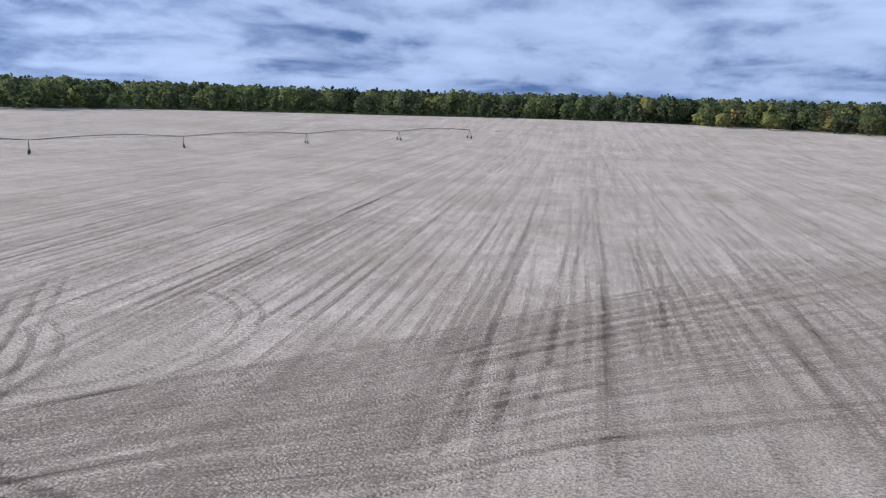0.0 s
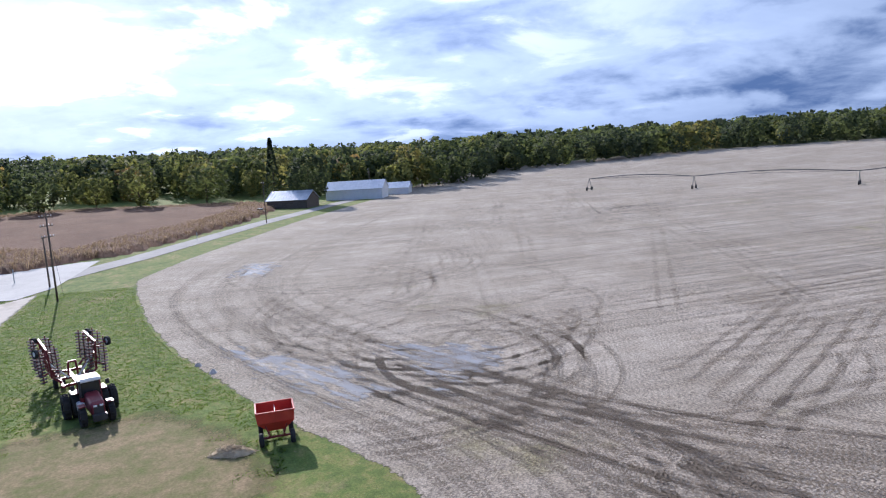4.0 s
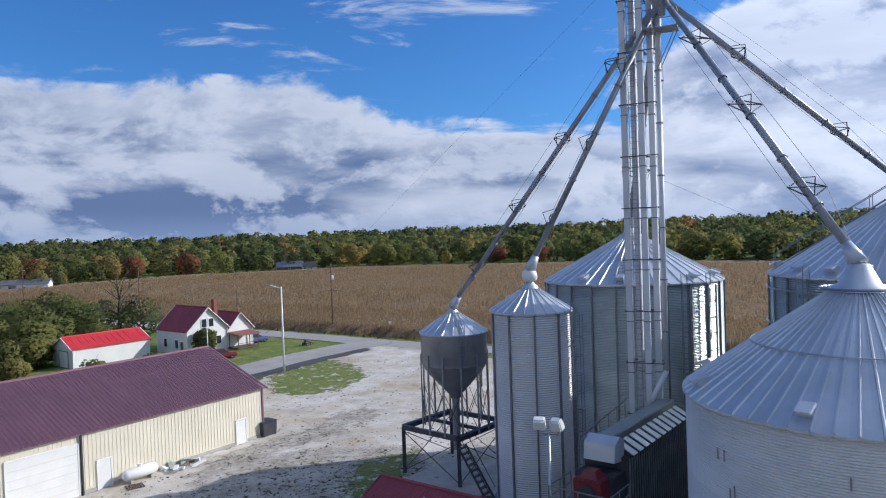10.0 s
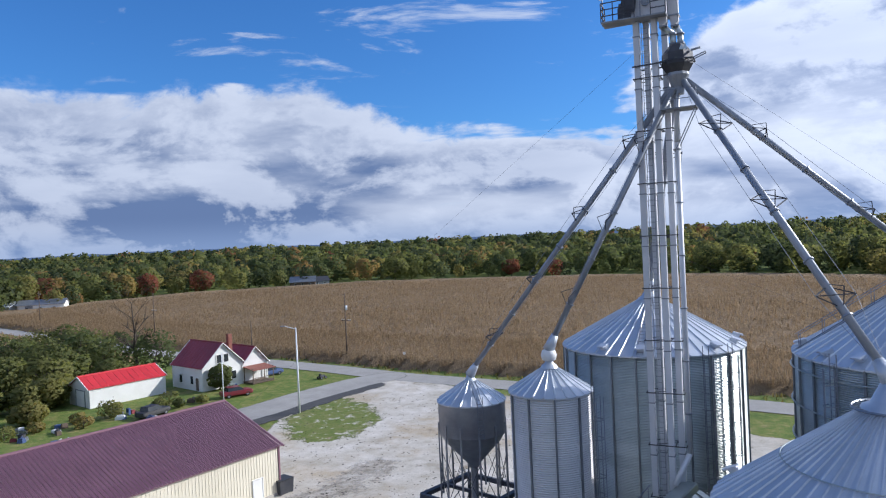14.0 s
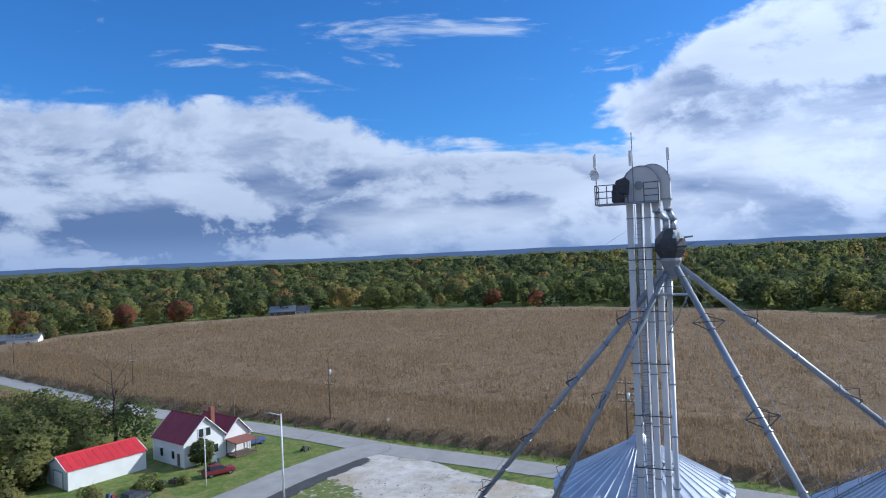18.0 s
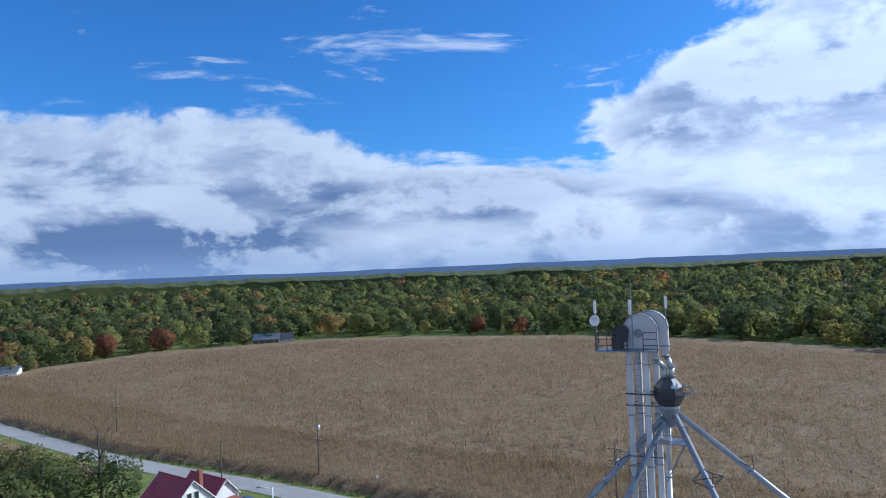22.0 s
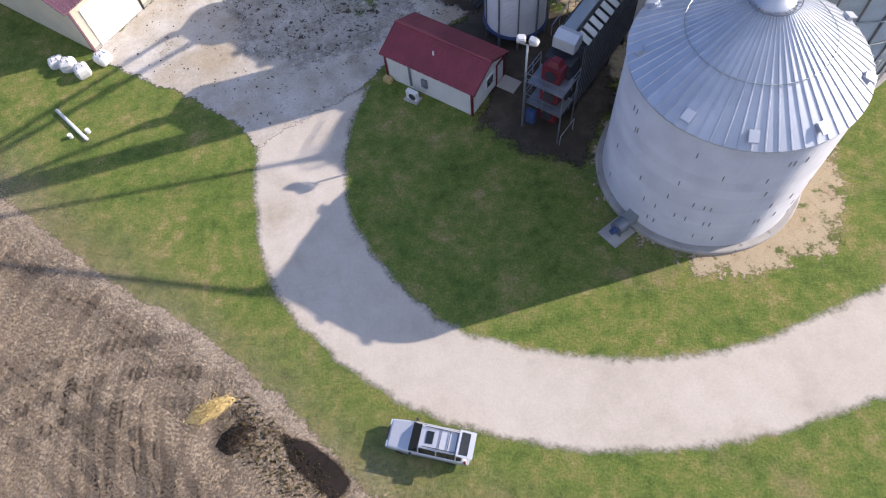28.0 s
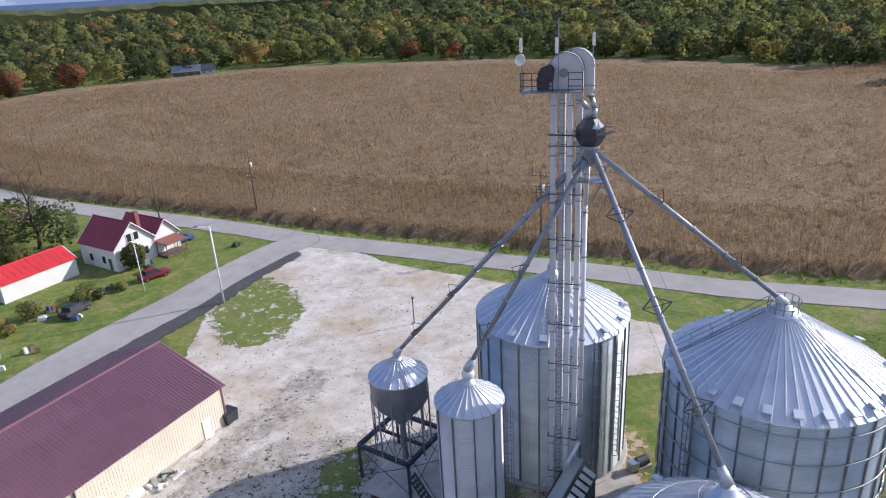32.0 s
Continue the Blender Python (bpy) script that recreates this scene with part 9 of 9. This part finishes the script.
far_barn("white_house", *at_az(-34.2, 345), 20, 18, 9, 3.4, 5.2, WHITE, STEEL_GREY, "white house at the far road end", "house", 1, 3)
far_barn("white_house", *at_az(-36.5, 352), -10, 12, 8, 3.0, 4.8, WHITE, GALV_ROOF, "pale outbuilding near the far house", "house", 1, 2)
far_barn("far_cottage", *at_az(-15.3, 402), 10, 14, 9, 3.2, 6.0, WOOD, STEEL_GREY, "brown cottage among trees at the corn edge", "house", 0, 3)
far_barn("far_cottage", *at_az(-14.0, 408), 30, 10, 8, 3.0, 5.2, STEEL_GREY, STEEL_DARK, "grey cottage among trees at the corn edge", "house", 0, 2)
small_car("parked_car", *at_az(87.2, 245), 20, WHITE, "white car parked by the far farm")


# ---- centre pivot irrigation ----
def pivot_line():
    def ground_at(az, el, eye=19.3):
        best = min((abs(hz(*at_az(az, r)) - (eye + r * math.tan(radians(el)))), r) for r in range(150, 460, 2))
        return (*at_az(az, best[1]), hz(*at_az(az, best[1])))
    pts = [ground_at(a, e) for a, e in ((114.5, -3.5), (122.6, -3.75), (133.8, -3.85), (144.3, -3.35), (153.8, -2.9), (161.4, -2.45), (167.3, -2.15))]
    ob = thing("pivot_irrigator", pts[0], 0, "long galvanised centre-pivot irrigation line across the field", "irrigator")
    o = Vector(pts[0])
    tops = [Vector(p) + Vector((0, 0, 4.3)) - o for p in pts]
    for p, t in zip(pts, tops):
        q = Vector(p) - o
        d = (tops[1] - tops[0]).normalized()
        n = Vector((-d.y, d.x, 0))
        s = Shape()
        for e in (-1, 1):
            s.bar(q + n * e * 2.1 + Vector((0, 0, 0.7)), t, 0.13)
        s.bar(q - n * 2.1 + Vector((0, 0, 0.7)), q + n * 2.1 + Vector((0, 0, 0.7)), 0.16)
        tw = part("tower", s, STEEL_DARK, ob)
        for e in (-1, 1):
            w = wheel(tw, (0, 0, 0), 0.7, 0.35, math.degrees(math.atan2(n.y, n.x)), STEEL_DARK)
            w.matrix_basis = Matrix.Translation(q + n * e * 2.1 + Vector((0, 0, 0.7))) @ pose(0, 0, 0, 0, 0, math.degrees(math.atan2(n.y, n.x)))
    for a, b in zip(tops, tops[1:]):
        s, k = Shape(), 10
        arc = [a + (b - a) * (i / k) + Vector((0, 0, 1.1 * math.sin(math.pi * i / k))) for i in range(k + 1)]
        low = [p - Vector((0, 0, 0.9 * math.sin(math.pi * i / k))) for i, p in enumerate(arc)]
        for i in range(k):
            s.tube(arc[i], arc[i + 1], 0.12, 6)
            s.tube(low[i], low[i + 1], 0.05, 4)
            s.bar(arc[i], low[i], 0.05)
            s.bar(arc[i], low[i + 1], 0.04)
        part("span", s, STEEL_DARK, ob, "bowed truss span with water pipe")


pivot_line()


# ---- heaps and litter near the field ----
def heap(name, cx, cy, rx, ry, h, rz, mat, label, category, seed, straws=0):
    rng = random.Random(seed)
    s, n, m = Shape(), 22, 8
    M = pose(cx, cy, 0.03, 0, 0, rz)
    vs = []
    for j in range(m + 1):
        t = j / m
        for i in range(n):
            a = 2 * math.pi * i / n
            k = 1 + 0.22 * noise.noise(Vector((math.cos(a) * 1.7 + seed, math.sin(a) * 1.7, t * 2)))
            vs.append(M @ Vector((rx * (1 - t) * k * math.cos(a), ry * (1 - t) * k * math.sin(a), h * (1 - (1 - t) ** 2) * (0.8 + 0.4 * rng.random()))))
    s.add(vs, [(j * n + i, j * n + (i + 1) % n, (j + 1) * n + (i + 1) % n, (j + 1) * n + i) for j in range(m) for i in range(n)])
    ob = thing(name, (0, 0, 0), 0, label, category)
    part("heap_body", s, mat, ob, smooth=False)
    if straws:
        w = Shape()
        for i in range(straws):
            a, r = rng.uniform(0, 6.28), rng.uniform(0.1, 1.15)
            p = M @ Vector((rx * r * math.cos(a), ry * r * math.sin(a), max(0.02, h * (1 - r * r) + 0.03)))
            d = Vector((rng.uniform(-1, 1), rng.uniform(-1, 1), rng.uniform(-0.2, 0.5))) * 0.28
            w.bar(p, p + d, 0.022)
        part("loose_straw", w, mat, ob)


heap("straw_pile", -16.5, 11.45, 1.5, 0.6, 0.35, 27, STRAW, "yellow straw pile on the bare soil", "straw pile", 2, 260)
heap("hay_heap", 46.6, 5.6, 1.5, 0.8, 0.45, 80, HAY, "old grey-brown hay heap on the grass", "hay heap", 5, 260)
heap("soil_heap", -14.6, 9.6, 1.3, 0.8, 0.35, 20, BLACK_SOIL, "small dark soil heap at the field edge", "soil heap", 9, 60)
sheet("burnt_ground", BLACK_SOIL, (-14, 4, -5, 12), 0.25, lambda x, y: np.maximum(inside([(-11.9, 9.9), (-10, 9.2), (-8.3, 7.9), (-7.6, 6.9), (-8.5, 5.9), (-10.2, 7.2), (-11.4, 8.4)], x, y), -3), 0.075, 0.8, "burnt black soil patch at the field edge", "ground")
grass_tufts("field_debris", lambda x, y: inside([(-14.5, 12.5), (-10, 8.2), (-6.5, 4.5), (-8, 3), (-12, 6.5), (-16, 10)], x, y), (-17, 2, -5, 13), 2600, 41, "pale dry stalk litter at the field edge", 0.66, (0.05, 0.2), 1.3)
heap("concrete_lump", 66.5, 8.9, 0.6, 0.4, 0.3, 0, CONCRETE, "pale concrete rubble on the grass", "rubble", 12)
heap("concrete_lump", 69.5, 10.6, 0.5, 0.35, 0.25, 40, CONCRETE, "pale concrete rubble on the grass", "rubble", 13)


def yard_stones():
    rnd = random.Random(77)
    s = Shape()
    for i in range(16000):
        x, y = rnd.uniform(-27, 10), rnd.uniform(32, 100)
        if float(inside(YARD, np.array([x]), np.array([y]))[0]) < 1.0:
            continue
        k = noise.noise(Vector((x * 0.13, y * 0.13, 3)))
        core = max(0.0, 1 - math.hypot((x + 12.5) / 8.0, (y - 47.0) / 8.0)) + max(0.0, 0.8 - math.hypot((x + 14) / 4.0, (y - 60) / 8.0))
        if rnd.random() > 0.10 + 1.3 * core * (0.6 + 1.5 * k) + (0.12 if y < 66 else 0.0):
            continue
        r = rnd.uniform(0.025, 0.095)
        s.box((x, y, 0.07 + r * 0.2), (r * 2, r * rnd.uniform(1.2, 2.2), r * 0.7), rnd.uniform(0, 3.14), 0.6)
    solo("dark_clods", s, MUD, "dark mud clods scattered over the gravel", "mud clods", "", "stuff")


yard_stones()
